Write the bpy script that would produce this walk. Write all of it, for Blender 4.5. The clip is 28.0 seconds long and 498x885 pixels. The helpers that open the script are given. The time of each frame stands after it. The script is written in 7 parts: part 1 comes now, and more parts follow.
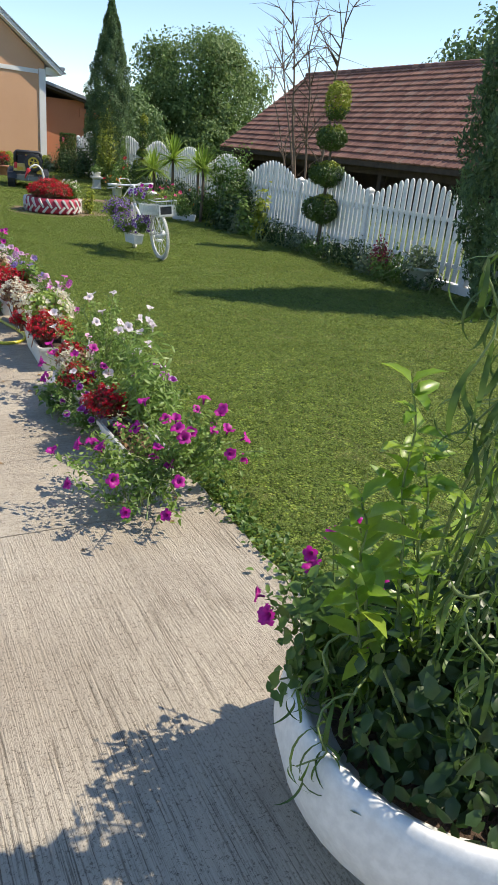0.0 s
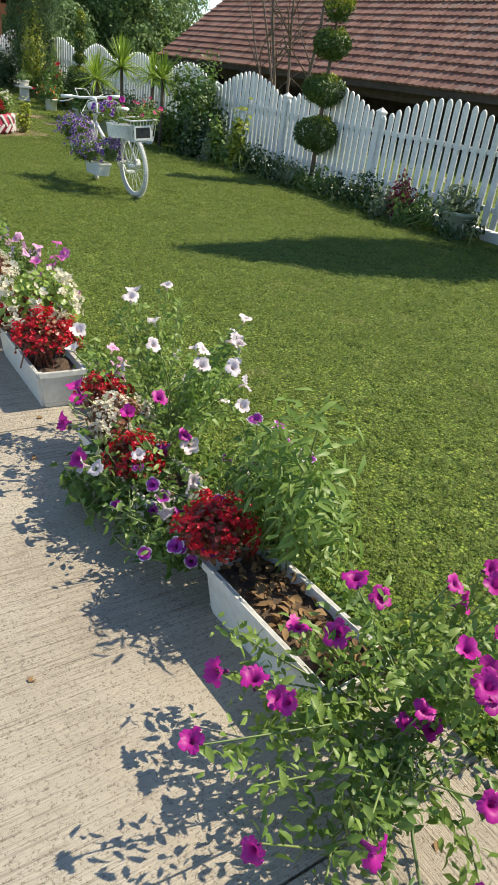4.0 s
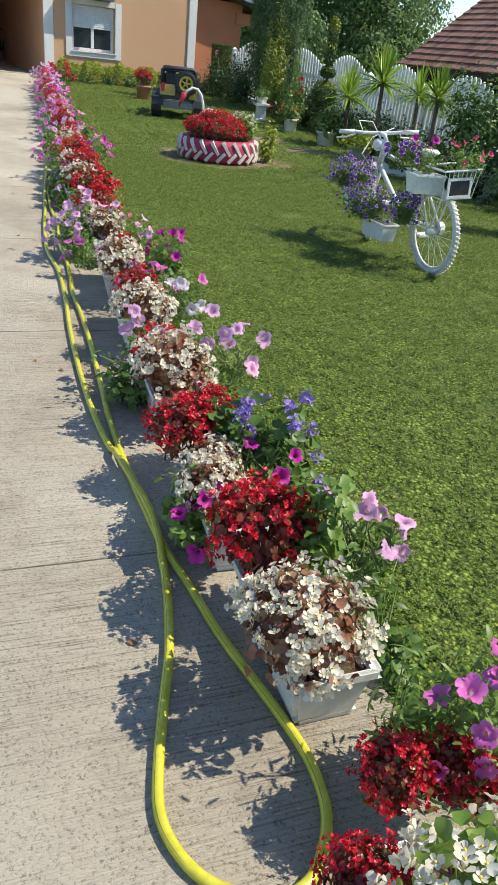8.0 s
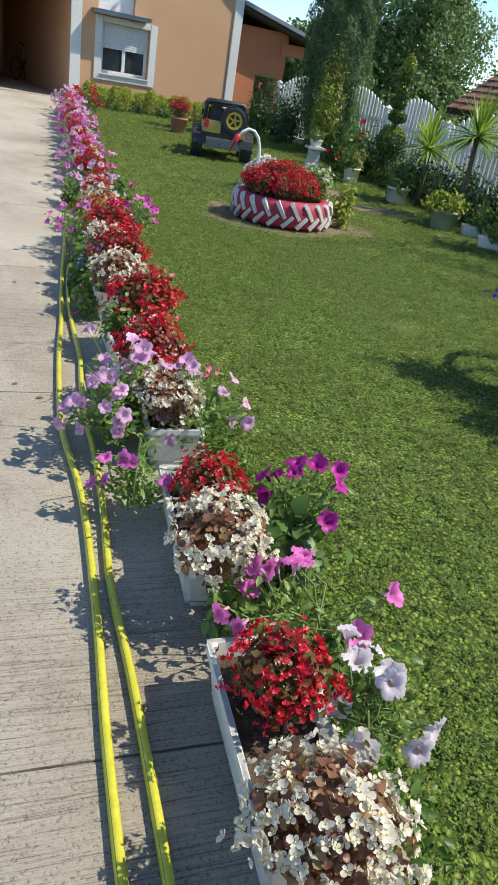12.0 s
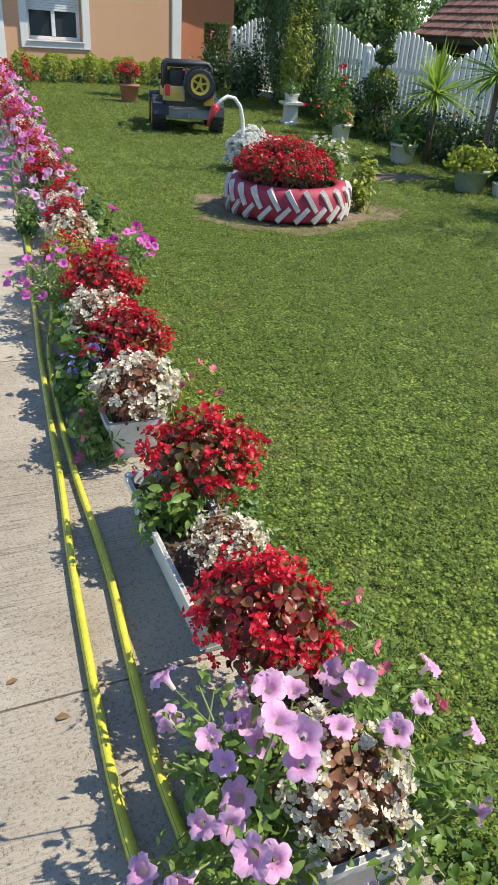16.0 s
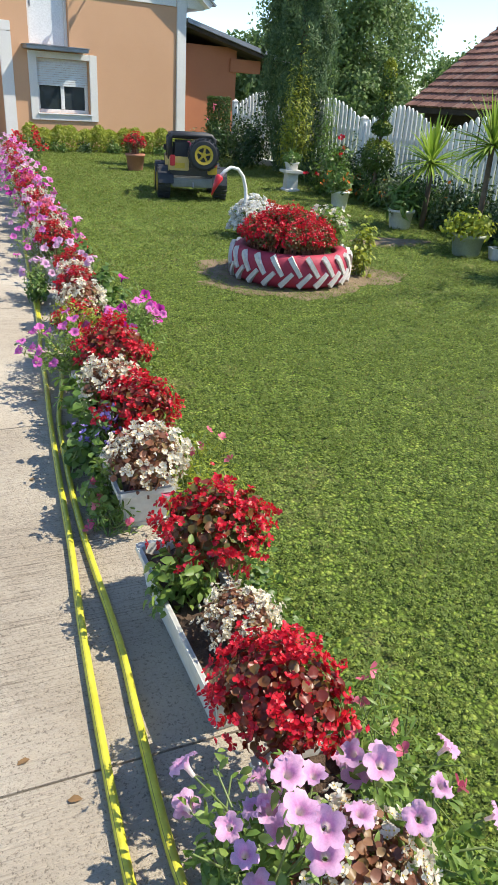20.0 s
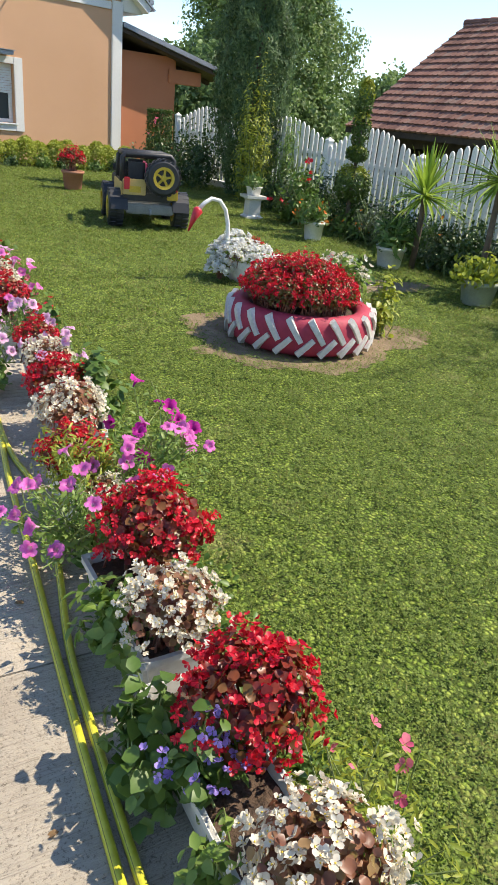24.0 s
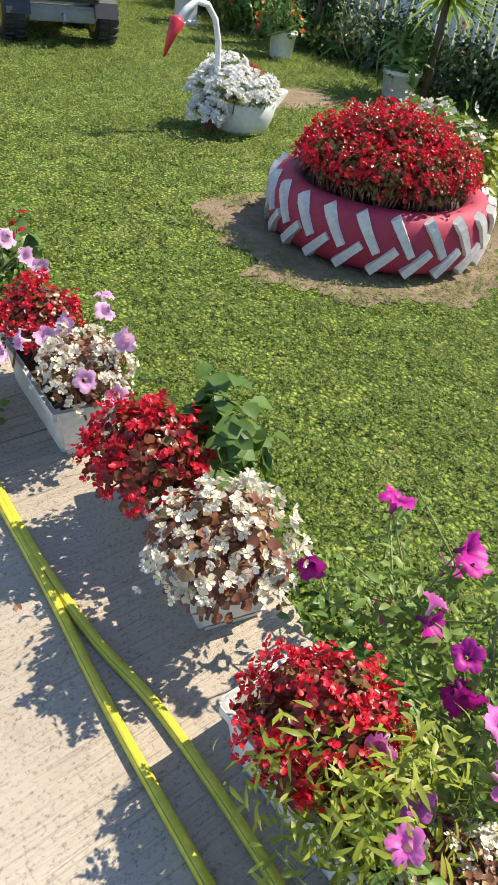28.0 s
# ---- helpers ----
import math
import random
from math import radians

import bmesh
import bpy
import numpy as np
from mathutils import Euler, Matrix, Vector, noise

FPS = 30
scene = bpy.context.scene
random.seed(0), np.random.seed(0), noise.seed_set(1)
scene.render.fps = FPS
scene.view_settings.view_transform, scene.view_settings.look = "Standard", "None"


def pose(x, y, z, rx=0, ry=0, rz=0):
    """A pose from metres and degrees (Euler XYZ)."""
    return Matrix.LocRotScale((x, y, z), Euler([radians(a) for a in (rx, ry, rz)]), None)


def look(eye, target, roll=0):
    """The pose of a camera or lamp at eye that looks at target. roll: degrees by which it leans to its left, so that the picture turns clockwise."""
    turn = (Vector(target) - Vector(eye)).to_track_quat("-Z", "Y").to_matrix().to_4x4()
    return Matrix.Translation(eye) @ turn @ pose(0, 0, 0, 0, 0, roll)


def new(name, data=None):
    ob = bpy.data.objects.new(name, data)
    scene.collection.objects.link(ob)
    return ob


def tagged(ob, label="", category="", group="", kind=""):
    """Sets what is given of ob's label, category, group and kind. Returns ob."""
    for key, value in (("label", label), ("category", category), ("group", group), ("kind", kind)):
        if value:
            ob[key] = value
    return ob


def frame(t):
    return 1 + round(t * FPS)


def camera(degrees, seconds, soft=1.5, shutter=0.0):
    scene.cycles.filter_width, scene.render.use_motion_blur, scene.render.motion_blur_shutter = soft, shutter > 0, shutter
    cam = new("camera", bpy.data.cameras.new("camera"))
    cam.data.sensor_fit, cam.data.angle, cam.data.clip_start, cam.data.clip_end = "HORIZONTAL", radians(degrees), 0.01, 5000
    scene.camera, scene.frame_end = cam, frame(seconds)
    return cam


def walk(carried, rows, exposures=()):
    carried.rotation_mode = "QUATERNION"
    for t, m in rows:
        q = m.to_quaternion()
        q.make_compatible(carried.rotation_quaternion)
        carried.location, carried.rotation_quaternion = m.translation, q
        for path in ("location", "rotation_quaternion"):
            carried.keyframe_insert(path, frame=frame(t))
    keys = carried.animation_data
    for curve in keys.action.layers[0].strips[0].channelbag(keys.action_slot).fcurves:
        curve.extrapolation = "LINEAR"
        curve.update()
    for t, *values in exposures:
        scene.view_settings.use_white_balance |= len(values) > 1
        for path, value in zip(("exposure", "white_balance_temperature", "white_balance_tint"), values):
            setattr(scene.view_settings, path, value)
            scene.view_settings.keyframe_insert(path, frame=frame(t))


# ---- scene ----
cam = camera(39.58, 28.0, 0.55)
EXPO = [(0, 0.58, 6800, 10),
        (0.6, 0.42, 6800, 10),
        (1, 0.24, 6800, 10),
        (2, 0.14, 6800, 10),
        (2.5, 0.2, 6800, 10),
        (4.5, 0.88, 7150, 6),
        (5, 0.98, 7150, 6),
        (6, 1.02, 7250, 7),
        (7, 0.84, 7100, 5),
        (8, 0.60, 6500, 5),
        (9, 0.58, 6450, 5),
        (11, 0.48, 6400, 5),
        (13.5, 0.54, 6300, 6),
        (17, 0.72, 6550, 8),
        (20, 0.83, 6600, 8),
        (23, 0.8, 6900, 10),
        (24, 0.86, 6900, 10),
        (25, 0.64, 6900, 10),
        (26, 0.7, 6850, 10),
        (27, 0.96, 6850, 10),
        (28, 0.96, 6850, 10)]


def eye(x, y, z, yaw, pitch, roll):
    return pose(x, y, z, 0, 0, yaw) @ pose(0, 0, 0, 90 + pitch) @ pose(0, 0, 0, 0, 0, roll)


PATH = [
    (0, -1.302, -0.405, 1.529, -29.85, -22.77, 5.81),
    (0.5, -1.289, -0.256, 1.551, -27.66, -20.69, 5.38),
    (1, -1.294, -0.110, 1.560, -24.48, -21.42, 0.93),
    (1.5, -1.241, 0.144, 1.547, -20.97, -21.92, 2.99),
    (2, -1.244, 0.369, 1.510, -23.81, -25.51, 3.70),
    (2.5, -1.292, 0.552, 1.552, -31.52, -25.89, 3.69),
    (4.5, -1.108, 1.951, 1.323, -37.38, -28.22, 8.11),
    (5, -1.015, 2.232, 1.342, -34.46, -27.81, 5.92),
    (5.5, -0.966, 2.474, 1.380, -41.01, -24.97, 5.10),
    (6, -0.959, 2.820, 1.385, -39.94, -24.65, 8.28),
    (6.5, -0.873, 3.219, 1.383, -31.74, -23.42, 5.82),
    (7, -0.878, 3.506, 1.448, -28.18, -24.72, 7.51),
    (7.5, -0.919, 3.913, 1.430, -24.97, -26.36, 8.73),
    (8, -0.841, 4.249, 1.372, -21.30, -29.18, 6.85),
    (8.5, -0.782, 4.531, 1.382, -20.08, -29.80, 8.69),
    (9, -0.791, 4.865, 1.396, -23.26, -29.70, 11.59),
    (9.5, -0.757, 5.144, 1.382, -20.88, -28.79, 11.42),
    (10, -0.726, 5.491, 1.375, -16.21, -29.71, 10.75),
    (10.5, -0.749, 5.838, 1.353, -19.90, -30.15, 11.62),
    (11, -0.749, 6.100, 1.355, -20.43, -30.72, 11.32),
    (11.5, -0.714, 6.424, 1.362, -17.33, -29.56, 8.74),
    (12, -0.736, 6.747, 1.357, -21.24, -27.26, 10.11),
    (12.5, -0.743, 6.976, 1.349, -21.53, -28.76, 10.91),
    (13, -0.711, 7.243, 1.382, -18.38, -26.78, 9.30),
    (13.5, -0.686, 7.669, 1.299, -20.14, -27.23, 8.99),
    (15.5, -0.728, 8.430, 1.429, -21.68, -30.58, 4.85),
    (16, -0.697, 8.429, 1.430, -23.76, -30.79, 4.12),
    (16.5, -0.692, 8.430, 1.444, -24.39, -29.12, 4.51),
    (17, -0.695, 8.426, 1.455, -25.10, -28.48, 4.59),
    (17.5, -0.697, 8.420, 1.458, -25.96, -27.93, 4.34),
    (18, -0.677, 8.421, 1.453, -27.02, -28.06, 4.42),
    (18.5, -0.687, 8.409, 1.461, -27.13, -28.04, 4.27),
    (19, -0.707, 8.409, 1.471, -26.86, -27.71, 4.33),
    (19.5, -0.699, 8.414, 1.465, -27.71, -27.01, 4.42),
    (20, -0.730, 8.442, 1.487, -23.35, -26.34, 3.75),
    (20.5, -0.767, 8.535, 1.467, -27.91, -26.61, 4.62),
    (22.5, -0.827, 9.275, 1.537, -31.09, -24.43, 5.43),
    (23, -0.800, 9.506, 1.502, -30.22, -24.67, 4.95),
    (23.5, -0.746, 9.762, 1.496, -29.25, -25.56, 6.18),
    (24, -0.787, 10.022, 1.497, -30.81, -24.94, 6.09),
    (24.5, -0.867, 10.265, 1.510, -29.02, -23.90, 7.12),
    (25, -0.863, 10.527, 1.482, -25.94, -23.95, 6.29),
    (25.5, -0.871, 10.773, 1.474, -27.34, -25.51, 7.87),
    (26, -0.882, 11.015, 1.463, -34.93, -26.19, 6.98),
    (26.5, -0.861, 11.229, 1.412, -35.54, -28.92, 7.16),
    (27, -0.764, 11.501, 1.375, -39.31, -33.05, 6.95),
    (27.5, -0.744, 11.825, 1.303, -43.79, -35.33, 7.80),
    (28, -0.705, 12.056, 1.296, -43.87, -37.56, 8.50),
]
walk(cam, [(t, eye(*p)) for t, *p in PATH], EXPO)

# ---- light ----
SUN_AZ, SUN_EL = -15.0, 52.0          # degrees from +x towards +y; height
world = bpy.data.worlds.new("sky")
scene.world = world
world.use_nodes = True
wn = world.node_tree
sky = wn.nodes.new("ShaderNodeTexSky")
sky.sky_type = "NISHITA"
sky.sun_disc = False
sky.sun_elevation = radians(SUN_EL)
sky.sun_rotation = radians(90 - SUN_AZ)
sky.air_density, sky.dust_density, sky.ozone_density = 0.85, 0.0, 2.6
wn.links.new(sky.outputs[0], wn.nodes["Background"].inputs[0])
wn.nodes["Background"].inputs[1].default_value = 0.15
sun = new("sun", bpy.data.lights.new("sun", "SUN"))
sun.data.energy, sun.data.angle, sun.data.color = 4.3, radians(0.55), (1.0, 0.925, 0.79)
sun.matrix_world = look((math.cos(radians(SUN_AZ)) * 20, math.sin(radians(SUN_AZ)) * 20 + 10, math.tan(radians(SUN_EL)) * 20), (0, 10, 0))


# ---- materials ----
def mat(name, rough=0.6, metal=0.0, spec=0.5):
    m = bpy.data.materials.new(name)
    m.use_nodes = True
    n = m.node_tree.nodes
    p = n["Principled BSDF"]
    p.inputs["Roughness"].default_value = rough
    p.inputs["Metallic"].default_value = metal
    p.inputs["Specular IOR Level"].default_value = spec
    return m, m.node_tree, p


def node(nt, kind, **kw):
    n = nt.nodes.new(kind)
    for k, v in kw.items():
        n.inputs[k.replace("_", " ")].default_value = v
    return n


def ramp(nt, fac, stops):
    r = nt.nodes.new("ShaderNodeValToRGB")
    e = r.color_ramp.elements
    while len(e) < len(stops):
        e.new(0.5)
    for q, (pos, col) in zip(e, stops):
        q.position, q.color = pos, (*col, 1)
    nt.links.new(fac, r.inputs[0])
    return r.outputs[0]


def mix(nt, fac, a, b, mode="MIX"):
    m = nt.nodes.new("ShaderNodeMix")
    m.data_type, m.blend_type = "RGBA", mode
    for sock, v in ((m.inputs[0], fac), (m.inputs[6], a), (m.inputs[7], b)):
        if hasattr(v, "is_output"):
            nt.links.new(v, sock)
        elif isinstance(v, tuple):
            sock.default_value = (*v, 1)
        else:
            sock.default_value = v
    return m.outputs[2]


def noise_tex(nt, scale, detail=4.0, rough=0.6, coords="Object", stretch=None):
    tc = nt.nodes.new("ShaderNodeTexCoord")
    out = tc.outputs[coords]
    if stretch:
        mp = nt.nodes.new("ShaderNodeMapping")
        mp.inputs["Scale"].default_value = stretch
        nt.links.new(out, mp.inputs[0])
        out = mp.outputs[0]
    n = node(nt, "ShaderNodeTexNoise", Scale=scale, Detail=detail, Roughness=rough)
    nt.links.new(out, n.inputs["Vector"])
    return n.outputs["Fac"]


def bump(nt, p, height, strength=0.3, dist=0.01):
    b = node(nt, "ShaderNodeBump", Strength=strength, Distance=dist)
    nt.links.new(height, b.inputs["Height"])
    nt.links.new(b.outputs[0], p.inputs["Normal"])


def plain(name, c1, c2, scale=8.0, rough=0.6, metal=0.0, bump_s=0.2, bump_scale=60.0, spec=0.5, bump_d=0.004):
    """Two tones that drift at one scale, fine grain at another."""
    m, nt, p = mat(name, rough, metal, spec)
    big = noise_tex(nt, scale)
    fine = noise_tex(nt, bump_scale, 3.0)
    col = ramp(nt, big, [(0.3, c1), (0.7, c2)])
    dirt = ramp(nt, fine, [(0.35, (0.82, 0.82, 0.82)), (0.65, (1.0, 1.0, 1.0))])
    nt.links.new(mix(nt, 0.8, col, dirt, "MULTIPLY"), p.inputs["Base Color"])
    bump(nt, p, fine, bump_s, bump_d)
    return m


def leafy(name, c1, c2, rough=0.42, through_light=0.35, c3=None):
    """A leaf or petal: varies from piece to piece, lets some light through."""
    m, nt, p = mat(name, rough)
    geo = nt.nodes.new("ShaderNodeNewGeometry")
    stops = [(0.0, c1), (1.0, c2)] if c3 is None else [(0.0, c1), (0.55, c2), (1.0, c3)]
    col = ramp(nt, geo.outputs["Random Per Island"], stops)
    veins = ramp(nt, noise_tex(nt, 90.0, 2.0), [(0.3, (0.8, 0.8, 0.8)), (0.7, (1.0, 1.0, 1.0))])
    col = mix(nt, 0.6, col, veins, "MULTIPLY")
    nt.links.new(col, p.inputs["Base Color"])
    tr = nt.nodes.new("ShaderNodeBsdfTranslucent")
    nt.links.new(col, tr.inputs[0])
    ms = nt.nodes.new("ShaderNodeMixShader")
    ms.inputs[0].default_value = through_light
    nt.links.new(p.outputs[0], ms.inputs[1])
    nt.links.new(tr.outputs[0], ms.inputs[2])
    nt.links.new(ms.outputs[0], nt.nodes["Material Output"].inputs[0])
    return m


def concrete_mat(name, stretch, ridges=1.0):
    """Broomed concrete: fine ridges one way, pale worn patches, specks. ridges: how deep the brooming is."""
    m, nt, p = mat(name, 0.85, 0.0, 0.3)
    big = noise_tex(nt, 1.1, 5.0, 0.6)
    col = ramp(nt, big, [(0.28, (0.365, 0.305, 0.235)), (0.5, (0.455, 0.392, 0.312)), (0.72, (0.52, 0.462, 0.378))])
    lines = noise_tex(nt, 3.0, 4.0, 0.75, stretch=stretch)
    lcol = ramp(nt, lines, [(0.36, (0.34, 0.32, 0.30)), (0.47, (0.90, 0.90, 0.90)), (0.7, (1.08, 1.08, 1.08))])
    worn = ramp(nt, noise_tex(nt, 0.9, 3.0, 0.55), [(0.38, (0.15 * ridges,) * 3), (0.55, (0.95 * ridges,) * 3)])
    col = mix(nt, worn, col, mix(nt, 1.0, col, lcol, "MULTIPLY"))
    specks = noise_tex(nt, 120.0, 4.0, 0.75)
    scol = ramp(nt, specks, [(0.36, (0.28, 0.26, 0.24)), (0.46, (1.0, 1.0, 1.0))])
    col = mix(nt, 0.35 + 0.4 * ridges, col, scol, "MULTIPLY")
    stains = ramp(nt, noise_tex(nt, 3.2, 6.0, 0.8), [(0.30, (0.74, 0.72, 0.70)), (0.48, (1.0, 1.0, 1.0))])
    col = mix(nt, 0.7, col, stains, "MULTIPLY")
    nt.links.new(col, p.inputs["Base Color"])
    h = mix(nt, 0.35, lines, specks)
    bump(nt, p, h, 0.25 + 0.7 * ridges, 0.016)
    return m


def lawn_mat():
    """Dense clover and grass: leaf-sized cells with shade painted dark in the gaps, dry patches, wide drifts of tone.
    """
    m, nt, p = mat("lawn_clover", 0.85, 0.0, 0.25)
    tc = nt.nodes.new("ShaderNodeTexCoord")
    warp = node(nt, "ShaderNodeTexNoise", Scale=40.0, Detail=2.0)
    nt.links.new(tc.outputs["Object"], warp.inputs["Vector"])
    shift = nt.nodes.new("ShaderNodeMix")
    shift.data_type, shift.blend_type = "RGBA", "ADD"
    shift.inputs[0].default_value = 0.02
    nt.links.new(tc.outputs["Object"], shift.inputs[6])
    nt.links.new(warp.outputs["Color"], shift.inputs[7])
    cell = node(nt, "ShaderNodeTexVoronoi", Scale=52.0, Randomness=1.0)
    nt.links.new(shift.outputs[2], cell.inputs["Vector"])
    sep = nt.nodes.new("ShaderNodeSeparateColor")
    nt.links.new(cell.outputs["Color"], sep.inputs[0])
    col = ramp(nt, sep.outputs[0], [(0.0, (0.10, 0.155, 0.020)), (0.5, (0.18, 0.26, 0.036)), (1.0, (0.29, 0.35, 0.072))])
    # shade between the leaves, put into the colour as darker cell borders
    gap_shade = ramp(nt, cell.outputs["Distance"], [(0.30, (1.0, 1.0, 1.0)), (0.62, (0.22, 0.24, 0.18))])
    col = mix(nt, 0.9, col, gap_shade, "MULTIPLY")
    mid = noise_tex(nt, 9.0, 4.0, 0.7)
    tone = ramp(nt, mid, [(0.3, (0.70, 0.76, 0.66)), (0.7, (1.15, 1.1, 1.0))])
    col = mix(nt, 0.9, col, tone, "MULTIPLY")
    dry = ramp(nt, noise_tex(nt, 1.3, 5.0, 0.75), [(0.56, (0.0, 0.0, 0.0)), (0.72, (0.55, 0.55, 0.55))])
    col = mix(nt, dry, col, (0.27, 0.235, 0.10))
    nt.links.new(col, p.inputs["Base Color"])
    inv = ramp(nt, cell.outputs["Distance"], [(0.0, (1.0, 1.0, 1.0)), (0.7, (0.0, 0.0, 0.0))])
    bump(nt, p, mix(nt, 0.4, inv, mid), 0.9, 0.02)
    return m


M_CONC = concrete_mat("concrete", (1.2, 56.0, 1.0), 0.85)
M_CONC_SMOOTH = concrete_mat("concrete_worn_smooth", (1.2, 48.0, 1.0), 0.6)
M_CONC_LONG = concrete_mat("concrete_broomed_lengthwise", (44.0, 0.8, 1.0))
M_LAWN = lawn_mat()
M_JOINT = plain("joint_dirt", (0.14, 0.125, 0.10), (0.24, 0.215, 0.175), 20, 0.95)
M_WALL = plain("peach_render", (0.60, 0.345, 0.20), (0.64, 0.375, 0.225), 0.7, 0.9, 0, 0.25, 140)
M_BRICKRED = plain("red_render", (0.42, 0.15, 0.075), (0.48, 0.18, 0.09), 0.9, 0.9, 0, 0.25, 120)
M_WHITE = plain("white_paint", (0.74, 0.73, 0.71), (0.80, 0.79, 0.77), 2.5, 0.5, 0, 0.1, 40)
M_TRIM = plain("white_masonry", (0.70, 0.68, 0.66), (0.76, 0.74, 0.72), 1.5, 0.85, 0, 0.2, 120)
M_PVC = plain("white_plastic", (0.72, 0.73, 0.75), (0.78, 0.79, 0.80), 5, 0.35, 0, 0.05, 30)
M_GREYM = plain("grey_metal", (0.28, 0.29, 0.31), (0.36, 0.37, 0.39), 4, 0.4, 0.6, 0.1, 60)
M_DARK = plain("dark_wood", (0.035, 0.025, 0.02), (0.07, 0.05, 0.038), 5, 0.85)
M_ROOF = plain("clay_tile", (0.20, 0.068, 0.045), (0.30, 0.105, 0.068), 1.2, 0.8, 0, 0.4, 30)
M_BARK = plain("bark", (0.10, 0.07, 0.05), (0.17, 0.125, 0.09), 14, 0.9, 0, 0.6, 70)
M_SOIL = plain("soil", (0.05, 0.03, 0.02), (0.11, 0.07, 0.045), 30, 0.95, 0, 0.8, 120, 0.5, 0.01)
M_BOX = plain("cream_plastic", (0.62, 0.61, 0.57), (0.70, 0.69, 0.65), 6, 0.45, 0, 0.08, 40)
M_GLASS, _nt, _p = mat("window_glass", 0.05, 0.0, 0.8)
_p.inputs["Base Color"].default_value = (0.03, 0.04, 0.045, 1)


# ---- building blocks ----
def mesh_of(name, verts, faces, material=None, smooth=False):
    me = bpy.data.meshes.new(name)
    me.from_pydata([tuple(v) for v in verts], [], [tuple(f) for f in faces])
    me.update()
    if material:
        me.materials.append(material)
    if smooth:
        me.polygons.foreach_set("use_smooth", [True] * len(me.polygons))
    return me


def from_bm(name, bm, material, smooth=False):
    me = bpy.data.meshes.new(name)
    bm.normal_update()
    bm.to_mesh(me)
    bm.free()
    if material:
        me.materials.append(material)
    if smooth:
        me.polygons.foreach_set("use_smooth", [True] * len(me.polygons))
    return me


def part(name, me, material=None, parent=None, label="", m=None):
    """Links a mesh (or bmesh) as one object under a thing or a part."""
    if isinstance(me, bmesh.types.BMesh):
        me = from_bm(name, me, material)
    elif material and not me.materials:
        me.materials.append(material)
    ob = new(name, me)
    if m is not None:
        ob.matrix_basis = m
    if parent:
        ob.parent = parent
    if label:
        ob["label"] = label
    return ob


def thing(name, m, label, category, group="", kind=""):
    ob = new(name)
    ob.empty_display_size = 0.1
    ob.matrix_basis = m
    return tagged(ob, label, category, group, kind)


def box(bm, x0, x1, y0, y1, z0, z1, bevel=0.0):
    r = bmesh.ops.create_cube(bm, size=1.0, matrix=Matrix.Translation(((x0 + x1) / 2, (y0 + y1) / 2, (z0 + z1) / 2)) @ Matrix.Diagonal((x1 - x0, y1 - y0, z1 - z0, 1)))
    if bevel:
        es = list({e for v in r["verts"] for e in v.link_edges})
        bmesh.ops.bevel(bm, geom=es, offset=bevel, segments=2, affect="EDGES")
    return bm


def boxed(x0, x1, y0, y1, z0, z1, bevel=0.0):
    return box(bmesh.new(), x0, x1, y0, y1, z0, z1, bevel)


def tube(points, radius, sides=8, closed=False, caps=True):
    """Vertices and faces of a tube along points; radius a number or one per point."""
    pts = [Vector(p) for p in points]
    n = len(pts)
    rad = [radius] * n if isinstance(radius, (int, float)) else list(radius)
    verts, faces = [], []
    up = None
    for i, p in enumerate(pts):
        a, b = pts[i - 1 if (i or closed) else 0], pts[(i + 1) % n if (closed or i < n - 1) else i]
        d = (b - a).normalized()
        if up is None:
            up = Vector((0, 0, 1)) if abs(d.z) < 0.9 else Vector((1, 0, 0))
        s = d.cross(up).normalized()
        up = s.cross(d).normalized()
        for k in range(sides):
            w = 2 * math.pi * k / sides
            verts.append(p + (s * math.cos(w) + up * math.sin(w)) * rad[i])
    for i in range(n if closed else n - 1):
        for k in range(sides):
            j = (i + 1) % n
            faces.append((i * sides + k, i * sides + (k + 1) % sides, j * sides + (k + 1) % sides, j * sides + k))
    if caps and not closed:
        faces += [tuple(range(sides))[::-1], tuple((n - 1) * sides + k for k in range(sides))]
    return verts, faces


def merged(pieces):
    V, F = [], []
    for v, f in pieces:
        o = len(V)
        V += list(v)
        F += [tuple(i + o for i in q) for q in f]
    return V, F


def lathe(profile, sides=24):
    """Turns (radius, height) pairs about the z axis."""
    V = [(r * math.cos(2 * math.pi * k / sides), r * math.sin(2 * math.pi * k / sides), h) for r, h in profile for k in range(sides)]
    F = [(i * sides + k, i * sides + (k + 1) % sides, (i + 1) * sides + (k + 1) % sides, (i + 1) * sides + k) for i in range(len(profile) - 1) for k in range(sides)]
    return V, F


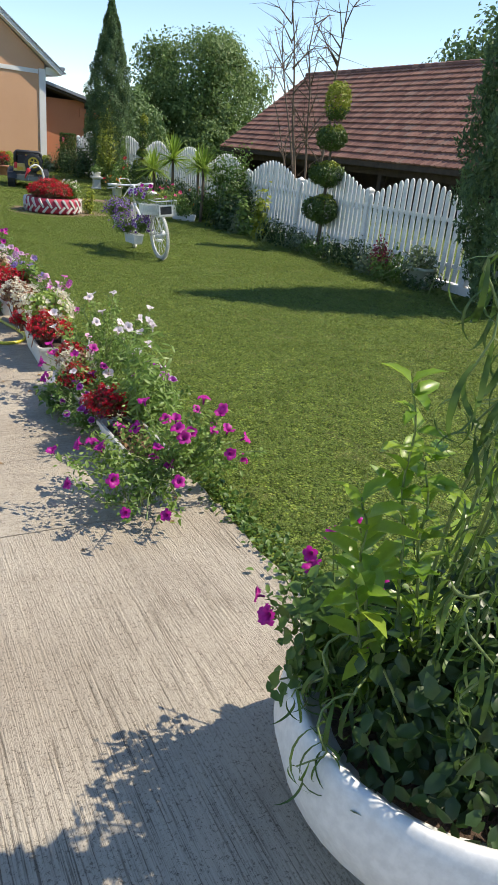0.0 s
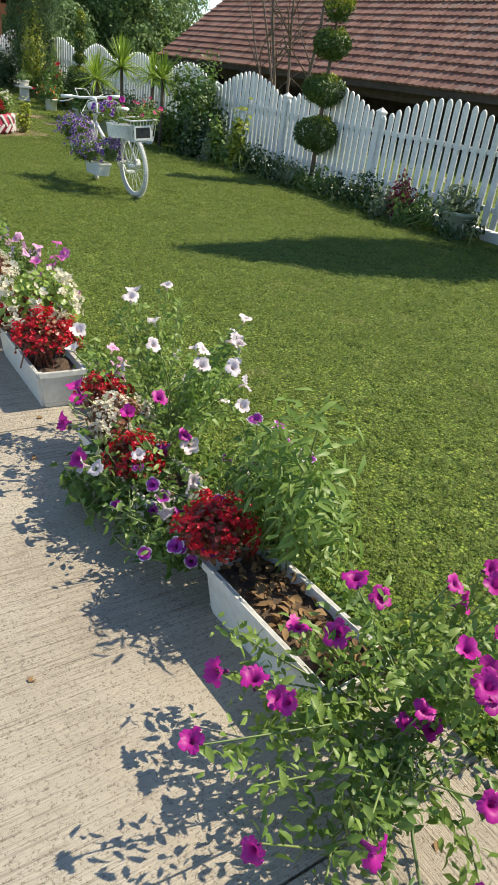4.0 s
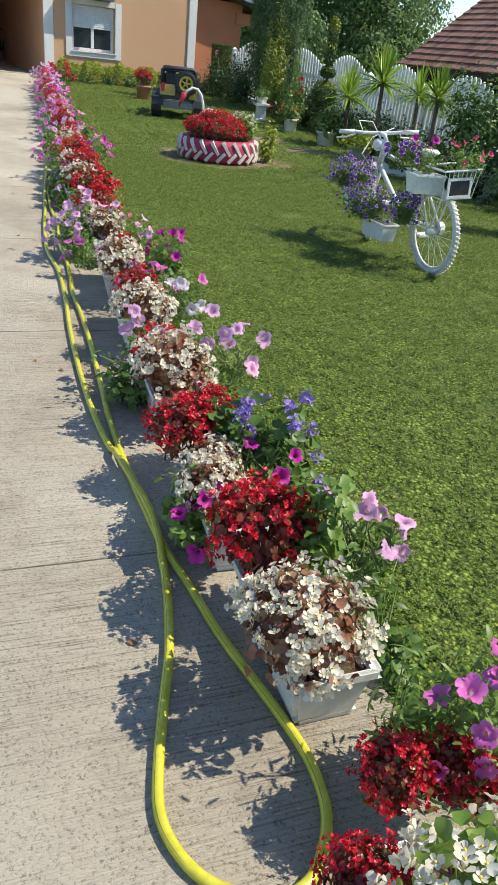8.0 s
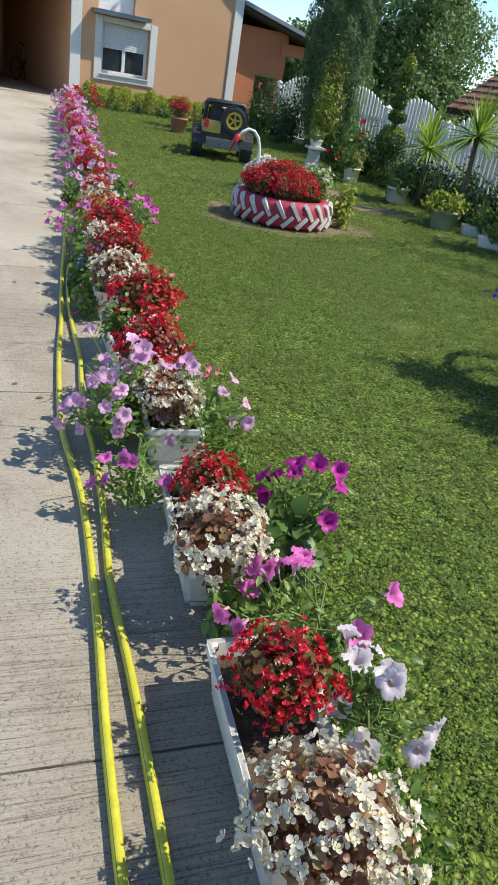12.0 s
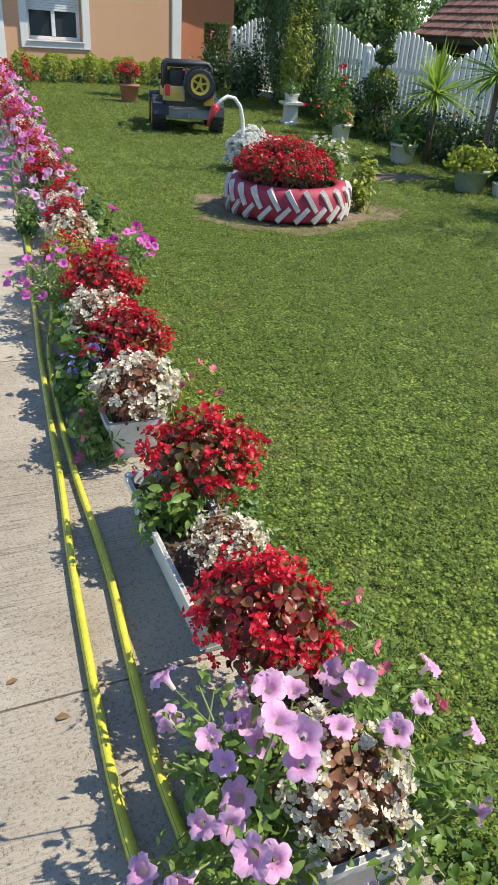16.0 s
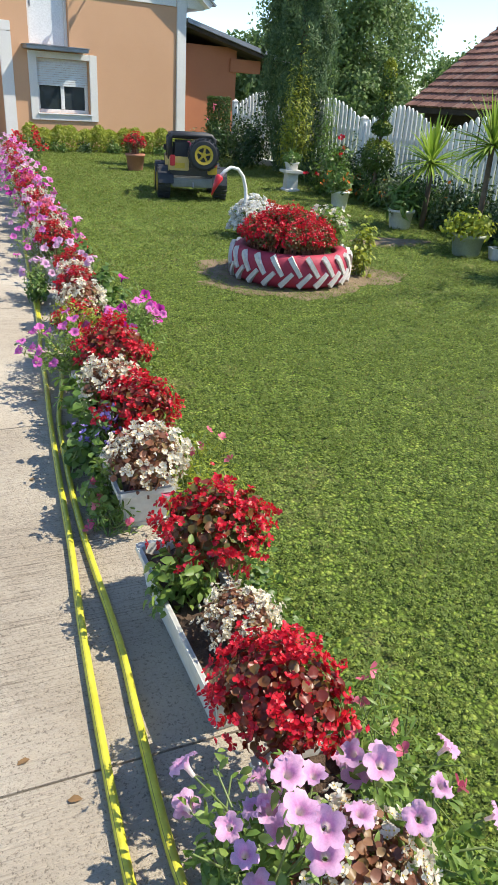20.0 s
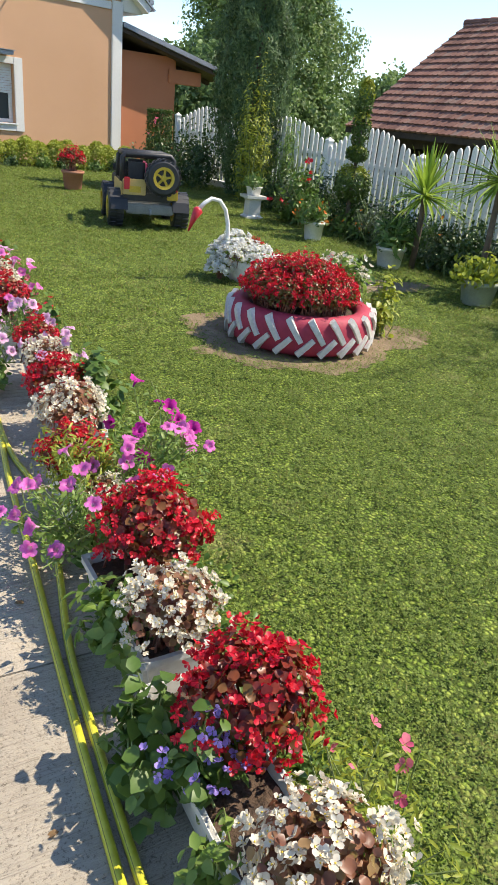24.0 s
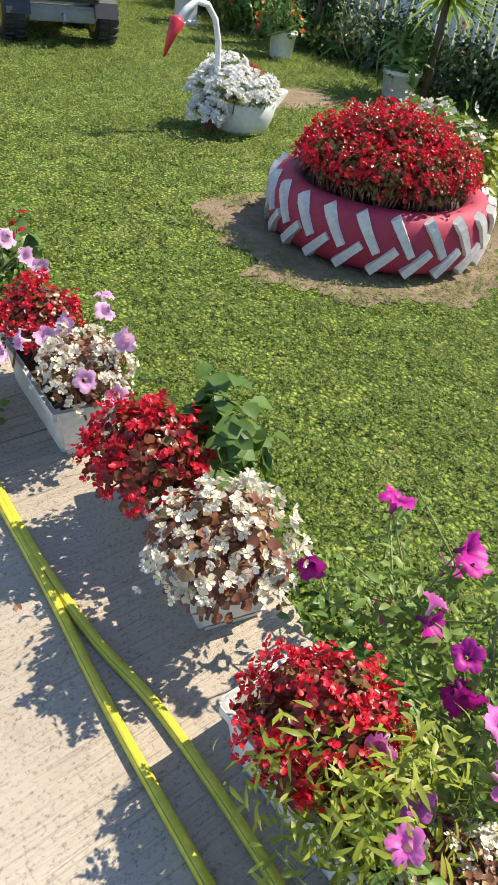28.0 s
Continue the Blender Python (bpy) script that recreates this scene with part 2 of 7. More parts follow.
def scatter(name, template, places, normals, sizes, rng, material, spin=None, flat=False):
    """One mesh of many copies of a small template (vertices, faces), each set at a place with its z axis along a normal."""
    tv = np.array(template[0], float)
    n = len(places)
    P, Nn = np.asarray(places, float), np.asarray(normals, float)
    Nn = Nn / np.maximum(np.linalg.norm(Nn, axis=1, keepdims=True), 1e-9)
    S = np.asarray(sizes, float).reshape(-1, 1) * np.ones((n, 1))
    ref = rng.normal(size=(n, 3)) if spin is None else np.asarray(spin, float)
    X = ref - Nn * (ref * Nn).sum(1, keepdims=True)
    X /= np.maximum(np.linalg.norm(X, axis=1, keepdims=True), 1e-9)
    Y = np.cross(Nn, X)
    V = P[:, None, :] + S[:, None, :] * (tv[None, :, 0:1] * X[:, None, :] + tv[None, :, 1:2] * Y[:, None, :] + tv[None, :, 2:3] * Nn[:, None, :])
    V = V.reshape(-1, 3)
    lens = [len(f) for f in template[1]]
    idx = np.concatenate([np.array(f) for f in template[1]])
    loops = (idx[None, :] + (np.arange(n) * len(tv))[:, None]).ravel()
    starts = np.cumsum([0] + lens[:-1])
    tot = sum(lens)
    ls = (starts[None, :] + (np.arange(n) * tot)[:, None]).ravel()
    me = bpy.data.meshes.new(name)
    me.vertices.add(len(V))
    me.vertices.foreach_set("co", V.ravel())
    me.loops.add(len(loops))
    me.loops.foreach_set("vertex_index", loops.astype(np.int32))
    me.polygons.add(len(ls))
    me.polygons.foreach_set("loop_start", ls.astype(np.int32))
    me.update(calc_edges=True)
    me.validate()
    if flat:
        me.polygons.foreach_set("use_smooth", [False] * len(me.polygons))
    if material:
        me.materials.append(material)
    return me


def rise(y):
    """The height of the ground: level, then a gentle rise to the house."""
    return 0.0 if y < 13 else min(0.026 * (y - 13), 0.32)



# ---- ground and drive ----
def ground_sheet():
    ys = [-400, -40, -6, 13, 25.3, 60, 600]
    xs = [-400, -30, -3.6, 0.0, 6.5, 30, 500]
    V = [(x, y, rise(y) - 0.0) for y in ys for x in xs]
    F = [(j * 7 + i, j * 7 + i + 1, (j + 1) * 7 + i + 1, (j + 1) * 7 + i) for j in range(6) for i in range(6)]
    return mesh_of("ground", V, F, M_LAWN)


def drive_edge(y):
    return row_x(y) + 0.20


def row_x(y):
    """The middle of the row of planters: straight, then bearing off slightly with the drive's edge."""
    return -0.20 + 0.08 * min(max(y - 11.0, 0.0), 2.0) + 0.03 * max(y - 13.0, 0.0)


ground = part("ground", ground_sheet())
tagged(ground, "short green lawn of fine grass and clover", "lawn", "", "structure")

drive = thing("road", pose(0, 0, 0), "pale broomed concrete drive in large slabs", "driveway", "", "structure")
JOINTS = [-6.0, -1.8, 0.15, 2.10, 4.02, 5.88, 7.74, 9.60, 11.58, 13.58, 15.6, 17.7, 19.8, 21.9, 23.6, 25.2]
for j, (a, c) in enumerate(zip(JOINTS, JOINTS[1:])):
    bm = bmesh.new()
    rng = random.Random(j)
    n = 14
    vs = []
    ga, gc = a + 0.0035, c - 0.0035
    edge = [(drive_edge(ga + (gc - ga) * k / n) + rng.uniform(-0.022, 0.022), ga + (gc - ga) * k / n) for k in range(n + 1)]
    outline = [(-3.6, ga), *edge, (-3.6, gc)]
    top = [bm.verts.new((x, y, rise(y) + 0.028)) for x, y in outline]
    low = [bm.verts.new((x, y, rise(y) - 0.06)) for x, y in outline]
    bm.faces.new(top)
    for k in range(len(top)):
        q = (k + 1) % len(top)
        bm.faces.new((top[k], low[k], low[q], top[q]))
    bmesh.ops.triangulate(bm, faces=[f for f in bm.faces if len(f.verts) > 4])
    part("slab", bm, M_CONC_LONG if c < 2.3 else M_CONC if c < 11.6 else M_CONC_SMOOTH, drive)
part("joint_filler", boxed(-3.58, -0.06, -5.9, 12.9, -0.02, 0.012), M_JOINT, drive)


# ---- plant kit ----
M_LEAF_BRONZE = leafy("bronze_leaf", (0.17, 0.065, 0.04), (0.34, 0.15, 0.085), 0.4, 0.38, (0.30, 0.21, 0.08))
M_LEAF_DARK = leafy("dark_red_leaf", (0.14, 0.018, 0.014), (0.27, 0.045, 0.025), 0.36, 0.35, (0.18, 0.12, 0.03))
M_LEAF_REDGREEN = leafy("red_green_leaf", (0.22, 0.045, 0.02), (0.17, 0.10, 0.03), 0.35, 0.35, (0.14, 0.17, 0.04))
M_LEAF_GREEN = leafy("begonia_leaf", (0.20, 0.31, 0.045), (0.36, 0.46, 0.10), 0.35, 0.4)
M_LEAF_MID = leafy("mid_leaf", (0.075, 0.15, 0.025), (0.15, 0.25, 0.05), 0.45, 0.4)
M_LEAF_LIGHT = leafy("light_leaf", (0.15, 0.26, 0.045), (0.27, 0.38, 0.09), 0.45, 0.45)
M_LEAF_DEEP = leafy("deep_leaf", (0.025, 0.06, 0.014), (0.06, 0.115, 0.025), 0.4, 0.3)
M_LEAF_GREY = leafy("grey_leaf", (0.14, 0.19, 0.10), (0.24, 0.29, 0.17), 0.6, 0.3)
M_LEAF_YELLOW = leafy("yellow_leaf", (0.26, 0.33, 0.035), (0.42, 0.45, 0.06), 0.45, 0.45)
M_DRY = leafy("dry_leaf", (0.16, 0.085, 0.035), (0.30, 0.18, 0.08), 0.8, 0.2)
M_STEM = leafy("stem_green", (0.16, 0.22, 0.07), (0.24, 0.30, 0.10), 0.5, 0.1)
M_STEM_RED = leafy("stem_red", (0.22, 0.08, 0.05), (0.30, 0.12, 0.07), 0.5, 0.1)
M_PET_WHITE = leafy("white_petal", (0.76, 0.71, 0.57), (0.85, 0.81, 0.69), 0.5, 0.4, (0.80, 0.70, 0.55))
M_PET_PURE = leafy("pure_white_petal", (0.80, 0.80, 0.78), (0.88, 0.88, 0.86), 0.5, 0.4)
M_PET_RED = leafy("red_petal", (0.50, 0.006, 0.02), (0.72, 0.012, 0.03), 0.42, 0.4, (0.66, 0.02, 0.06))
M_PET_PINK = leafy("pink_petal", (0.70, 0.10, 0.22), (0.80, 0.22, 0.30), 0.45, 0.35)
M_PET_BLUE = leafy("blue_tuft", (0.30, 0.19, 0.58), (0.44, 0.32, 0.74), 0.7, 0.3)
M_PET_ORANGE = leafy("orange_petal", (0.75, 0.16, 0.02), (0.85, 0.30, 0.03), 0.5, 0.3)
M_YELLOW = plain("yellow_stamen", (0.70, 0.50, 0.04), (0.80, 0.60, 0.08), 50, 0.6)


def trumpet_mat(name, rim, mid, throat, edge=None):
    """A petunia's petal: darker veined throat, lighter rim; measured from the flower's own axis."""
    m, nt, p = mat(name, 0.5)
    tc = nt.nodes.new("ShaderNodeTexCoord")
    sep = nt.nodes.new("ShaderNodeSeparateXYZ")
    nt.links.new(tc.outputs["Object"], sep.inputs[0])
    flat = nt.nodes.new("ShaderNodeCombineXYZ")
    nt.links.new(sep.outputs[0], flat.inputs[0])
    nt.links.new(sep.outputs[1], flat.inputs[1])
    ln = nt.nodes.new("ShaderNodeVectorMath")
    ln.operation = "LENGTH"
    nt.links.new(flat.outputs[0], ln.inputs[0])
    sc = nt.nodes.new("ShaderNodeMath")
    sc.operation = "MULTIPLY"
    sc.inputs[1].default_value = 28.0
    nt.links.new(ln.outputs["Value"], sc.inputs[0])
    stops = [(0.10, throat), (0.32, mid), (0.75, rim)] + ([(0.92, edge)] if edge else [])
    col = ramp(nt, sc.outputs[0], stops)
    info = nt.nodes.new("ShaderNodeObjectInfo")
    tone = ramp(nt, info.outputs["Random"], [(0.0, (0.82, 0.82, 0.86)), (1.0, (1.06, 1.04, 1.02))])
    col = mix(nt, 1.0, col, tone, "MULTIPLY")
    vein = ramp(nt, noise_tex(nt, 220.0, 3.0), [(0.35, (0.84, 0.80, 0.86)), (0.6, (1.0, 1.0, 1.0))])
    col = mix(nt, 0.7, col, vein, "MULTIPLY")
    nt.links.new(col, p.inputs["Base Color"])
    tr = nt.nodes.new("ShaderNodeBsdfTranslucent")
    nt.links.new(col, tr.inputs[0])
    ms = nt.nodes.new("ShaderNodeMixShader")
    ms.inputs[0].default_value = 0.4
    nt.links.new(p.outputs[0], ms.inputs[1])
    nt.links.new(tr.outputs[0], ms.inputs[2])
    nt.links.new(ms.outputs[0], nt.nodes["Material Output"].inputs[0])
    return m


M_TRUMPET = {
    "lilac": trumpet_mat("lilac_petal", (0.82, 0.50, 0.74), (0.74, 0.34, 0.62), (0.90, 0.86, 0.70)),
    "pink": trumpet_mat("pink_lilac_petal", (0.84, 0.21, 0.62), (0.72, 0.12, 0.50), (0.80, 0.60, 0.66)),
    "magenta": trumpet_mat("magenta_petal", (0.60, 0.02, 0.38), (0.50, 0.015, 0.31), (0.16, 0.01, 0.14)),
    "white": trumpet_mat("white_trumpet_petal", (0.85, 0.78, 0.82), (0.80, 0.69, 0.76), (0.66, 0.55, 0.45)),
    "edged": trumpet_mat("violet_edged_petal", (0.24, 0.09, 0.44), (0.22, 0.07, 0.40), (0.10, 0.03, 0.18), (0.80, 0.76, 0.86)),
    "picotee": trumpet_mat("violet_white_edged_petal", (0.42, 0.035, 0.42), (0.36, 0.025, 0.36), (0.20, 0.01, 0.20), (0.84, 0.78, 0.86)),
    "rose": trumpet_mat("rose_petal", (0.70, 0.05, 0.20), (0.60, 0.04, 0.16), (0.75, 0.55, 0.15)),
}


def leaf_shape(length=1.0, width=0.6, cup=0.15, fold=0.12):
    """A pointed oval leaf along +x, folded along its midrib: 8 triangles."""
    w = width / 2
    V = [(0, 0, 0), (0.3 * length, w, fold), (0.7 * length, w * 0.8, fold - cup * 0.5), (length, 0, -cup), (0.7 * length, -w * 0.8, fold - cup * 0.5), (0.3 * length, -w, fold), (0.35 * length, 0, 0), (0.7 * length, 0, -cup * 0.4)]
    F = [(0, 6, 1), (1, 6, 7, 2), (2, 7, 3), (0, 5, 6), (5, 4, 7, 6), (4, 3, 7)]
    return V, F


def round_leaf(cup=0.22):
    """A begonia leaf: lopsided heart with a wavy, toothed edge."""
    V = [(0, 0, 0)]
    n = 9
    for k in range(n):
        a = 2 * math.pi * k / n
        r = 0.48 * (1.0 + 0.20 * math.cos(a) + 0.10 * math.sin(a) + 0.06 * math.cos(5 * a))
        V.append((r * math.cos(a) + 0.12, r * math.sin(a) * 0.86, cup * (0.6 + 0.4 * math.cos(2 * a) + 0.3 * math.sin(3 * a))))
    return V, [(0, k + 1, (k + 1) % n + 1) for k in range(n)]


def four_petals():
    """A begonia flower: two broad and two narrow petals."""
    V, F = [], []
    for k, (l, w) in enumerate(((1.0, 0.95), (0.75, 0.6), (1.0, 0.95), (0.75, 0.6))):
        a = k * math.pi / 2
        c, s = math.cos(a), math.sin(a)
        o = len(V)
        for x, y, z in ((0.05, 0, 0.0), (0.45 * l, w * 0.48, 0.34), (0.85 * l, w * 0.40, 0.50), (1.02 * l, 0.0, 0.42), (0.85 * l, -w * 0.40, 0.50), (0.45 * l, -w * 0.48, 0.34)):
            V.append((x * c - y * s, x * s + y * c, z))
        F += [(o, o + 1, o + 2, o + 3), (o, o + 3, o + 4, o + 5)]
    return V, F


LEAF, ROUND, FLOWER = leaf_shape(), round_leaf(), four_petals()
NARROW = leaf_shape(1.0, 0.22, 0.25, 0.03)
SLIM = leaf_shape(1.0, 0.42, 0.25, 0.08)
BROAD = leaf_shape(1.0, 0.8, 0.2, 0.1)
DISC = lathe([(0.001, 0.3), (0.22, 0.25), (0.26, 0.05)], 6)
BLADE = ([(-0.06, 0, 0), (0.06, 0, 0), (0.05, 0.05, 0.55), (0.02, 0.22, 1.0), (-0.05, 0.05, 0.55)], [(0, 1, 2, 4), (4, 2, 3)])


def dome(rng, n, r, h, low=-0.15, squash=1.0):
    """Points on a lumpy mound of radius r and height h, with normals."""
    u = rng.normal(size=(n, 3))
    u /= np.linalg.norm(u, axis=1, keepdims=True)
    u[:, 2] = np.where(u[:, 2] < low, -u[:, 2] * 0.8, u[:, 2])
    lump = 1 + 0.13 * np.sin(u[:, 0:1] * 5 + rng.uniform(0, 6)) * np.cos(u[:, 1:2] * 4 + rng.uniform(0, 6))
    P = u * np.array([r, r * squash, h]) * lump
    return P, u


def stems_mesh(rng, ends, base_r, r0=0.003, material=None, bend=0.05, roots=None):
    pieces = []
    for i, e in enumerate(ends):
        b = np.array([rng.normal() * base_r, rng.normal() * base_r, 0.0]) if roots is None else np.array(roots[i])
        e = np.array(e)
        m = (b + e) / 2 + rng.normal(size=3) * bend
        m[2] = max(m[2], 0.01)
        pts = [b, (b * 0.5 + m * 0.5) + rng.normal(size=3) * bend * 0.15, m, (m * 0.45 + e * 0.55), e]
        pieces.append(tube(pts, [r0 * 1.3, r0 * 1.2, r0, r0 * 0.9, r0 * 0.7], 5, caps=False))
    V, F = merged(pieces)
    return mesh_of("stems", V, F, material, True)


BEGONIA = {}


def begonia_meshes(kind, seed):
    """Meshes of one mound begonia: stems, leaves, blossoms, stamens. Radius 0.15 m."""
    if (kind, seed) in BEGONIA:
        return BEGONIA[kind, seed]
    rng = np.random.default_rng(100 + seed * 7 + sum(map(ord, kind)))
    leafm, petm, nl, nf, fs = {
        "white_bronze": (M_LEAF_BRONZE, M_PET_WHITE, 640, 74, 0.0148),
        "red_bronze": (M_LEAF_DARK, M_PET_RED, 720, 84, 0.0135),
        "red_green": (M_LEAF_REDGREEN, M_PET_RED, 700, 74, 0.0135),
        "white_green": (M_LEAF_GREEN, M_PET_WHITE, 460, 46, 0.0145),
        "white_full": (M_LEAF_GREEN, M_PET_PURE, 240, 90, 0.023),
        "pink_bronze": (M_LEAF_BRONZE, M_PET_PINK, 560, 84, 0.0155),
    }[kind]
    r, h = 0.15, 0.165
    P, U = dome(rng, nl, r, h, -0.25)
    inner = rng.uniform(0.55, 1.0, (nl, 1))
    nrm = U + rng.normal(size=U.shape) * 0.45 + np.array([0, 0, 0.25])
    me_l = scatter("leaves", ROUND, P * inner, nrm, rng.uniform(0.016, 0.033, nl), rng, leafm)
    C, CU = dome(rng, nf, r * 1.03, h * 1.06, -0.12)
    k = rng.integers(3, 8, nf)
    idx = np.repeat(np.arange(nf), k)
    Q = C[idx] + rng.normal(size=(len(idx), 3)) * 0.0125
    N2 = CU[idx] + rng.normal(size=(len(idx), 3)) * 0.6 + np.array([0, 0, 0.15])
    me_f = scatter("bloom", FLOWER, Q, N2, rng.uniform(0.75, 1.15, len(idx)) * fs, rng, petm)
    me_y = scatter("stamens", DISC, Q + N2 / np.linalg.norm(N2, axis=1, keepdims=True) * 0.002, N2, np.full(len(idx), fs * 0.55), rng, M_YELLOW)
    ends = [p * 0.8 for p in C[:26]]
    me_s = stems_mesh(rng, ends, 0.03, 0.0035, M_STEM_RED, 0.02, roots=[(rng.normal() * 0.03, rng.normal() * 0.03, -0.14) for _ in ends])
    BEGONIA[kind, seed] = (me_s, me_l, me_f, me_y)
    return BEGONIA[kind, seed]


WORDS = {"white_full": "densely white-flowering begonia", "white_bronze": "white-flowering begonia with bronze leaves", "red_bronze": "red-flowering begonia with dark red leaves", "red_green": "red-flowering begonia with bronze-green leaves",
         "white_green": "white-flowering begonia with light green leaves", "pink_bronze": "pink-flowering begonia with bronze leaves"}


def begonia(kind, x, y, z, r, seed, where="in a planter box", high=1.0):
    s = r / 0.15 * 0.95
    high *= 0.93
    me = begonia_meshes(kind, seed % 3)
    t = thing("begonia", pose(x, y, z + 0.14 * s * high, 0, 0, (seed * 67) % 360) @ Matrix.Diagonal((s, s, s * high, 1)), f"{WORDS[kind]} {where}", "flower", "begonias along the drive")
    for nm, m in zip(("stem_tuft", "foliage", "bloom", "stamen_dust"), me):
        if nm != "stamen_dust" or kind.startswith("white"):
            tagged(part(nm, m, None, t), kind="stuff")
    return t


TRUMPETS = {}


def trumpet_mesh(colour, v):
    """A petunia flower, 7 cm across: a ruffled five-lobed disc on a narrow tube, facing +z."""
    if (colour, v) in TRUMPETS:
        return TRUMPETS[colour, v]
    rng = random.Random(v * 31 + 5)
    n = 30
    ph = [rng.uniform(0, 6.28) for _ in range(3)]
    rings = []
    for r, zz, lobe, ruff in ((0.0045, -0.038, 0, 0), (0.006, -0.018, 0, 0), (0.011, -0.006, 0.05, 0), (0.023, 0.0025, 0.06, 0.0022), (0.036, 0.002 + 0.005 * (v % 3 - 1), 0.13, 0.0052)):
        rings.append([(r * (1 - 2.2 * lobe * (1 - abs(math.sin(2.5 * a)) ** 0.55)) * math.cos(a), r * (1 - 2.2 * lobe * (1 - abs(math.sin(2.5 * a)) ** 0.55)) * math.sin(a), zz + ruff * math.sin(15 * a + ph[0]) + 1.3 * ruff * math.sin(2 * a + ph[1])) for a in (2 * math.pi * k / n for k in range(n))])
    V = [p for q in rings for p in q]
    F = [(i * n + k, i * n + (k + 1) % n, (i + 1) * n + (k + 1) % n, (i + 1) * n + k) for i in range(4) for k in range(n)]
    TRUMPETS[colour, v] = mesh_of("blossom", V, F, M_TRUMPET[colour], True)
    return TRUMPETS[colour, v]


PETAL_WORDS = {"lilac": "pale lilac", "pink": "pink-lilac", "magenta": "deep magenta", "white": "white", "edged": "violet and white edged", "picotee": "purple and white edged", "rose": "rose red"}


def petunia(colour, x, y, z, seed, spread=(0.2, 0.2, 0.2), n=12, where="trailing from a planter box", leaves=260, name="petunia", leafm=None, size=1.0, lean=(0, 0, 0), facing=(-0.3, -0.6, 0.7), group="petunias along the drive"):
    """A loose petunia: wiry stems, small leaves along them, single trumpet flowers at the ends."""
    rng = np.random.default_rng(900 + seed)
    t = thing(name, pose(x, y, z), f"{PETAL_WORDS[colour]} flowering petunia {where}", "flower", group)
    sx, sy, sz = spread
    n = int(n * 1.25 + 1)
    ns = max(n + 8, 18)
    P, U = dome(rng, ns, 1.0, 1.0, -0.2)
    ends = P * np.array([sx, sy, sz]) * rng.uniform(0.65, 1.1, (ns, 1)) + np.array(lean) + np.array([0, 0, 0.06])
    ends[:, 2] = np.maximum(ends[:, 2], 0.02 - z + rise(y) + 0.03)
    tagged(part("stem_tuft", stems_mesh(rng, ends, 0.03, 0.0026, M_STEM, 0.03), None, t), kind="stuff")
    i = rng.integers(0, ns, leaves)
    f = rng.uniform(0.15, 1.0, (leaves, 1)) ** 0.7
    LP = ends[i] * f + rng.normal(size=(leaves, 3)) * 0.02
    LN = rng.normal(size=(leaves, 3)) * 0.6 + np.array([0, -0.1, 0.8])
    part("foliage", scatter("leaves", SLIM, LP, LN, rng.uniform(0.018, 0.038, leaves), rng, leafm or (M_LEAF_LIGHT if seed % 2 else M_LEAF_MID)), None, t)
    for k in range(n):
        d = U[k] * 0.9 + np.array(facing) + rng.normal(size=3) * 0.55
        q = Vector(d).to_track_quat("Z", "Y").to_matrix().to_4x4()
        s = rng.uniform(0.8, 1.1) * size
        part("blossom", trumpet_mesh(colour, k % 4), None, t, "", Matrix.Translation(ends[k] + d / np.linalg.norm(d) * 0.03) @ q @ Matrix.Diagonal((s, s, s, 1)))
    return t


def leafy_plant(name, label, x, y, z, seed, spread, nleaf, template, size, leafm, tips=None, category="plant", group="", up=0.6, stem_r=0.003, nstem=16):
    """A bushy green plant, with flower tufts at its tips where it has them: tips = (part name, template, count, size, material)."""
    rng = np.random.default_rng(4000 + seed)
    t = thing(name, pose(x, y, z), label, category, group)
    sx, sy, sz = spread
    P, U = dome(rng, nstem, 1.0, 1.0, 0.0)
    ends = P * np.array([sx, sy, sz]) * rng.uniform(0.7, 1.05, (nstem, 1))
    ends[:, 2] = np.abs(ends[:, 2]) + 0.25 * sz
    part("stem_tuft", stems_mesh(rng, ends, min(sx, sy) * 0.3, stem_r, M_STEM, sx * 0.08), None, t)
    i = rng.integers(0, nstem, nleaf)
    f = rng.uniform(0.12, 1.02, (nleaf, 1)) ** 0.6
    LP = ends[i] * f + rng.normal(size=(nleaf, 3)) * np.array([sx, sy, sz]) * 0.13
    LP[:, 2] = np.maximum(LP[:, 2], 0.01)
    out = LP * np.array([1, 1, 0.3]) / max(sx, sy)
    part("foliage", scatter("leaves", template, LP, out + rng.normal(size=(nleaf, 3)) * 0.5 + np.array([0, 0, up]), rng.uniform(0.7, 1.2, nleaf) * size, rng, leafm), None, t)
    if tips:
        nm, tpl, cnt, sz2, mm = tips
        j = rng.integers(0, nstem, cnt)
        TP = ends[j] * 1.04 + rng.normal(size=(cnt, 3)) * sz2 * 1.1
        tagged(part(nm, scatter(nm, tpl, TP, rng.normal(size=(cnt, 3)) * 0.6 + np.array([0, -0.2, 0.7]), rng.uniform(0.8, 1.2, cnt) * sz2, rng, mm), None, t), kind="stuff")
    return t


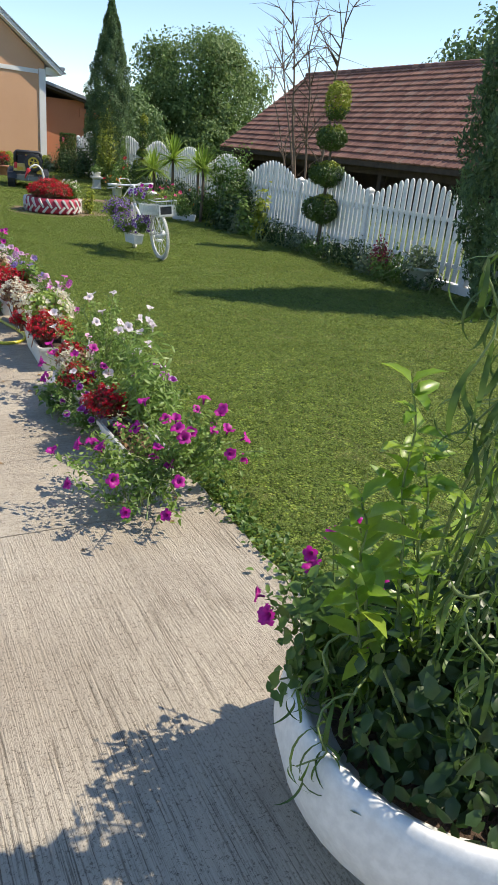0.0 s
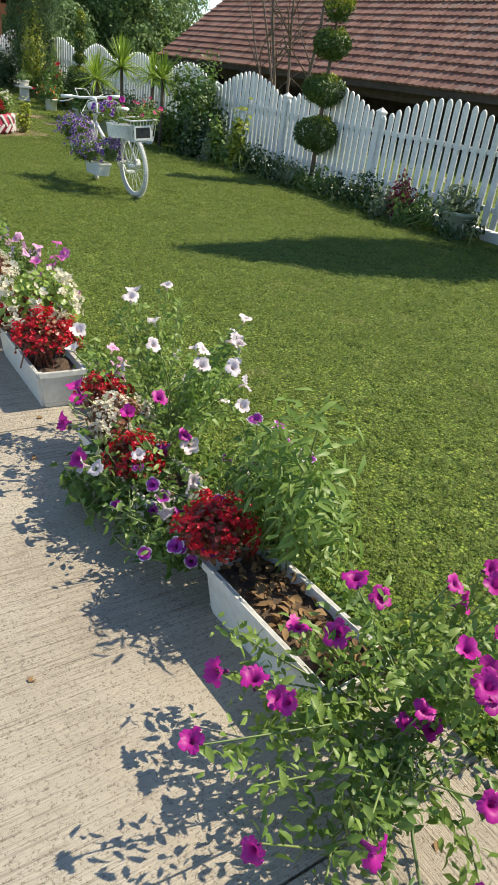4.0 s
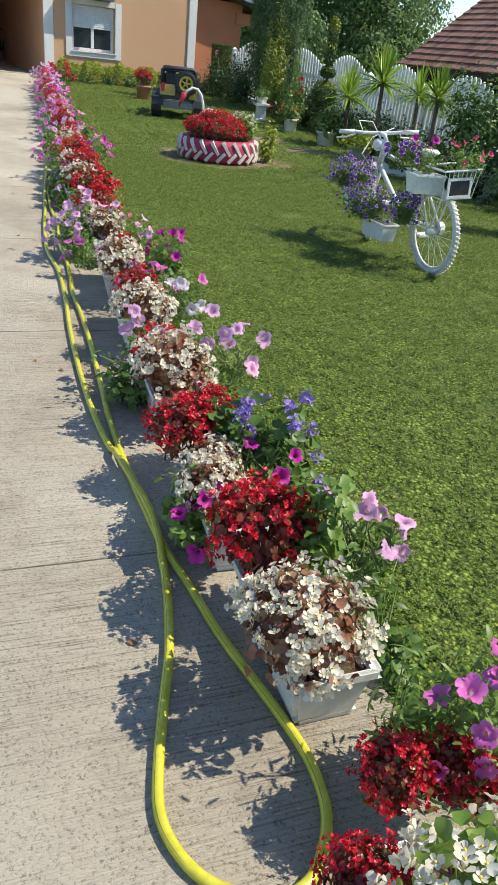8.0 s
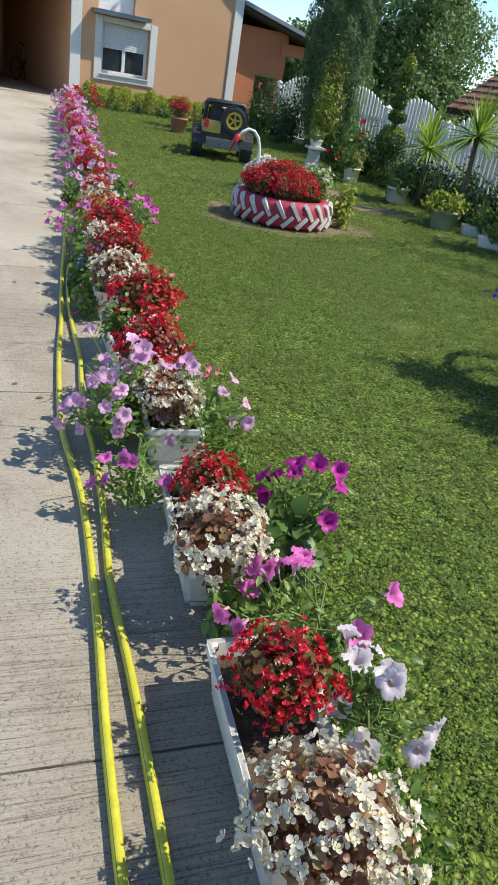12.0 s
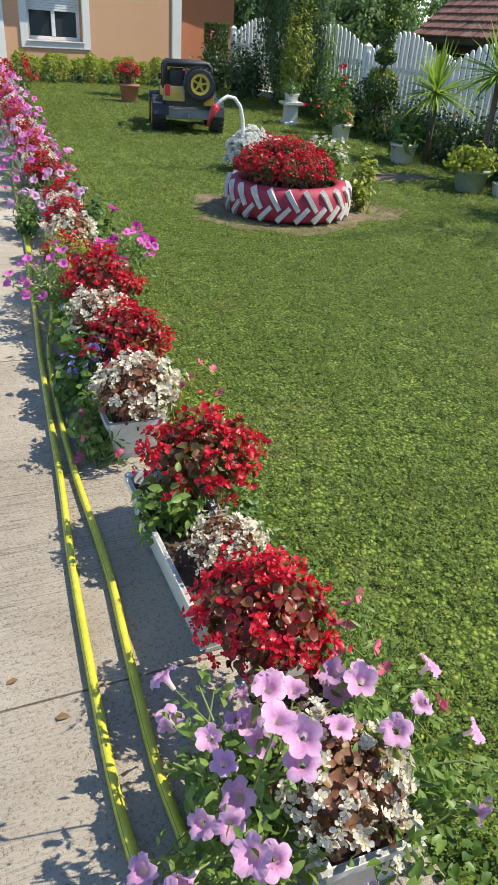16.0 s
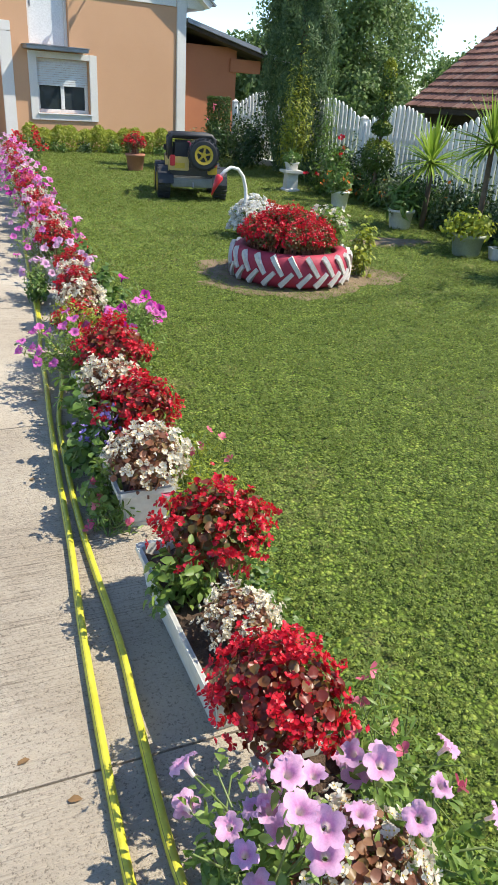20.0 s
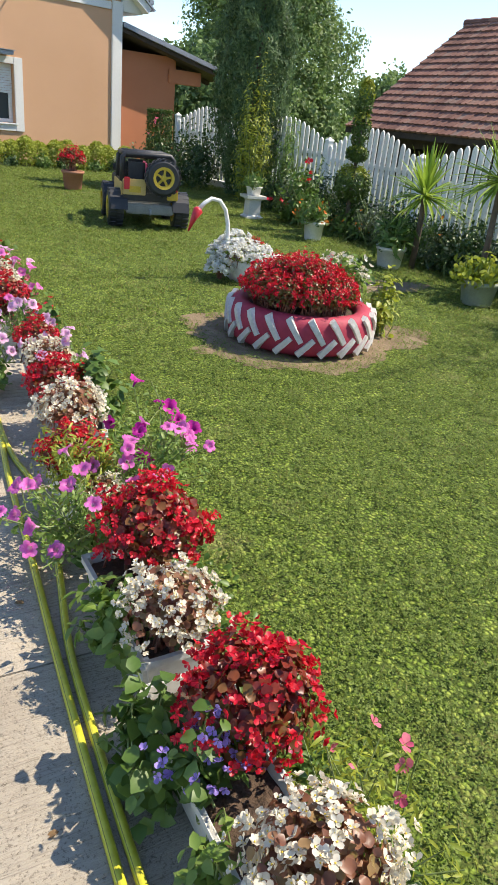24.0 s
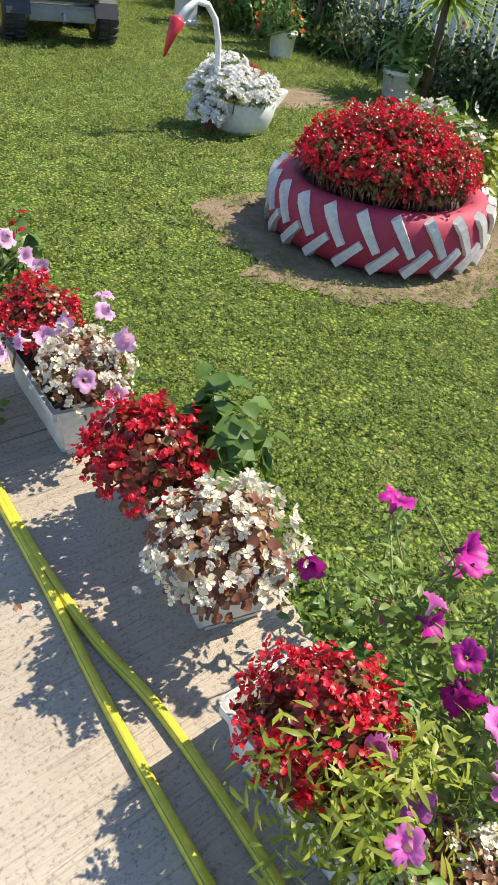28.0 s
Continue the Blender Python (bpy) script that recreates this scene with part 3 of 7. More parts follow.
def planter_mesh(L=0.64):
    """A trough with a rolled rim and sides that lean out; its near lower corner line at y 0."""
    bm = bmesh.new()
    def ring(x, y0, y1, z):
        return [bm.verts.new(p) for p in ((-x, y0, z), (x, y0, z), (x, y1, z), (-x, y1, z))]
    rs = [ring(0.075, 0.0, L - 0.03, 0.0), ring(0.080, -0.006, L - 0.024, 0.02), ring(0.081, -0.004, L - 0.026, 0.021), ring(0.098, -0.022, L - 0.008, 0.145), ring(0.108, -0.032, L + 0.002, 0.147), ring(0.108, -0.032, L + 0.002, 0.168), ring(0.094, -0.018, L - 0.012, 0.168), ring(0.088, -0.012, L - 0.018, 0.12)]
    bm.faces.new(rs[0][::-1])
    for a, b in zip(rs, rs[1:]):
        for k in range(4):
            bm.faces.new((a[k], a[(k + 1) % 4], b[(k + 1) % 4], b[k]))
    es = [e for e in bm.edges if abs(e.verts[0].co.z - e.verts[1].co.z) > 0.003]
    bmesh.ops.bevel(bm, geom=es, offset=0.012, segments=2, affect="EDGES")
    return from_bm("body", bm, M_BOX)


def soil_mesh(L=0.64, seed=1):
    rng = random.Random(seed)
    nx, ny = 6, 18
    V = [(-0.09 + 0.18 * i / nx, -0.012 + (L - 0.01) * j / ny, 0.135 + rng.uniform(-0.01, 0.012)) for j in range(ny + 1) for i in range(nx + 1)]
    F = [(j * 7 + i, j * 7 + i + 1, (j + 1) * 7 + i + 1, (j + 1) * 7 + i) for j in range(ny) for i in range(nx)]
    return mesh_of("soil", V, F, M_SOIL)


PLANTER, SOILS = {L: planter_mesh(L) for L in (0.64, 0.5, 0.42)}, {L: [soil_mesh(L, k) for k in range(3)] for L in (0.64, 0.5, 0.42)}


def planter(y, turn=0.0, k=0, dx=0.0, L=0.64):
    t = thing("planter_box", pose(row_x(y) + dx, y, rise(y) + 0.028, 0, 0, turn), "cream plastic window-box planter standing on the concrete drive", "planter", "planters along the drive")
    part("body", PLANTER[L], None, t)
    part("soil", SOILS[L][k % 3], None, t, "dark crumbly potting soil")
    return t


# ---- the row of planters along the drive ----
ROW = [(2.34, 2, -.03), (3.16, 2, -.06), (4.17, -2, -.055), (5.20, 1, 0), (5.76, -2, -.04), (6.62, 0, -.03), (7.39, -2, -.02), (8.19, -3, 0.0), (8.97, -1, 0.03), (9.62, 2, 0.01), (10.60, 0, 0), (11.34, 1, 0.01), (12.04, 0, 0), (12.75, -14, 0.05), (13.44, -6, 0.04),
       (14.3, -2, 0), (15.15, 1, 0), (16.0, 0, 0), (16.85, -1, 0), (17.7, 0, 0), (18.55, 0, 0), (19.4, 0, 0), (20.25, 0, 0), (21.1, 0, 0)]
for k, (y, turn, dx) in enumerate(ROW):
    planter(y, turn, k, dx, 0.64 if y in (4.17, 9.62, 10.60) or y > 14 else 0.5 if y in (2.34, 3.16, 6.62, 7.39, 8.19, 11.34, 12.04, 12.75) else 0.42)
TOP = 0.17
# bark and fallen petals on the first box's soil
rngm = np.random.default_rng(19)
mulch = scatter("mulch", LEAF, np.stack([rngm.uniform(-0.30, -0.14, 260), rngm.uniform(2.30, 2.92, 260), rngm.uniform(0.16, 0.195, 260)], 1), rngm.normal(size=(260, 3)) * 0.5 + np.array([0, 0, 1]), rngm.uniform(0.015, 0.045, 260), rngm, M_DRY)
tagged(part("mulch", mulch), "dry brown leaf mulch lying on a planter's soil", "mulch", "", "stuff")


def put(kind, x, y, r, seed, high=1.0):
    begonia(kind, x - 0.01, y - 0.045, rise(y) + TOP - 0.012, r * 0.94, seed, "in a planter box", high)


put("red_bronze", -0.29, 2.9, 0.115, 1)
put("red_bronze", -0.32, 3.35, 0.1, 2)
put("white_bronze", -0.265, 3.59, 0.115, 3)
put("red_bronze", -0.23, 3.8, 0.105, 4)
put("red_bronze", -0.26, 4.37, 0.13, 5)
put("red_bronze", -0.14, 4.44, 0.08, 1, 1.25)
put("white_green", -0.20, 4.62, 0.2, 6, 1.05)
put("red_bronze", -0.345, 4.79, 0.085, 7)
put("red_bronze", -0.2, 4.96, 0.085, 8)
put("red_bronze", -0.07, 4.93, 0.085, 2)
put("white_bronze", -0.265, 5.29, 0.16, 9)
put("red_bronze", -0.25, 5.62, 0.15, 10, 1.15)
put("white_bronze", -0.29, 5.92, 0.11, 11)
put("white_bronze", -0.25, 6.06, 0.10, 5)
put("red_bronze", -0.31, 6.25, 0.13, 12)
put("red_bronze", -0.18, 6.36, 0.105, 3, 1.1)
put("white_bronze", -0.25, 6.66, 0.163, 13)
put("red_green", -0.24, 6.94, 0.12, 14)
put("white_bronze", -0.225, 7.4, 0.148, 15)
put("red_green", -0.19, 7.74, 0.125, 16)
put("white_bronze", -0.215, 8.2, 0.15, 17)
put("red_green", -0.165, 8.5, 0.12, 18)
put("white_bronze", -0.19, 9.09, 0.135, 19)
put("red_bronze", -0.18, 9.48, 0.165, 20)
put("white_bronze", -0.14, 9.81, 0.105, 21)
put("red_green", -0.11, 10.12, 0.182, 22)
put("white_bronze", -0.18, 10.66, 0.158, 23)
put("red_bronze", -0.12, 11.04, 0.178, 24)
put("white_bronze", -0.15, 11.43, 0.148, 25)
put("red_bronze", -0.07, 11.77, 0.185, 26)
put("white_bronze", -0.12, 12.14, 0.095, 27)
put("red_bronze", -0.14, 12.42, 0.14, 28)
put("white_bronze", -0.06, 12.8, 0.158, 29)
put("red_bronze", -0.03, 13.11, 0.155, 30)
put("white_bronze", 0.02, 13.5, 0.135, 31)
put("red_bronze", 0.04, 13.8, 0.13, 32)
far = ["red_bronze", "white_bronze", "red_green", "pink_bronze"]
for k, y in enumerate([14.6, 14.9, 15.4, 15.75, 16.2, 16.5, 17.1, 17.4, 17.9, 18.2, 18.75, 19.1, 19.6, 19.95, 20.5, 20.8, 21.3]):
    put(far[k % 4], row_x(y) + 0.02, y, 0.155, 32 + k)

petunia("magenta", -0.22, 2.20, 0.14, 1, (0.44, 0.34, 0.30), 20, leaves=2400, size=0.88)
petunia("magenta", -0.40, 2.08, 0.10, 2, (0.26, 0.22, 0.16), 4, leaves=500, size=0.8)
petunia("white", -0.06, 3.58, 0.18, 3, (0.34, 0.46, 0.46), 22, leaves=2100, leafm=M_LEAF_LIGHT, size=0.84)
petunia("white", -0.34, 3.26, 0.14, 4, (0.20, 0.24, 0.17), 5, leaves=420, size=0.78)
petunia("magenta", -0.28, 3.42, 0.2, 5, (0.19, 0.28, 0.17), 5, leaves=160, size=0.86)
petunia("picotee", -0.08, 3.10, 0.12, 6, (0.34, 0.26, 0.26), 13, leaves=1000, size=0.72)
petunia("picotee", -0.38, 3.05, 0.08, 22, (0.16, 0.24, 0.14), 6, leaves=500, size=0.72)
petunia("pink", -0.02, 4.93, 0.2, 7, (0.15, 0.12, 0.25), 9, leaves=260, size=0.8, leafm=M_LEAF_LIGHT)
petunia("lilac", -0.08, 4.16, 0.03, 24, (0.10, 0.08, 0.20), 5, leaves=220, size=0.8)
petunia("lilac", 0.0, 5.48, 0.20, 8, (0.12, 0.16, 0.18), 9, leaves=180, size=0.8)
petunia("magenta", -0.33, 5.80, 0.10, 9, (0.10, 0.08, 0.16), 4, leaves=200, size=0.9)
petunia("magenta", -0.12, 5.94, 0.16, 25, (0.12, 0.10, 0.14), 2, leaves=120, size=0.8)
petunia("lilac", -0.30, 7.02, 0.15, 10, (0.26, 0.22, 0.18), 6, leaves=260)
petunia("lilac", 0.02, 6.82, 0.16, 11, (0.16, 0.24, 0.2), 7, leaves=200)
petunia("white", 0.0, 7.66, 0.14, 12, (0.12, 0.16, 0.15), 7, leaves=240)
petunia("pink", -0.02, 7.98, 0.12, 13, (0.26, 0.16, 0.16), 8, leaves=260)
petunia("magenta", 0.10, 8.34, 0.16, 14, (0.14, 0.18, 0.2), 7, leaves=360, leafm=M_LEAF_LIGHT)
petunia("lilac", -0.36, 9.10, 0.14, 15, (0.20, 0.25, 0.26), 34, leaves=1250, facing=(-0.5, -0.6, 0.55), size=0.86, leafm=M_LEAF_LIGHT)
petunia("lilac", -0.06, 9.10, 0.12, 16, (0.22, 0.24, 0.22), 12, leaves=900, size=0.86, leafm=M_LEAF_LIGHT)
petunia("pink", -0.34, 8.62, 0.10, 23, (0.16, 0.20, 0.14), 6, leaves=420, size=0.8, leafm=M_LEAF_LIGHT)
petunia("pink", -0.24, 11.98, 0.16, 17, (0.27, 0.34, 0.22), 17, leaves=800, size=0.86, leafm=M_LEAF_LIGHT)
petunia("pink", 0.10, 12.24, 0.18, 18, (0.24, 0.30, 0.26), 13, leaves=700, size=0.86, leafm=M_LEAF_LIGHT)
petunia("magenta", 0.20, 12.46, 0.18, 19, (0.16, 0.2, 0.26), 8, leaves=400, leafm=M_LEAF_LIGHT)
petunia("lilac", 0.02, 14.14, 0.18, 20, (0.2, 0.22, 0.22), 12, leaves=320)
petunia("lilac", -0.22, 13.78, 0.16, 21, (0.14, 0.18, 0.16), 4, leaves=160)
for k, (y, c) in enumerate(((15.05, "pink"), (15.9, "lilac"), (16.75, "pink"), (17.6, "magenta"), (18.4, "lilac"), (19.3, "pink"), (20.1, "lilac"), (20.9, "lilac"), (21.6, "pink"), (21.9, "lilac"))):
    petunia(c, row_x(y) + 0.05 * (-1) ** k, y, rise(y) + 0.17, 30 + k, (0.26, 0.32, 0.26), 17, leaves=200)
for k, (y, c) in enumerate(((13.5, "lilac"), (14.55, "pink"), (15.5, "lilac"), (16.35, "magenta"), (17.2, "lilac"), (18.0, "pink"), (18.9, "pink"), (19.7, "magenta"), (20.5, "pink"))):
    petunia(c, row_x(y) + 0.12 * (-1) ** k, y, rise(y) + 0.15, 50 + k, (0.2, 0.24, 0.24), 9, leaves=160)

# greenery and small flowers between the begonias
leafy_plant("cosmos", "feathery bright green foliage under magenta petunias", -0.10, 4.99, 0.06, 15, (0.22, 0.10, 0.32), 900, NARROW, 0.035, M_LEAF_LIGHT, None, "plant", "", 0.5, 0.0022, 26)
leafy_plant("balsam", "green leafy shoots at the foot of red begonias", -0.25, 11.52, 0.10, 16, (0.13, 0.16, 0.20), 330, LEAF, 0.05, M_LEAF_LIGHT)
leafy_plant("balsam", "light green bushy balsam in a planter box", -0.10, 2.80, 0.13, 1, (0.19, 0.26, 0.42), 1300, NARROW, 0.06, M_LEAF_LIGHT, None, "plant", "", 0.5, 0.003, 26)
leafy_plant("ageratum", "violet-tufted ageratum with broad green leaves in a planter box", -0.06, 6.04, 0.10, 2, (0.17, 0.15, 0.32), 300, BROAD, 0.048, M_LEAF_MID, ("tuft", FLOWER, 420, 0.010, M_PET_BLUE), "flower")
leafy_plant("green_herb", "round-leaved green herb between red and white begonias", -0.20, 6.17, 0.16, 17, (0.08, 0.09, 0.20), 90, BROAD, 0.055, M_LEAF_MID)
leafy_plant("ageratum", "violet-tufted ageratum beside pale petunias at the planter's end", -0.08, 4.06, 0.02, 18, (0.08, 0.07, 0.16), 90, BROAD, 0.035, M_LEAF_MID, ("tuft", FLOWER, 120, 0.010, M_PET_BLUE), "flower")
leafy_plant("ageratum", "blue-tufted ageratum beside red begonias in a planter box", -0.27, 10.93, 0.17, 3, (0.10, 0.09, 0.19), 150, BROAD, 0.045, M_LEAF_MID, ("tuft", FLOWER, 70, 0.014, M_PET_BLUE), "flower")
leafy_plant("green_herb", "broad-leaved green herb growing beside red begonias", 0.13, 13.05, 0.1, 4, (0.13, 0.15, 0.33), 260, BROAD, 0.06, M_LEAF_MID)
leafy_plant("balsam", "green leafy balsam beside white begonias", 0.02, 5.36, 0.03, 5, (0.08, 0.14, 0.16), 90, BROAD, 0.04, M_LEAF_MID)
leafy_plant("balsam", "bright green balsam among red begonias", -0.13, 5.49, 0.18, 6, (0.11, 0.10, 0.27), 620, LEAF, 0.04, M_LEAF_LIGHT)
leafy_plant("balsam", "bright green shoots in front of red begonias", -0.24, 9.98, 0.14, 7, (0.11, 0.09, 0.18), 230, LEAF, 0.04, M_LEAF_LIGHT)
leafy_plant("portulaca", "wiry rose-flowered portulaca beside white begonias", 0.03, 10.70, 0.03, 8, (0.18, 0.3, 0.26), 700, NARROW, 0.035, M_LEAF_YELLOW, ("bloom", FLOWER, 16, 0.022, M_PET_PINK), "flower", "", 0.4, 0.002, 26)
leafy_plant("portulaca", "wiry rose-flowered portulaca trailing over the concrete", -0.33, 10.60, 0.03, 9, (0.10, 0.10, 0.16), 160, NARROW, 0.035, M_LEAF_LIGHT, ("bloom", FLOWER, 10, 0.022, M_PET_PINK), "flower", "", 0.4, 0.002, 20)
leafy_plant("portulaca", "wiry rose-flowered portulaca beside lilac petunias", 0.06, 9.34, 0.03, 10, (0.14, 0.24, 0.26), 380, NARROW, 0.035, M_LEAF_LIGHT, ("bloom", FLOWER, 14, 0.022, M_PET_PINK), "flower", "", 0.4, 0.002, 22)
leafy_plant("ageratum", "broad-leaved green herb beside magenta petunias", 0.04, 8.3, 0.03, 11, (0.14, 0.18, 0.26), 220, BROAD, 0.06, M_LEAF_MID)
leafy_plant("balsam", "yellow-green wiry balsam in front of red begonias", -0.16, 12.26, 0.14, 12, (0.20, 0.18, 0.27), 1500, NARROW, 0.035, M_LEAF_YELLOW, None, "plant", "", 0.5, 0.0025, 26)
leafy_plant("balsam", "pale green wiry balsam among pink petunias", -0.02, 12.05, 0.12, 14, (0.16, 0.18, 0.26), 700, NARROW, 0.035, M_LEAF_LIGHT, None, "plant", "", 0.5, 0.0025, 24)
leafy_plant("balsam", "leafy balsam with few rose flowers beside the drive", -0.34, 11.1, 0.05, 13, (0.12, 0.16, 0.22), 200, BROAD, 0.05, M_LEAF_MID)
for k, y in enumerate((14.3, 15.2, 16.0, 17.0, 18.0, 19.0, 20.0)):
    leafy_plant("balsam", "green leafy balsam among the begonias", row_x(y) + 0.16, y, rise(y) + 0.03, 20 + k, (0.14, 0.2, 0.32), 200, BROAD, 0.055, M_LEAF_MID, ("bloom", FLOWER, 12, 0.024, M_PET_PINK if k % 2 else M_PET_RED), "flower")
for k, (x, y, r) in enumerate(((-0.22, 11.6, 0.09), (-0.31, 10.74, 0.12), (-0.2, 12.05, 0.1), (-0.36, 9.2, 0.1), (-0.40, 3.4, 0.13), (-0.36, 5.9, 0.1), (-0.36, 6.9, 0.13), (-0.16, 8.1, 0.10), (-0.24, 13.7, 0.11))):
    leafy_plant("trailing_herb", "light green leafy shoots trailing over the planter's side", x, y, rise(y) + 0.04, 40 + k, (r, r * 1.3, 0.2), 240, LEAF, 0.04, M_LEAF_LIGHT if k % 2 else M_LEAF_MID)

# ---- house ----
house = thing("house", pose(2.4, 25.3, 0, 0, 0, 10) @ pose(-2.4, 0, 0), "peach rendered gabled house with white trim and grey roof edge", "house")
HX0, HX1, RIDGE = -2.2, 4.52, 1.16


def front_wall():
    """Front under the gable, with the garage, window and balcony door openings through it."""
    bm = bmesh.new()
    gx1, gz = 0.42, 2.42
    wx0, wx1, wz0, wz1 = 1.14, 2.26, 0.98, 2.0
    dx0, dx1, dz0, dz1 = 1.02, 1.86, 2.22, 3.74
    for x0, x1, z0, z1 in ((HX0, gx1, gz, 3.2), (gx1, 0.8, 0.0, 3.2), (0.8, wx0, 0.0, 2.1), (wx0, wx1, 0.0, wz0), (wx0, wx1, wz1, 2.1), (wx1, 2.4, 0.0, 2.1), (0.8, 2.4, 2.1, dz0), (0.8, dx0, dz0, 3.2), (dx1, 2.4, dz0, 3.2), (2.4, HX1, 0.0, 3.2)):
        box(bm, x0, x1, 0, 0.3, z0, z1)
    for xs in (((HX0, 3.2), (dx0, 3.2), (dx0, 5.93), (HX0, 3.52)), ((dx0, dz1), (dx1, dz1), (dx1, 5.58), (RIDGE, 6.04), (dx0, 5.93)), ((dx1, 3.2), (HX1, 3.2), (HX1, 3.52), (dx1, 5.58))):
        f = [bm.verts.new((x, 0, z)) for x, z in xs]
        k = [bm.verts.new((x, 0.3, z)) for x, z in xs]
        bm.faces.new(f)
        bm.faces.new(k[::-1])
        for i in range(len(f)):
            j = (i + 1) % len(f)
            bm.faces.new((f[i], k[i], k[j], f[j]))
    bmesh.ops.remove_doubles(bm, verts=bm.verts, dist=0.0005)
    return bm


part("wall", front_wall(), M_WALL, house)
part("side_wall", boxed(HX1 - 0.3, HX1 - 0.004, 0.304, 9, 0, 3.5), M_BRICKRED, house)
part("back_wall", boxed(HX0, HX1 - 0.304, 8.7, 9, 0, 3.5), M_WALL, house)
part("left_wall", boxed(HX0, HX0 + 0.3, 0.304, 8.69, 0, 3.5), M_WALL, house)
part("garage_wall", boxed(0.42, 0.62, 0.304, 8.69, 0, 2.7), M_WALL, house)
part("garage_ceiling", boxed(HX0 + 0.304, 4.2, 0.304, 8.69, 2.71, 2.85), M_WALL, house)
part("garage_floor", boxed(HX0 + 0.304, 0.416, -0.1, 8.69, 0.2, 0.345), M_CONC, house)
for nm, a, c in (("string_course", (HX0, 1.0), (3.20, 3.33)), ("string_course", (1.9, HX1 - 0.22), (3.20, 3.33))):
    part(nm, boxed(a[0], a[1], -0.03, 0.0, c[0], c[1], 0.006), M_TRIM, house)
part("corner_trim", boxed(HX1 - 0.2, HX1 + 0.03, -0.035, 0.25, 0.2, 3.36, 0.008), M_TRIM, house)
for x0, x1, z0, z1 in ((0.42, 0.66, 0.3, 2.42), (HX0, 0.66, 2.424, 2.6)):
    part("garage_trim", boxed(x0, x1, -0.03, 0.0, z0, z1, 0.006), M_TRIM, house)
win = part("window_surround", boxed(0.97, 1.137, -0.03, 0.0, 0.84, 2.12, 0.006), M_TRIM, house)
for x0, x1, z0, z1 in ((2.263, 2.43, 0.84, 2.12), (1.14, 2.26, 0.84, 0.975), (1.14, 2.26, 2.003, 2.12)):
    part("surround_strip", boxed(x0, x1, -0.03, 0.0, z0, z1, 0.006), M_TRIM, win)
window = part("window_frame", boxed(1.14, 2.26, 0.12, 0.18, 0.98, 1.05, 0.006), M_PVC, house)
for x0, x1, z0, z1 in ((1.14, 1.21, 1.054, 1.5), (2.19, 2.26, 1.054, 1.5), (1.66, 1.74, 1.054, 1.5), (1.14, 2.26, 1.93, 2.0)):
    part("frame_bar", boxed(x0, x1, 0.12, 0.18, z0, z1, 0.006), M_PVC, window)
for x0, x1 in ((1.21, 1.66), (1.74, 2.19)):
    part("pane", boxed(x0, x1, 0.145, 0.155, 1.05, 1.5), M_GLASS, window)
    part("blind", boxed(x0 + 0.02, x1 - 0.02, 0.2, 0.205, 1.05, 1.5), M_GREYM, window, "grey slatted blind behind the glass")
for k in range(10):
    part("shutter_slat", boxed(1.145, 2.255, 0.10, 0.115, 1.5 + k * 0.043, 1.5 + k * 0.043 + 0.04, 0.004), M_PVC, window)
part("window_sill", boxed(1.10, 2.30, -0.06, 0.12, 0.955, 0.978, 0.004), M_PVC, house)
bdoor = part("balcony_door", boxed(1.08, 1.80, 0.14, 0.18, 2.25, 3.68, 0.006), M_PVC, house)
for x0, x1, z0, z1 in ((1.02, 1.08, 2.22, 3.74), (1.80, 1.86, 2.22, 3.74), (1.08, 1.80, 3.68, 3.74)):
    part("door_frame", boxed(x0, x1, 0.10, 0.2, z0, z1, 0.006), M_TRIM, bdoor)
part("door_handle", boxed(1.11, 1.13, 0.10, 0.14, 2.9, 3.02, 0.004), M_GREYM, bdoor)
ledge = part("balcony_ledge", boxed(0.88, 2.16, -0.32, 0.0, 2.14, 2.21, 0.01), M_GREYM, house)
part("ledge_flashing", boxed(0.86, 2.18, -0.34, 0.0, 2.212, 2.225), M_GREYM, ledge)
for x in (2.12, 2.36):
    lampp = part("security_lamp", mesh_of("security_lamp", *tube([(x, 0, 3.27), (x, -0.12, 3.28), (x, -0.15, 3.27)], 0.014, 8), M_WHITE, True), None, house)
    V, F = lathe([(0.0, 0.0), (0.045, 0.01), (0.055, 0.08), (0.045, 0.13), (0.0, 0.135)], 14)
    part("lamp_head", mesh_of("lamp_head", V, F, M_WHITE, True), None, lampp, "", pose(x, -0.18, 3.30, 65, 0, 15))


def slope_slab(x0, z0, x1, z1, y0, y1, thick, shift=0.0):
    bm = bmesh.new()
    n = Vector((-(z1 - z0), 0, x1 - x0)).normalized()
    o = n * shift
    a = [Vector((x0, y0, z0)) + o, Vector((x1, y0, z1)) + o, Vector((x1, y1, z1)) + o, Vector((x0, y1, z0)) + o]
    lo = [bm.verts.new(v) for v in a]
    hi = [bm.verts.new(v + n * thick) for v in a]
    bm.faces.new(lo[::-1])
    bm.faces.new(hi)
    for i in range(4):
        j = (i + 1) % 4
        bm.faces.new((lo[i], lo[j], hi[j], hi[i]))
    return bm


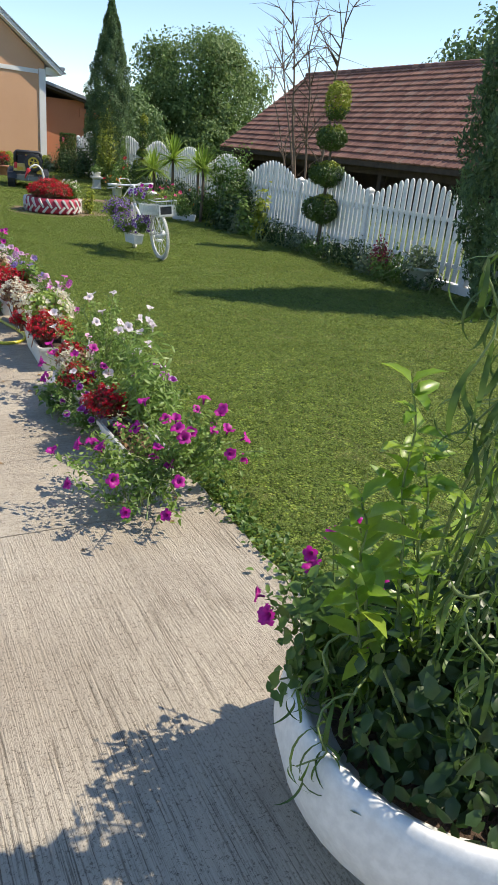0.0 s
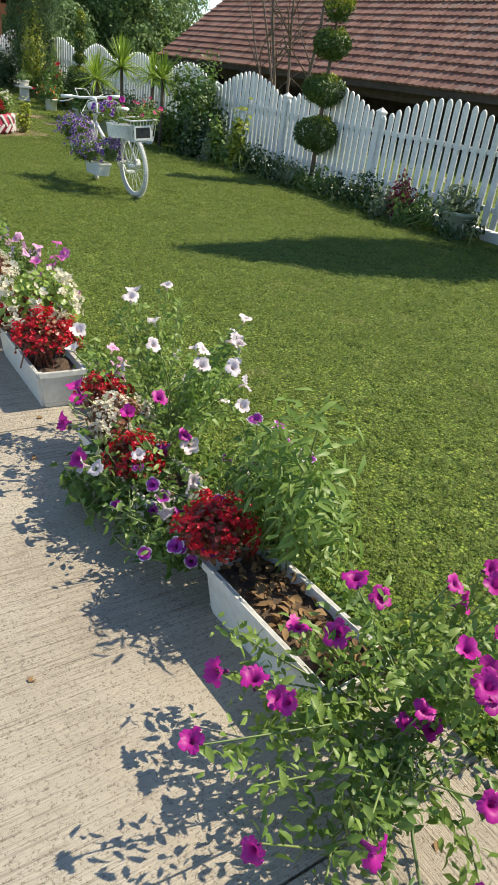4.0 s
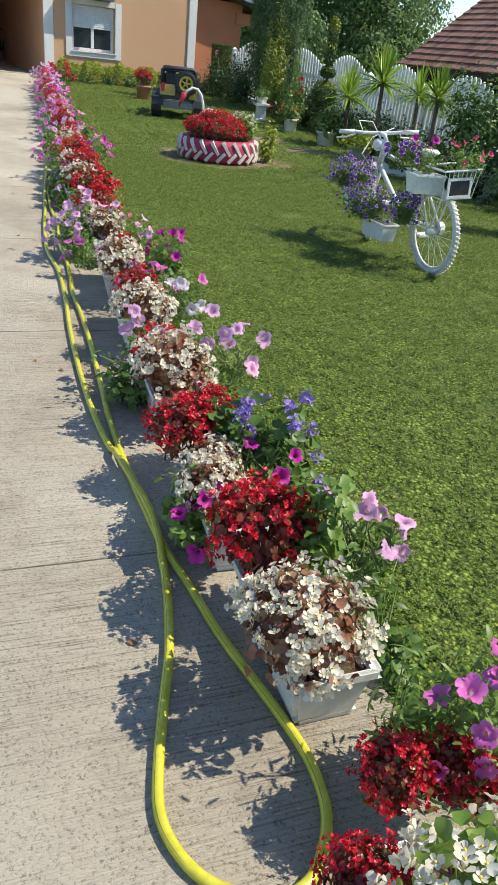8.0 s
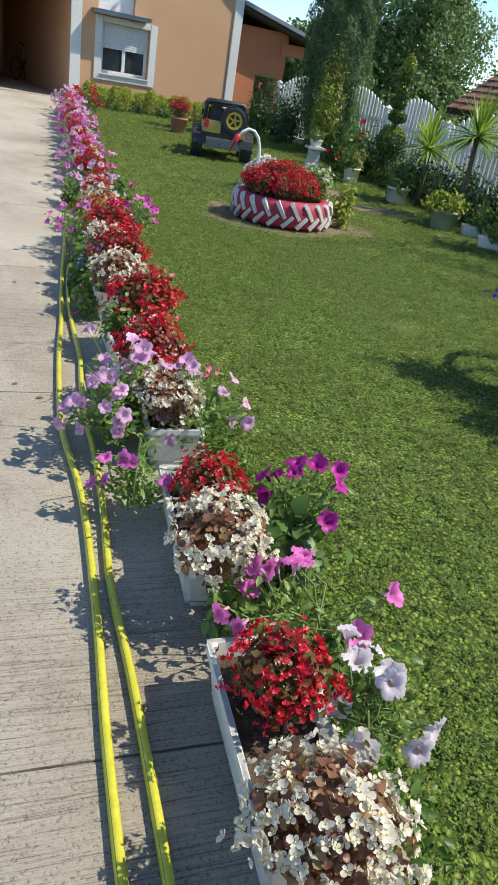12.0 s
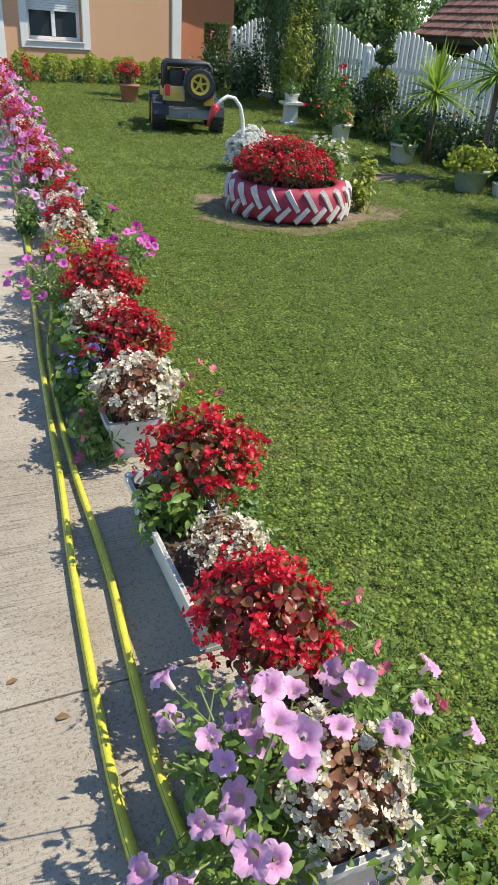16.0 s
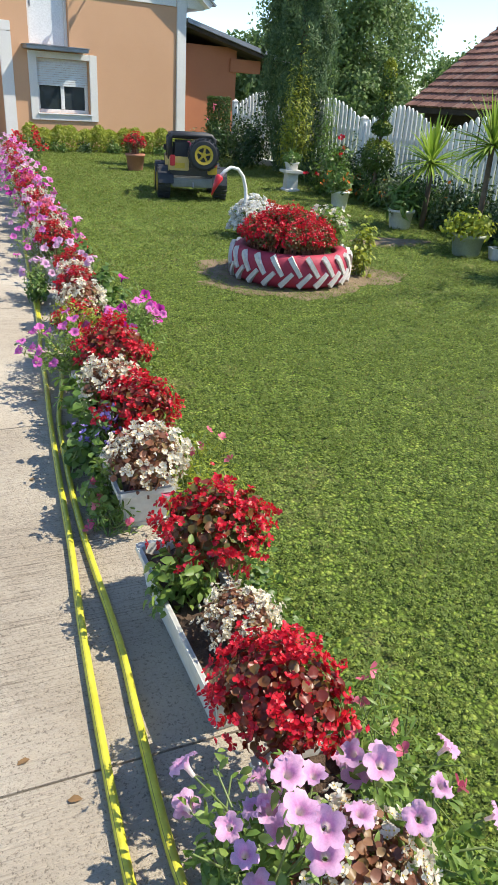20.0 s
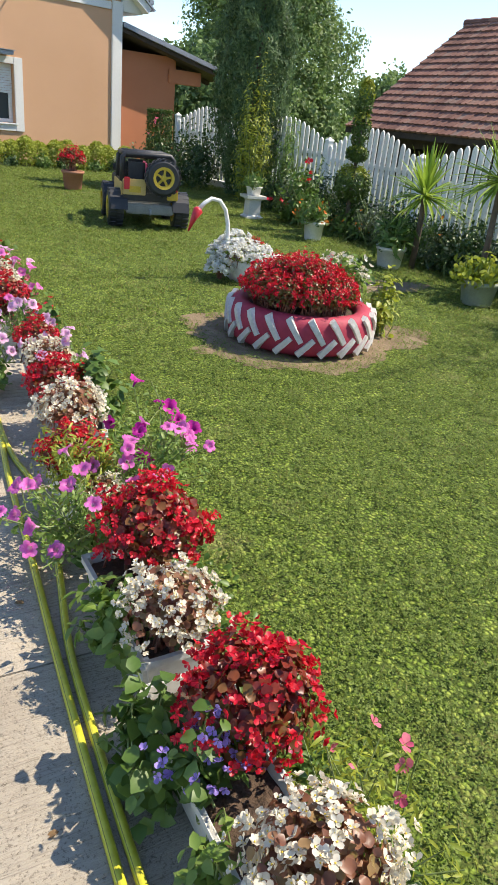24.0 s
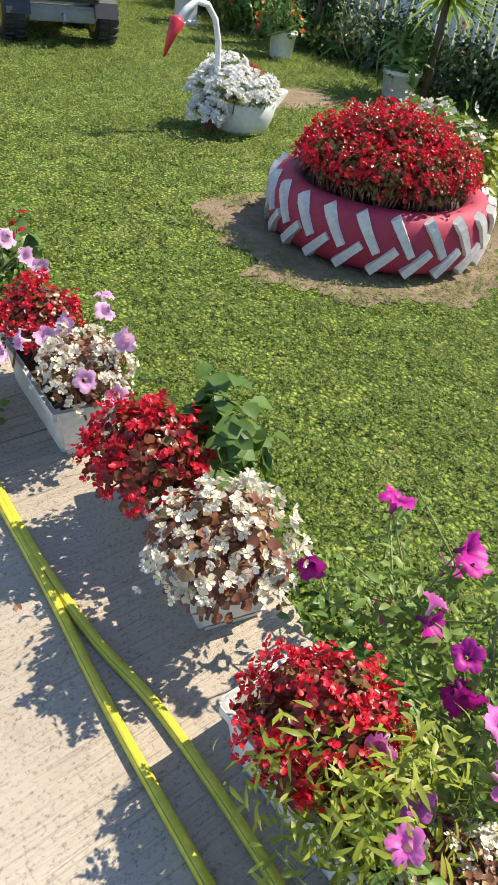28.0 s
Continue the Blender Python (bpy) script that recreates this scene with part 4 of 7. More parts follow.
part("roof", slope_slab(RIDGE, 6.08, 5.02, 3.22, -0.24, 9.2, 0.12), M_TRIM, house, "white boarded verge and eaves")
part("roof", slope_slab(HX0 - 0.5, 3.22, RIDGE, 6.08, -0.24, 9.2, 0.12), M_TRIM, house, "white boarded verge and eaves")
part("roof_covering", slope_slab(RIDGE, 6.08, 5.08, 3.18, -0.27, 9.2, 0.03, 0.123), M_GREYM, house)
part("roof_covering", slope_slab(HX0 - 0.55, 3.18, RIDGE, 6.08, -0.27, 9.2, 0.03, 0.123), M_GREYM, house)
part("eaves_box", boxed(HX1 + 0.034, 5.0, -0.04, 9.0, 3.2, 3.42, 0.01), M_TRIM, house)
part("gutter", boxed(5.0, 5.14, -0.27, 9.2, 3.38, 3.48, 0.02), M_GREYM, house)
# side wing with its lean-to roof
part("wing_wall", boxed(HX1 + 0.001, 6.1, 0.34, 0.6, 0.1, 2.56), M_BRICKRED, house)
part("wing_side", boxed(5.85, 6.1, 0.604, 8.6, 0.1, 2.5), M_BRICKRED, house)
part("wing_lintel", boxed(5.9, 6.76, 0.28, 0.338, 2.05, 2.33, 0.01), M_BRICKRED, house)
part("wing_lintel", boxed(6.104, 6.76, 0.342, 0.6, 2.05, 2.33, 0.01), M_BRICKRED, house)
part("wing_roof", slope_slab(HX1 + 0.03, 2.86, 7.4, 2.20, 0.0, 9.0, 0.08), M_DARK, house, "dark boarded soffit")
part("wing_roof_covering", slope_slab(HX1 + 0.02, 2.86, 7.5, 2.18, -0.06, 9.0, 0.09, 0.082), M_GREYM, house)
for k in range(6):
    part("rafter", slope_slab(6.12, 2.39, 7.3, 2.12, 0.75 + k * 0.7, 0.85 + k * 0.7, 0.1), M_DARK, house)
part("rear_post", boxed(7.0, 7.2, 7.5, 7.7, 0.1, 2.13), M_BRICKRED, house)
# things in the garage mouth
bik = thing("parked_bicycle", pose(-0.55, 29.6, 0.35, 0, 0, 65), "dark bicycle parked in the shaded garage", "bicycle")
for dx in (-0.3, 0.5):
    V, F = tube([(dx + 0.3 * math.cos(a), 0, 0.31 + 0.3 * math.sin(a)) for a in (2 * math.pi * k / 20 for k in range(20))], 0.02, 6, True)
    part("wheel", mesh_of("wheel", V, F, M_DARK), None, bik)
V, F = merged([tube([(-0.3, 0, 0.31), (0.1, 0, 0.3), (0.42, 0, 0.75), (0.5, 0, 0.31)], 0.018, 6), tube([(0.1, 0, 0.3), (-0.05, 0, 0.8)], 0.018, 6), tube([(0.42, -0.25, 0.95), (0.42, 0, 0.8), (0.42, 0.25, 0.95)], 0.014, 6)])
part("frame", mesh_of("frame", V, F, M_DARK), None, bik)

# ---- picket fence ----
fence = thing("picket_fence", pose(0, 0, 0), "white painted picket fence with scalloped top on a low white plinth", "fence")
POSTS = [(5.80, 4.35), (5.78, 6.57), (5.78, 8.93), (5.76, 10.98), (5.84, 13.2), (5.9, 15.4), (5.92, 17.6), (5.92, 19.8), (5.66, 22.0), (5.22, 24.2)]


def picket_mesh():
    w, d = 0.04, 0.011
    prof = [(-w, 0), (w, 0), (w, 0.955), (0.026, 0.985), (0.0, 1.0), (-0.026, 0.985), (-w, 0.955)]
    bm = bmesh.new()
    f = [bm.verts.new((-d, x, z)) for x, z in prof]
    k = [bm.verts.new((d, x, z)) for x, z in prof]
    bm.faces.new(f)
    bm.faces.new(k[::-1])
    for i in range(len(f)):
        j = (i + 1) % len(f)
        bm.faces.new((f[i], k[i], k[j], f[j]))
    bmesh.ops.recalc_face_normals(bm, faces=bm.faces)
    return from_bm("picket", bm, M_WHITE)


PICKET = picket_mesh()
POST = from_bm("post", boxed(-0.05, 0.05, -0.05, 0.05, 0, 1.0, 0.006), M_WHITE)
CAP = mesh_of("cap", *lathe([(0.0, 0.0), (0.078, 0.0), (0.078, 0.02), (0.055, 0.035), (0.0, 0.07)], 4), M_WHITE)
for k, (px, py) in enumerate(POSTS):
    g = rise(py)
    p = part("post", POST, None, fence, "", pose(px, py, g) @ Matrix.Diagonal((1, 1, 1.12, 1)))
    part("cap", CAP, None, fence, "", pose(px, py, g + 1.12, 0, 0, 45))
rngf = random.Random(5)
for (ax, ay), (bx, by) in zip(POSTS, POSTS[1:]):
    L = math.hypot(bx - ax, by - ay)
    turn = math.degrees(math.atan2(by - ay, bx - ax)) - 90
    ga = (rise(ay) + rise(by)) / 2
    mid = pose((ax + bx) / 2, (ay + by) / 2, ga, 0, 0, turn)
    part("plinth", boxed(-0.07, 0.07, -L / 2, L / 2, -0.1, 0.11, 0.008), M_TRIM, fence, "", mid)
    for z in (0.30, 0.88):
        part("rail", boxed(0.012, 0.04, -L / 2 + 0.05, L / 2 - 0.05, z, z + 0.055, 0.004), M_WHITE, fence, "", mid)
    n = 18
    for i in range(n):
        u = (i + 0.5) / n
        h = 0.95 + 0.32 * math.sin(math.pi * u) ** 1.1 + rngf.uniform(-0.006, 0.006)
        part("picket", PICKET, None, fence, "", mid @ pose(-0.002, -L / 2 + u * L, 0.125, rngf.uniform(-0.5, 0.5)) @ Matrix.Diagonal((1, 1, h, 1)))

# ---- barn ----
barn = thing("barn", pose(0, 0, 0), "old open barn with a weathered red clay tile roof", "barn")
EX, EZ, RX, RZ, BY0, BY1 = 12.5, 1.58, 16.45, 4.72, -6.0, 28.6
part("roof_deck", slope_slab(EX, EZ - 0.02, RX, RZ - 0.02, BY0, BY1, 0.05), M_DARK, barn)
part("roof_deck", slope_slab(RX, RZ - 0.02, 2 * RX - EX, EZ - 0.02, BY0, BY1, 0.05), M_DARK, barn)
part("back_roof", slope_slab(RX, RZ - 0.02, 2 * RX - EX, EZ - 0.02, BY0, BY1, 0.06, 0.052), M_ROOF, barn)
part("fascia", boxed(EX - 0.03, EX, BY0, BY1, EZ - 0.16, EZ - 0.01), M_DARK, barn)
part("wall_plate", boxed(EX + 0.5, EX + 0.7, BY0, BY1 - 0.3, 1.2, 1.42), M_DARK, barn)
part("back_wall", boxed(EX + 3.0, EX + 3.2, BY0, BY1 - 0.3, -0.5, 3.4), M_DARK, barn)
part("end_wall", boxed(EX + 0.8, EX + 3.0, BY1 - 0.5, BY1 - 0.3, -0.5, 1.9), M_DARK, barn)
for k in range(9):
    part("post", boxed(EX + 0.5, EX + 0.68, 2.0 + k * 3.2, 2.18 + k * 3.2, -0.3, 1.2, 0.01), M_DARK, barn)
# tiles
TL = 0.37
prof = [(-0.112, 0.030), (-0.09, 0.048), (-0.06, 0.048), (-0.04, 0.030), (0.05, 0.026), (0.09, 0.030), (0.112, 0.032)]
TV = [(0.0, y, z) for y, z in prof] + [(TL, y, z - 0.05) for y, z in prof] + [(0.0, y, z - 0.05) for y, z in prof]
TF = [(i, i + 1, i + 8, i + 7) for i in range(6)] + [(i + 14, i + 15, i + 1, i) for i in range(6)]
TILE = mesh_of("tile", TV, TF, None)
sl = Vector((RX - EX, 0, RZ - EZ))
SLEN = sl.length
su = sl / SLEN
sn = Vector((-su.z, 0, su.x))


def world_noise(nt, scale):
    g = nt.nodes.new("ShaderNodeNewGeometry")
    n = node(nt, "ShaderNodeTexNoise", Scale=scale, Detail=5.0, Roughness=0.7)
    nt.links.new(g.outputs["Position"], n.inputs["Vector"])
    return n.outputs["Fac"]


def tile_mat():
    m, nt, p = mat("clay_roof_tile", 0.85, 0.0, 0.2)
    info = nt.nodes.new("ShaderNodeObjectInfo")
    geo = nt.nodes.new("ShaderNodeNewGeometry")
    add = nt.nodes.new("ShaderNodeMath")
    add.operation = "ADD"
    nt.links.new(info.outputs["Random"], add.inputs[0])
    nt.links.new(geo.outputs["Random Per Island"], add.inputs[1])
    fr = nt.nodes.new("ShaderNodeMath")
    fr.operation = "FRACT"
    nt.links.new(add.outputs[0], fr.inputs[0])
    col = ramp(nt, fr.outputs[0], [(0.0, (0.18, 0.095, 0.078)), (0.4, (0.245, 0.128, 0.10)), (0.8, (0.31, 0.172, 0.132)), (1.0, (0.26, 0.175, 0.145))])
    g = ramp(nt, world_noise(nt, 0.55), [(0.35, (0.72, 0.70, 0.70)), (0.65, (1.05, 1.0, 0.98))])
    col = mix(nt, 0.8, col, g, "MULTIPLY")
    nt.links.new(col, p.inputs["Base Color"])
    bump(nt, p, noise_tex(nt, 45.0), 0.3, 0.006)
    return m


M_TILE = tile_mat()
TILE.materials.append(M_TILE)
rngt = np.random.default_rng(7)
rows_n, cols_n = int(SLEN / 0.305) + 1, int((BY1 - BY0) / 0.212)
tile_at, spare = [], []
for r in range(rows_n):
    for c in range(cols_n):
        y = BY0 + 0.11 + c * 0.212
        q = Vector((EX, y, EZ)) + su * (r * 0.305 - 0.05) + sn * (0.055 + rngt.uniform(-0.004, 0.006))
        (tile_at if (18.5 < y < 22.5 and r < 16) else spare).append((q, rngt.uniform(-1.2, 1.2)))
rot = Matrix(((su.x, 0, sn.x, 0), (0, 1, 0, 0), (su.z, 0, sn.z, 0), (0, 0, 0, 1)))
for q, a in tile_at[:300]:
    part("tile", TILE, None, barn, "", Matrix.Translation(q) @ rot @ pose(0, 0, 0, 0, 0, a))
spare += tile_at[300:]
me = scatter("tiling", (TV, TF), [tuple(q) for q, _ in spare], [tuple(sn)] * len(spare), [1.0] * len(spare), rngt, M_TILE, flat=True, spin=[tuple(su + Vector((0, math.sin(math.radians(a)), 0))) for _, a in spare])
tagged(part("tiling", me, None, barn), kind="stuff")
V, F = merged([tube([(RX, y, RZ + 0.03), (RX, y + 0.36, RZ + 0.05)], 0.11, 8) for y in np.arange(BY0, BY1 - 0.2, 0.34)])
tagged(part("ridge_tiles", mesh_of("ridge_tiles", V, F, M_TILE), None, barn), kind="stuff")


# ---- trees and shrubs ----
def limbs(rng, base, top, r0, n, reach, up=0.6, subs=2):
    """Tapered trunk and limbs as tubes; returns the pieces and the limb ends."""
    pieces, ends = [], []
    base, top = np.array(base, float), np.array(top, float)
    trunk = [base + (top - base) * f + rng.normal(size=3) * np.array([0.03, 0.03, 0]) * np.linalg.norm(top - base) * 0.3 * f for f in np.linspace(0, 1, 7)]
    pieces.append(tube(trunk, list(np.linspace(r0, r0 * 0.25, 7)), 8))
    for k in range(n):
        f = rng.uniform(0.3, 1.0)
        o = base + (top - base) * f
        a = rng.uniform(0, 2 * np.pi)
        d = np.array([np.cos(a), np.sin(a), rng.uniform(0.2, 1.0) * up])
        e = o + d * reach * rng.uniform(0.5, 1.0) * (1.15 - 0.5 * f)
        m = (o + e) / 2 + np.array([0, 0, 0.08 * reach]) + rng.normal(size=3) * reach * 0.05
        pieces.append(tube([o, m, e], [r0 * 0.4, r0 * 0.25, r0 * 0.08], 6))
        ends.append(e)
        for _ in range(subs):
            e2 = m + (e - m) * rng.uniform(0, 1) + rng.normal(size=3) * reach * 0.3
            pieces.append(tube([m, (m + e2) / 2 + rng.normal(size=3) * reach * 0.04, e2], [r0 * 0.18, r0 * 0.12, r0 * 0.05], 5))
            ends.append(e2)
    return pieces, np.array(ends)


M_FAR1 = leafy("far_foliage", (0.085, 0.15, 0.05), (0.19, 0.29, 0.10), 0.55, 0.4)
M_FAR2 = leafy("far_foliage_light", (0.10, 0.17, 0.05), (0.24, 0.34, 0.11), 0.55, 0.45)
M_CYPRESS = leafy("cypress_foliage", (0.065, 0.125, 0.055), (0.17, 0.26, 0.10), 0.6, 0.4)
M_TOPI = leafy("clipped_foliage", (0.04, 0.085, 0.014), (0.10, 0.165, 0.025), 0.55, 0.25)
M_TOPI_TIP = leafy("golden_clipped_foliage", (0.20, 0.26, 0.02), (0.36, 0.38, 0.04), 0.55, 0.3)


def broad_tree(name, label, x, y, z, height, reach, seed, leaf, nclump, nper, leafm, low=0.25):
    rng = np.random.default_rng(seed)
    t = thing(name, pose(x, y, z), label, "tree")
    pieces, ends = limbs(rng, (0, 0, 0), (0, 0, height * 0.72), height * 0.03, 22, reach * 0.68, 0.6)
    V, F = merged(pieces)
    part("trunk", mesh_of("trunk", V, F, M_BARK, True), None, t)
    C, U = dome(rng, nclump, reach, height * (1 - low) / 2, -1.1)
    C = C * rng.uniform(0.55, 1.0, (nclump, 1)) ** 0.5 + np.array([0, 0, height * (1 + low) / 2])
    C = np.concatenate([C, ends])
    i = np.repeat(np.arange(len(C)), nper)
    P = C[i] + np.clip(rng.normal(size=(len(i), 3)), -1.7, 1.7) * reach * 0.09
    N = (P - np.array([0, 0, height * 0.6])) / reach + rng.normal(size=P.shape) * 0.7 + np.array([0, 0, 0.4])
    tagged(part("crown", scatter("crown", LEAF, P, N, rng.uniform(0.6, 1.3, len(i)) * leaf, rng, leafm), None, t), kind="stuff")
    return t


broad_tree("broadleaf_tree", "large broad-leaved tree with pale green crown behind the fence", 17.6, 42.4, 0.0, 7.6, 4.0, 11, 0.17, 260, 130, M_FAR2, 0.12)
broad_tree("broadleaf_tree", "dark broad-leaved tree behind the house wing", 12.0, 41, 0.0, 3.6, 2.4, 12, 0.2, 170, 70, M_FAR1, 0.05)
broad_tree("broadleaf_tree", "dense dark shrub tree beyond the fence", 9.6, 33, 0.0, 3.4, 2.1, 13, 0.16, 140, 70, M_FAR1, 0.0)
broad_tree("broadleaf_tree", "round leafy tree beyond the fence", 17.0, 39, 0.0, 2.8, 2.4, 14, 0.2, 140, 70, M_FAR2, 0.0)
broad_tree("broadleaf_tree", "leafy tree rising behind the barn roof", 30.0, 29, 0.0, 9.4, 5.0, 15, 0.25, 200, 80, M_FAR1, 0.1)
broad_tree("broadleaf_tree", "leafy tree far beyond the barn", 33, 52, 0.0, 5.0, 4.0, 16, 0.3, 140, 60, M_FAR2, 0.1)
broad_tree("broadleaf_tree", "dark tree beyond the house wing", 6.5, 46, 0.0, 3.4, 2.6, 17, 0.22, 130, 60, M_FAR1, 0.0)


def cypress(label, x, y, z, height, width, seed, n, leaf=0.12):
    """A columnar thuja: upright flat sprays round a hidden stem."""
    rng = np.random.default_rng(seed)
    t = thing("thuja", pose(x, y, z), label, "tree")
    part("trunk", mesh_of("trunk", *tube([(0, 0, 0), (0.02, 0, height * 0.5), (0, 0, height * 0.95)], [0.08, 0.05, 0.01], 8), M_BARK, True), None, t)
    f = rng.uniform(0.0, 1.0, n) ** 0.85
    prof = np.minimum(1.0, 0.55 + 2.0 * f) * np.where(f < 0.45, 1.0, np.maximum(1 - (np.maximum(f - 0.45, 0.0) / 0.56) ** 1.3, 0.03))
    a = rng.uniform(0, 2 * np.pi, n)
    k = 1 + 0.14 * np.sin(3 * a + 11 * f) * np.sin(17 * f + 2 * a) + 0.12 * np.sin(7 * a - 23 * f) + 0.08 * np.sin(5 * a + 47 * f)
    rr = width * prof * k * rng.uniform(0.6, 1.0, n) ** 0.5
    P = np.stack([rr * np.cos(a), rr * np.sin(a), 0.05 + f * height * 0.985], 1)
    out = np.stack([np.cos(a), np.sin(a), np.full(n, 0.3)], 1) + rng.normal(size=(n, 3)) * 0.7
    spin = np.stack([np.cos(a) * 0.35, np.sin(a) * 0.35, np.ones(n)], 1) + rng.normal(size=(n, 3)) * 0.6
    tagged(part("crown", scatter("crown", leaf_shape(1.0, 0.34, 0.1, 0.05), P, out, rng.uniform(0.6, 1.4, n) * leaf, rng, M_CYPRESS, spin=spin), None, t), kind="stuff")
    return t


cypress("tall dark columnar thuja in front of the picket fence", 5.45, 21.5, 0.2, 4.85, 0.64, 21, 50000, 0.062)
cypress("tall dark columnar thuja at the edge of the lawn", 5.62, 5.70, 0.0, 5.2, 0.74, 22, 48000, 0.07)


def clipped(name, label, x, y, z, tiers, seed, trunk_top, lean=(0, 0)):
    """A topiary on a bare stem. tiers: (height, radius, half height, golden share)."""
    rng = np.random.default_rng(seed)
    t = thing(name, pose(x, y, z), label, "topiary")
    pts = [(lean[0] * f, lean[1] * f, trunk_top * f) for f in np.linspace(0, 1, 6)]
    part("trunk", mesh_of("trunk", *tube(pts, [0.035, 0.03, 0.028, 0.022, 0.018, 0.012], 8), M_BARK, True), None, t)
    for k, (h, r, hh, gold) in enumerate(tiers):
        n = int(1900 * (r / 0.25) ** 2 + 600)
        P, U = dome(rng, n, r, hh, -1.1)
        P = P * rng.uniform(0.86, 1.03, (n, 1)) + np.array([lean[0] * h / trunk_top, lean[1] * h / trunk_top, h])
        mk = leaf_shape(1.0, 0.4, 0.1, 0.05)
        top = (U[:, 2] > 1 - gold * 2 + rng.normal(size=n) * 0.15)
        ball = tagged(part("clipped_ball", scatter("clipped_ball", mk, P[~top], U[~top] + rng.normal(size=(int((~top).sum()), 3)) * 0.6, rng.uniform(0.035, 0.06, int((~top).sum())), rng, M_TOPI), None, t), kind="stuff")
        # leaves near the ball's top take the yellower material
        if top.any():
            tagged(part("golden_top", scatter("golden_tips", mk, P[top], U[top] + rng.normal(size=(int(top.sum()), 3)) * 0.6, rng.uniform(0.035, 0.06, int(top.sum())), rng, M_TOPI_TIP), None, ball), kind="stuff")
    return t


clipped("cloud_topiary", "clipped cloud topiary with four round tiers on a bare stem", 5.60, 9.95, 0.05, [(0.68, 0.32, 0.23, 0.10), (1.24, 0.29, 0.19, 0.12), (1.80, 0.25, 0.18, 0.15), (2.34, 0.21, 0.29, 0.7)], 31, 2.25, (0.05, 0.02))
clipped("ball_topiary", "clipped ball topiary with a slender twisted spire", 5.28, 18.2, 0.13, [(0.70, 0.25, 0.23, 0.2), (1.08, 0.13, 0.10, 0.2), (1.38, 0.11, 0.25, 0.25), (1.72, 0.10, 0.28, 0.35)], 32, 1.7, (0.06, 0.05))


def clipped_column():
    """A thuja clipped to an upright drum with a flat top."""
    rng = np.random.default_rng(33)
    t = thing("column_topiary", pose(4.95, 24.5, 0.3), "dark green column clipped to a flat-topped drum beside the house", "topiary")
    part("trunk", mesh_of("trunk", *tube([(0, 0, 0), (0.01, 0, 0.6), (0, 0, 1.1)], [0.04, 0.03, 0.02], 8), M_BARK, True), None, t)
    n = 5200
    a, top = rng.uniform(0, 2 * np.pi, n), rng.uniform(size=n) < 0.2
    r = np.where(top, 0.25 * np.sqrt(rng.uniform(size=n)), 0.25 * rng.uniform(0.92, 1.02, n))
    P = np.stack([r * np.cos(a), r * np.sin(a), np.where(top, 1.17, 0.08 + 1.1 * rng.uniform(size=n))], 1)
    N = np.where(top[:, None], np.array([0.0, 0.0, 1.0]), np.stack([np.cos(a), np.sin(a), 0 * a], 1)) + rng.normal(size=(n, 3)) * 0.5
    tagged(part("crown", scatter("crown", leaf_shape(1.0, 0.4, 0.1, 0.05), P, N, rng.uniform(0.035, 0.06, n), rng, M_TOPI), None, t), kind="stuff")


clipped_column()


def bare_tree():
    rng = np.random.default_rng(41)
    t = thing("bare_tree", pose(6.28, 11.55, 0.0), "slender leafless tree with several grey-brown stems behind the fence", "tree")
    for k, (dx, dy, ex, ey, h, r) in enumerate(((0, 0.25, -0.1, 1.2, 4.3, 0.035), (0.05, 0.1, 0.1, 0.6, 4.0, 0.03), (0.02, -0.25, 0.15, -0.35, 4.2, 0.035), (-0.05, 0.0, 0.1, 1.9, 3.8, 0.028), (0.05, 0.3, 0.2, 2.3, 3.2, 0.022))):
        pieces, _ = limbs(rng, (dx, dy, 0), (ex, ey, h), r, 12, 0.8, 1.7, 4)
        V, F = merged(pieces)
        part("stem", mesh_of("stem", V, F, M_BARK, True), None, t)


bare_tree()


def yucca(x, y, z, head, seed, r=0.42, n=60):
    rng = np.random.default_rng(seed)
    t = thing("yucca", pose(x, y, z), "green yucca with a spiky leaf head on a bare trunk", "yucca", "yuccas by the fence")
    part("trunk", mesh_of("trunk", *tube([(0, 0, 0), (0.03, 0.02, head * 0.5), (0, 0, head)], [0.036, 0.032, 0.03], 8), M_BARK, True), None, t)
    V, F = [], []
    for k in range(n):
        a, e = rng.uniform(0, 2 * np.pi), np.radians(rng.uniform(-22, 86))
        L, w = r * rng.uniform(0.75, 1.15), 0.018
        d = np.array([np.cos(a) * np.cos(e), np.sin(a) * np.cos(e), np.sin(e)])
        s = np.array([-np.sin(a), np.cos(a), 0.0])
        o = len(V)
        for f, ww, sag in ((0.0, 0.6, 0), (0.4, 1.0, 0.01), (0.75, 0.7, 0.04), (1.0, 0.05, 0.09)):
            c = np.array([0, 0, head - 0.03]) + d * L * f - np.array([0, 0, sag * np.cos(e) * r / 0.42])
            V += [c - s * w * ww, c + np.array([0, 0, -0.008 * ww]), c + s * w * ww]
        for q in range(3):
            F += [(o + q * 3, o + q * 3 + 1, o + q * 3 + 4, o + q * 3 + 3), (o + q * 3 + 1, o + q * 3 + 2, o + q * 3 + 5, o + q * 3 + 4)]
    tagged(part("leaf_head", mesh_of("leaf_head", V, F, M_YUCCA), None, t), kind="stuff")


M_YUCCA = leafy("yucca_leaf", (0.20, 0.32, 0.035), (0.38, 0.50, 0.08), 0.4, 0.4)
yucca(5.02, 15.35, 0.05, 1.16, 51, 0.58, 120)
yucca(5.5, 15.0, 0.06, 1.05, 52, 0.5, 80)
yucca(5.02, 13.65, 0.02, 1.1, 53, 0.48, 80)
yucca(4.95, 16.35, 0.09, 0.84, 54, 0.56, 110)


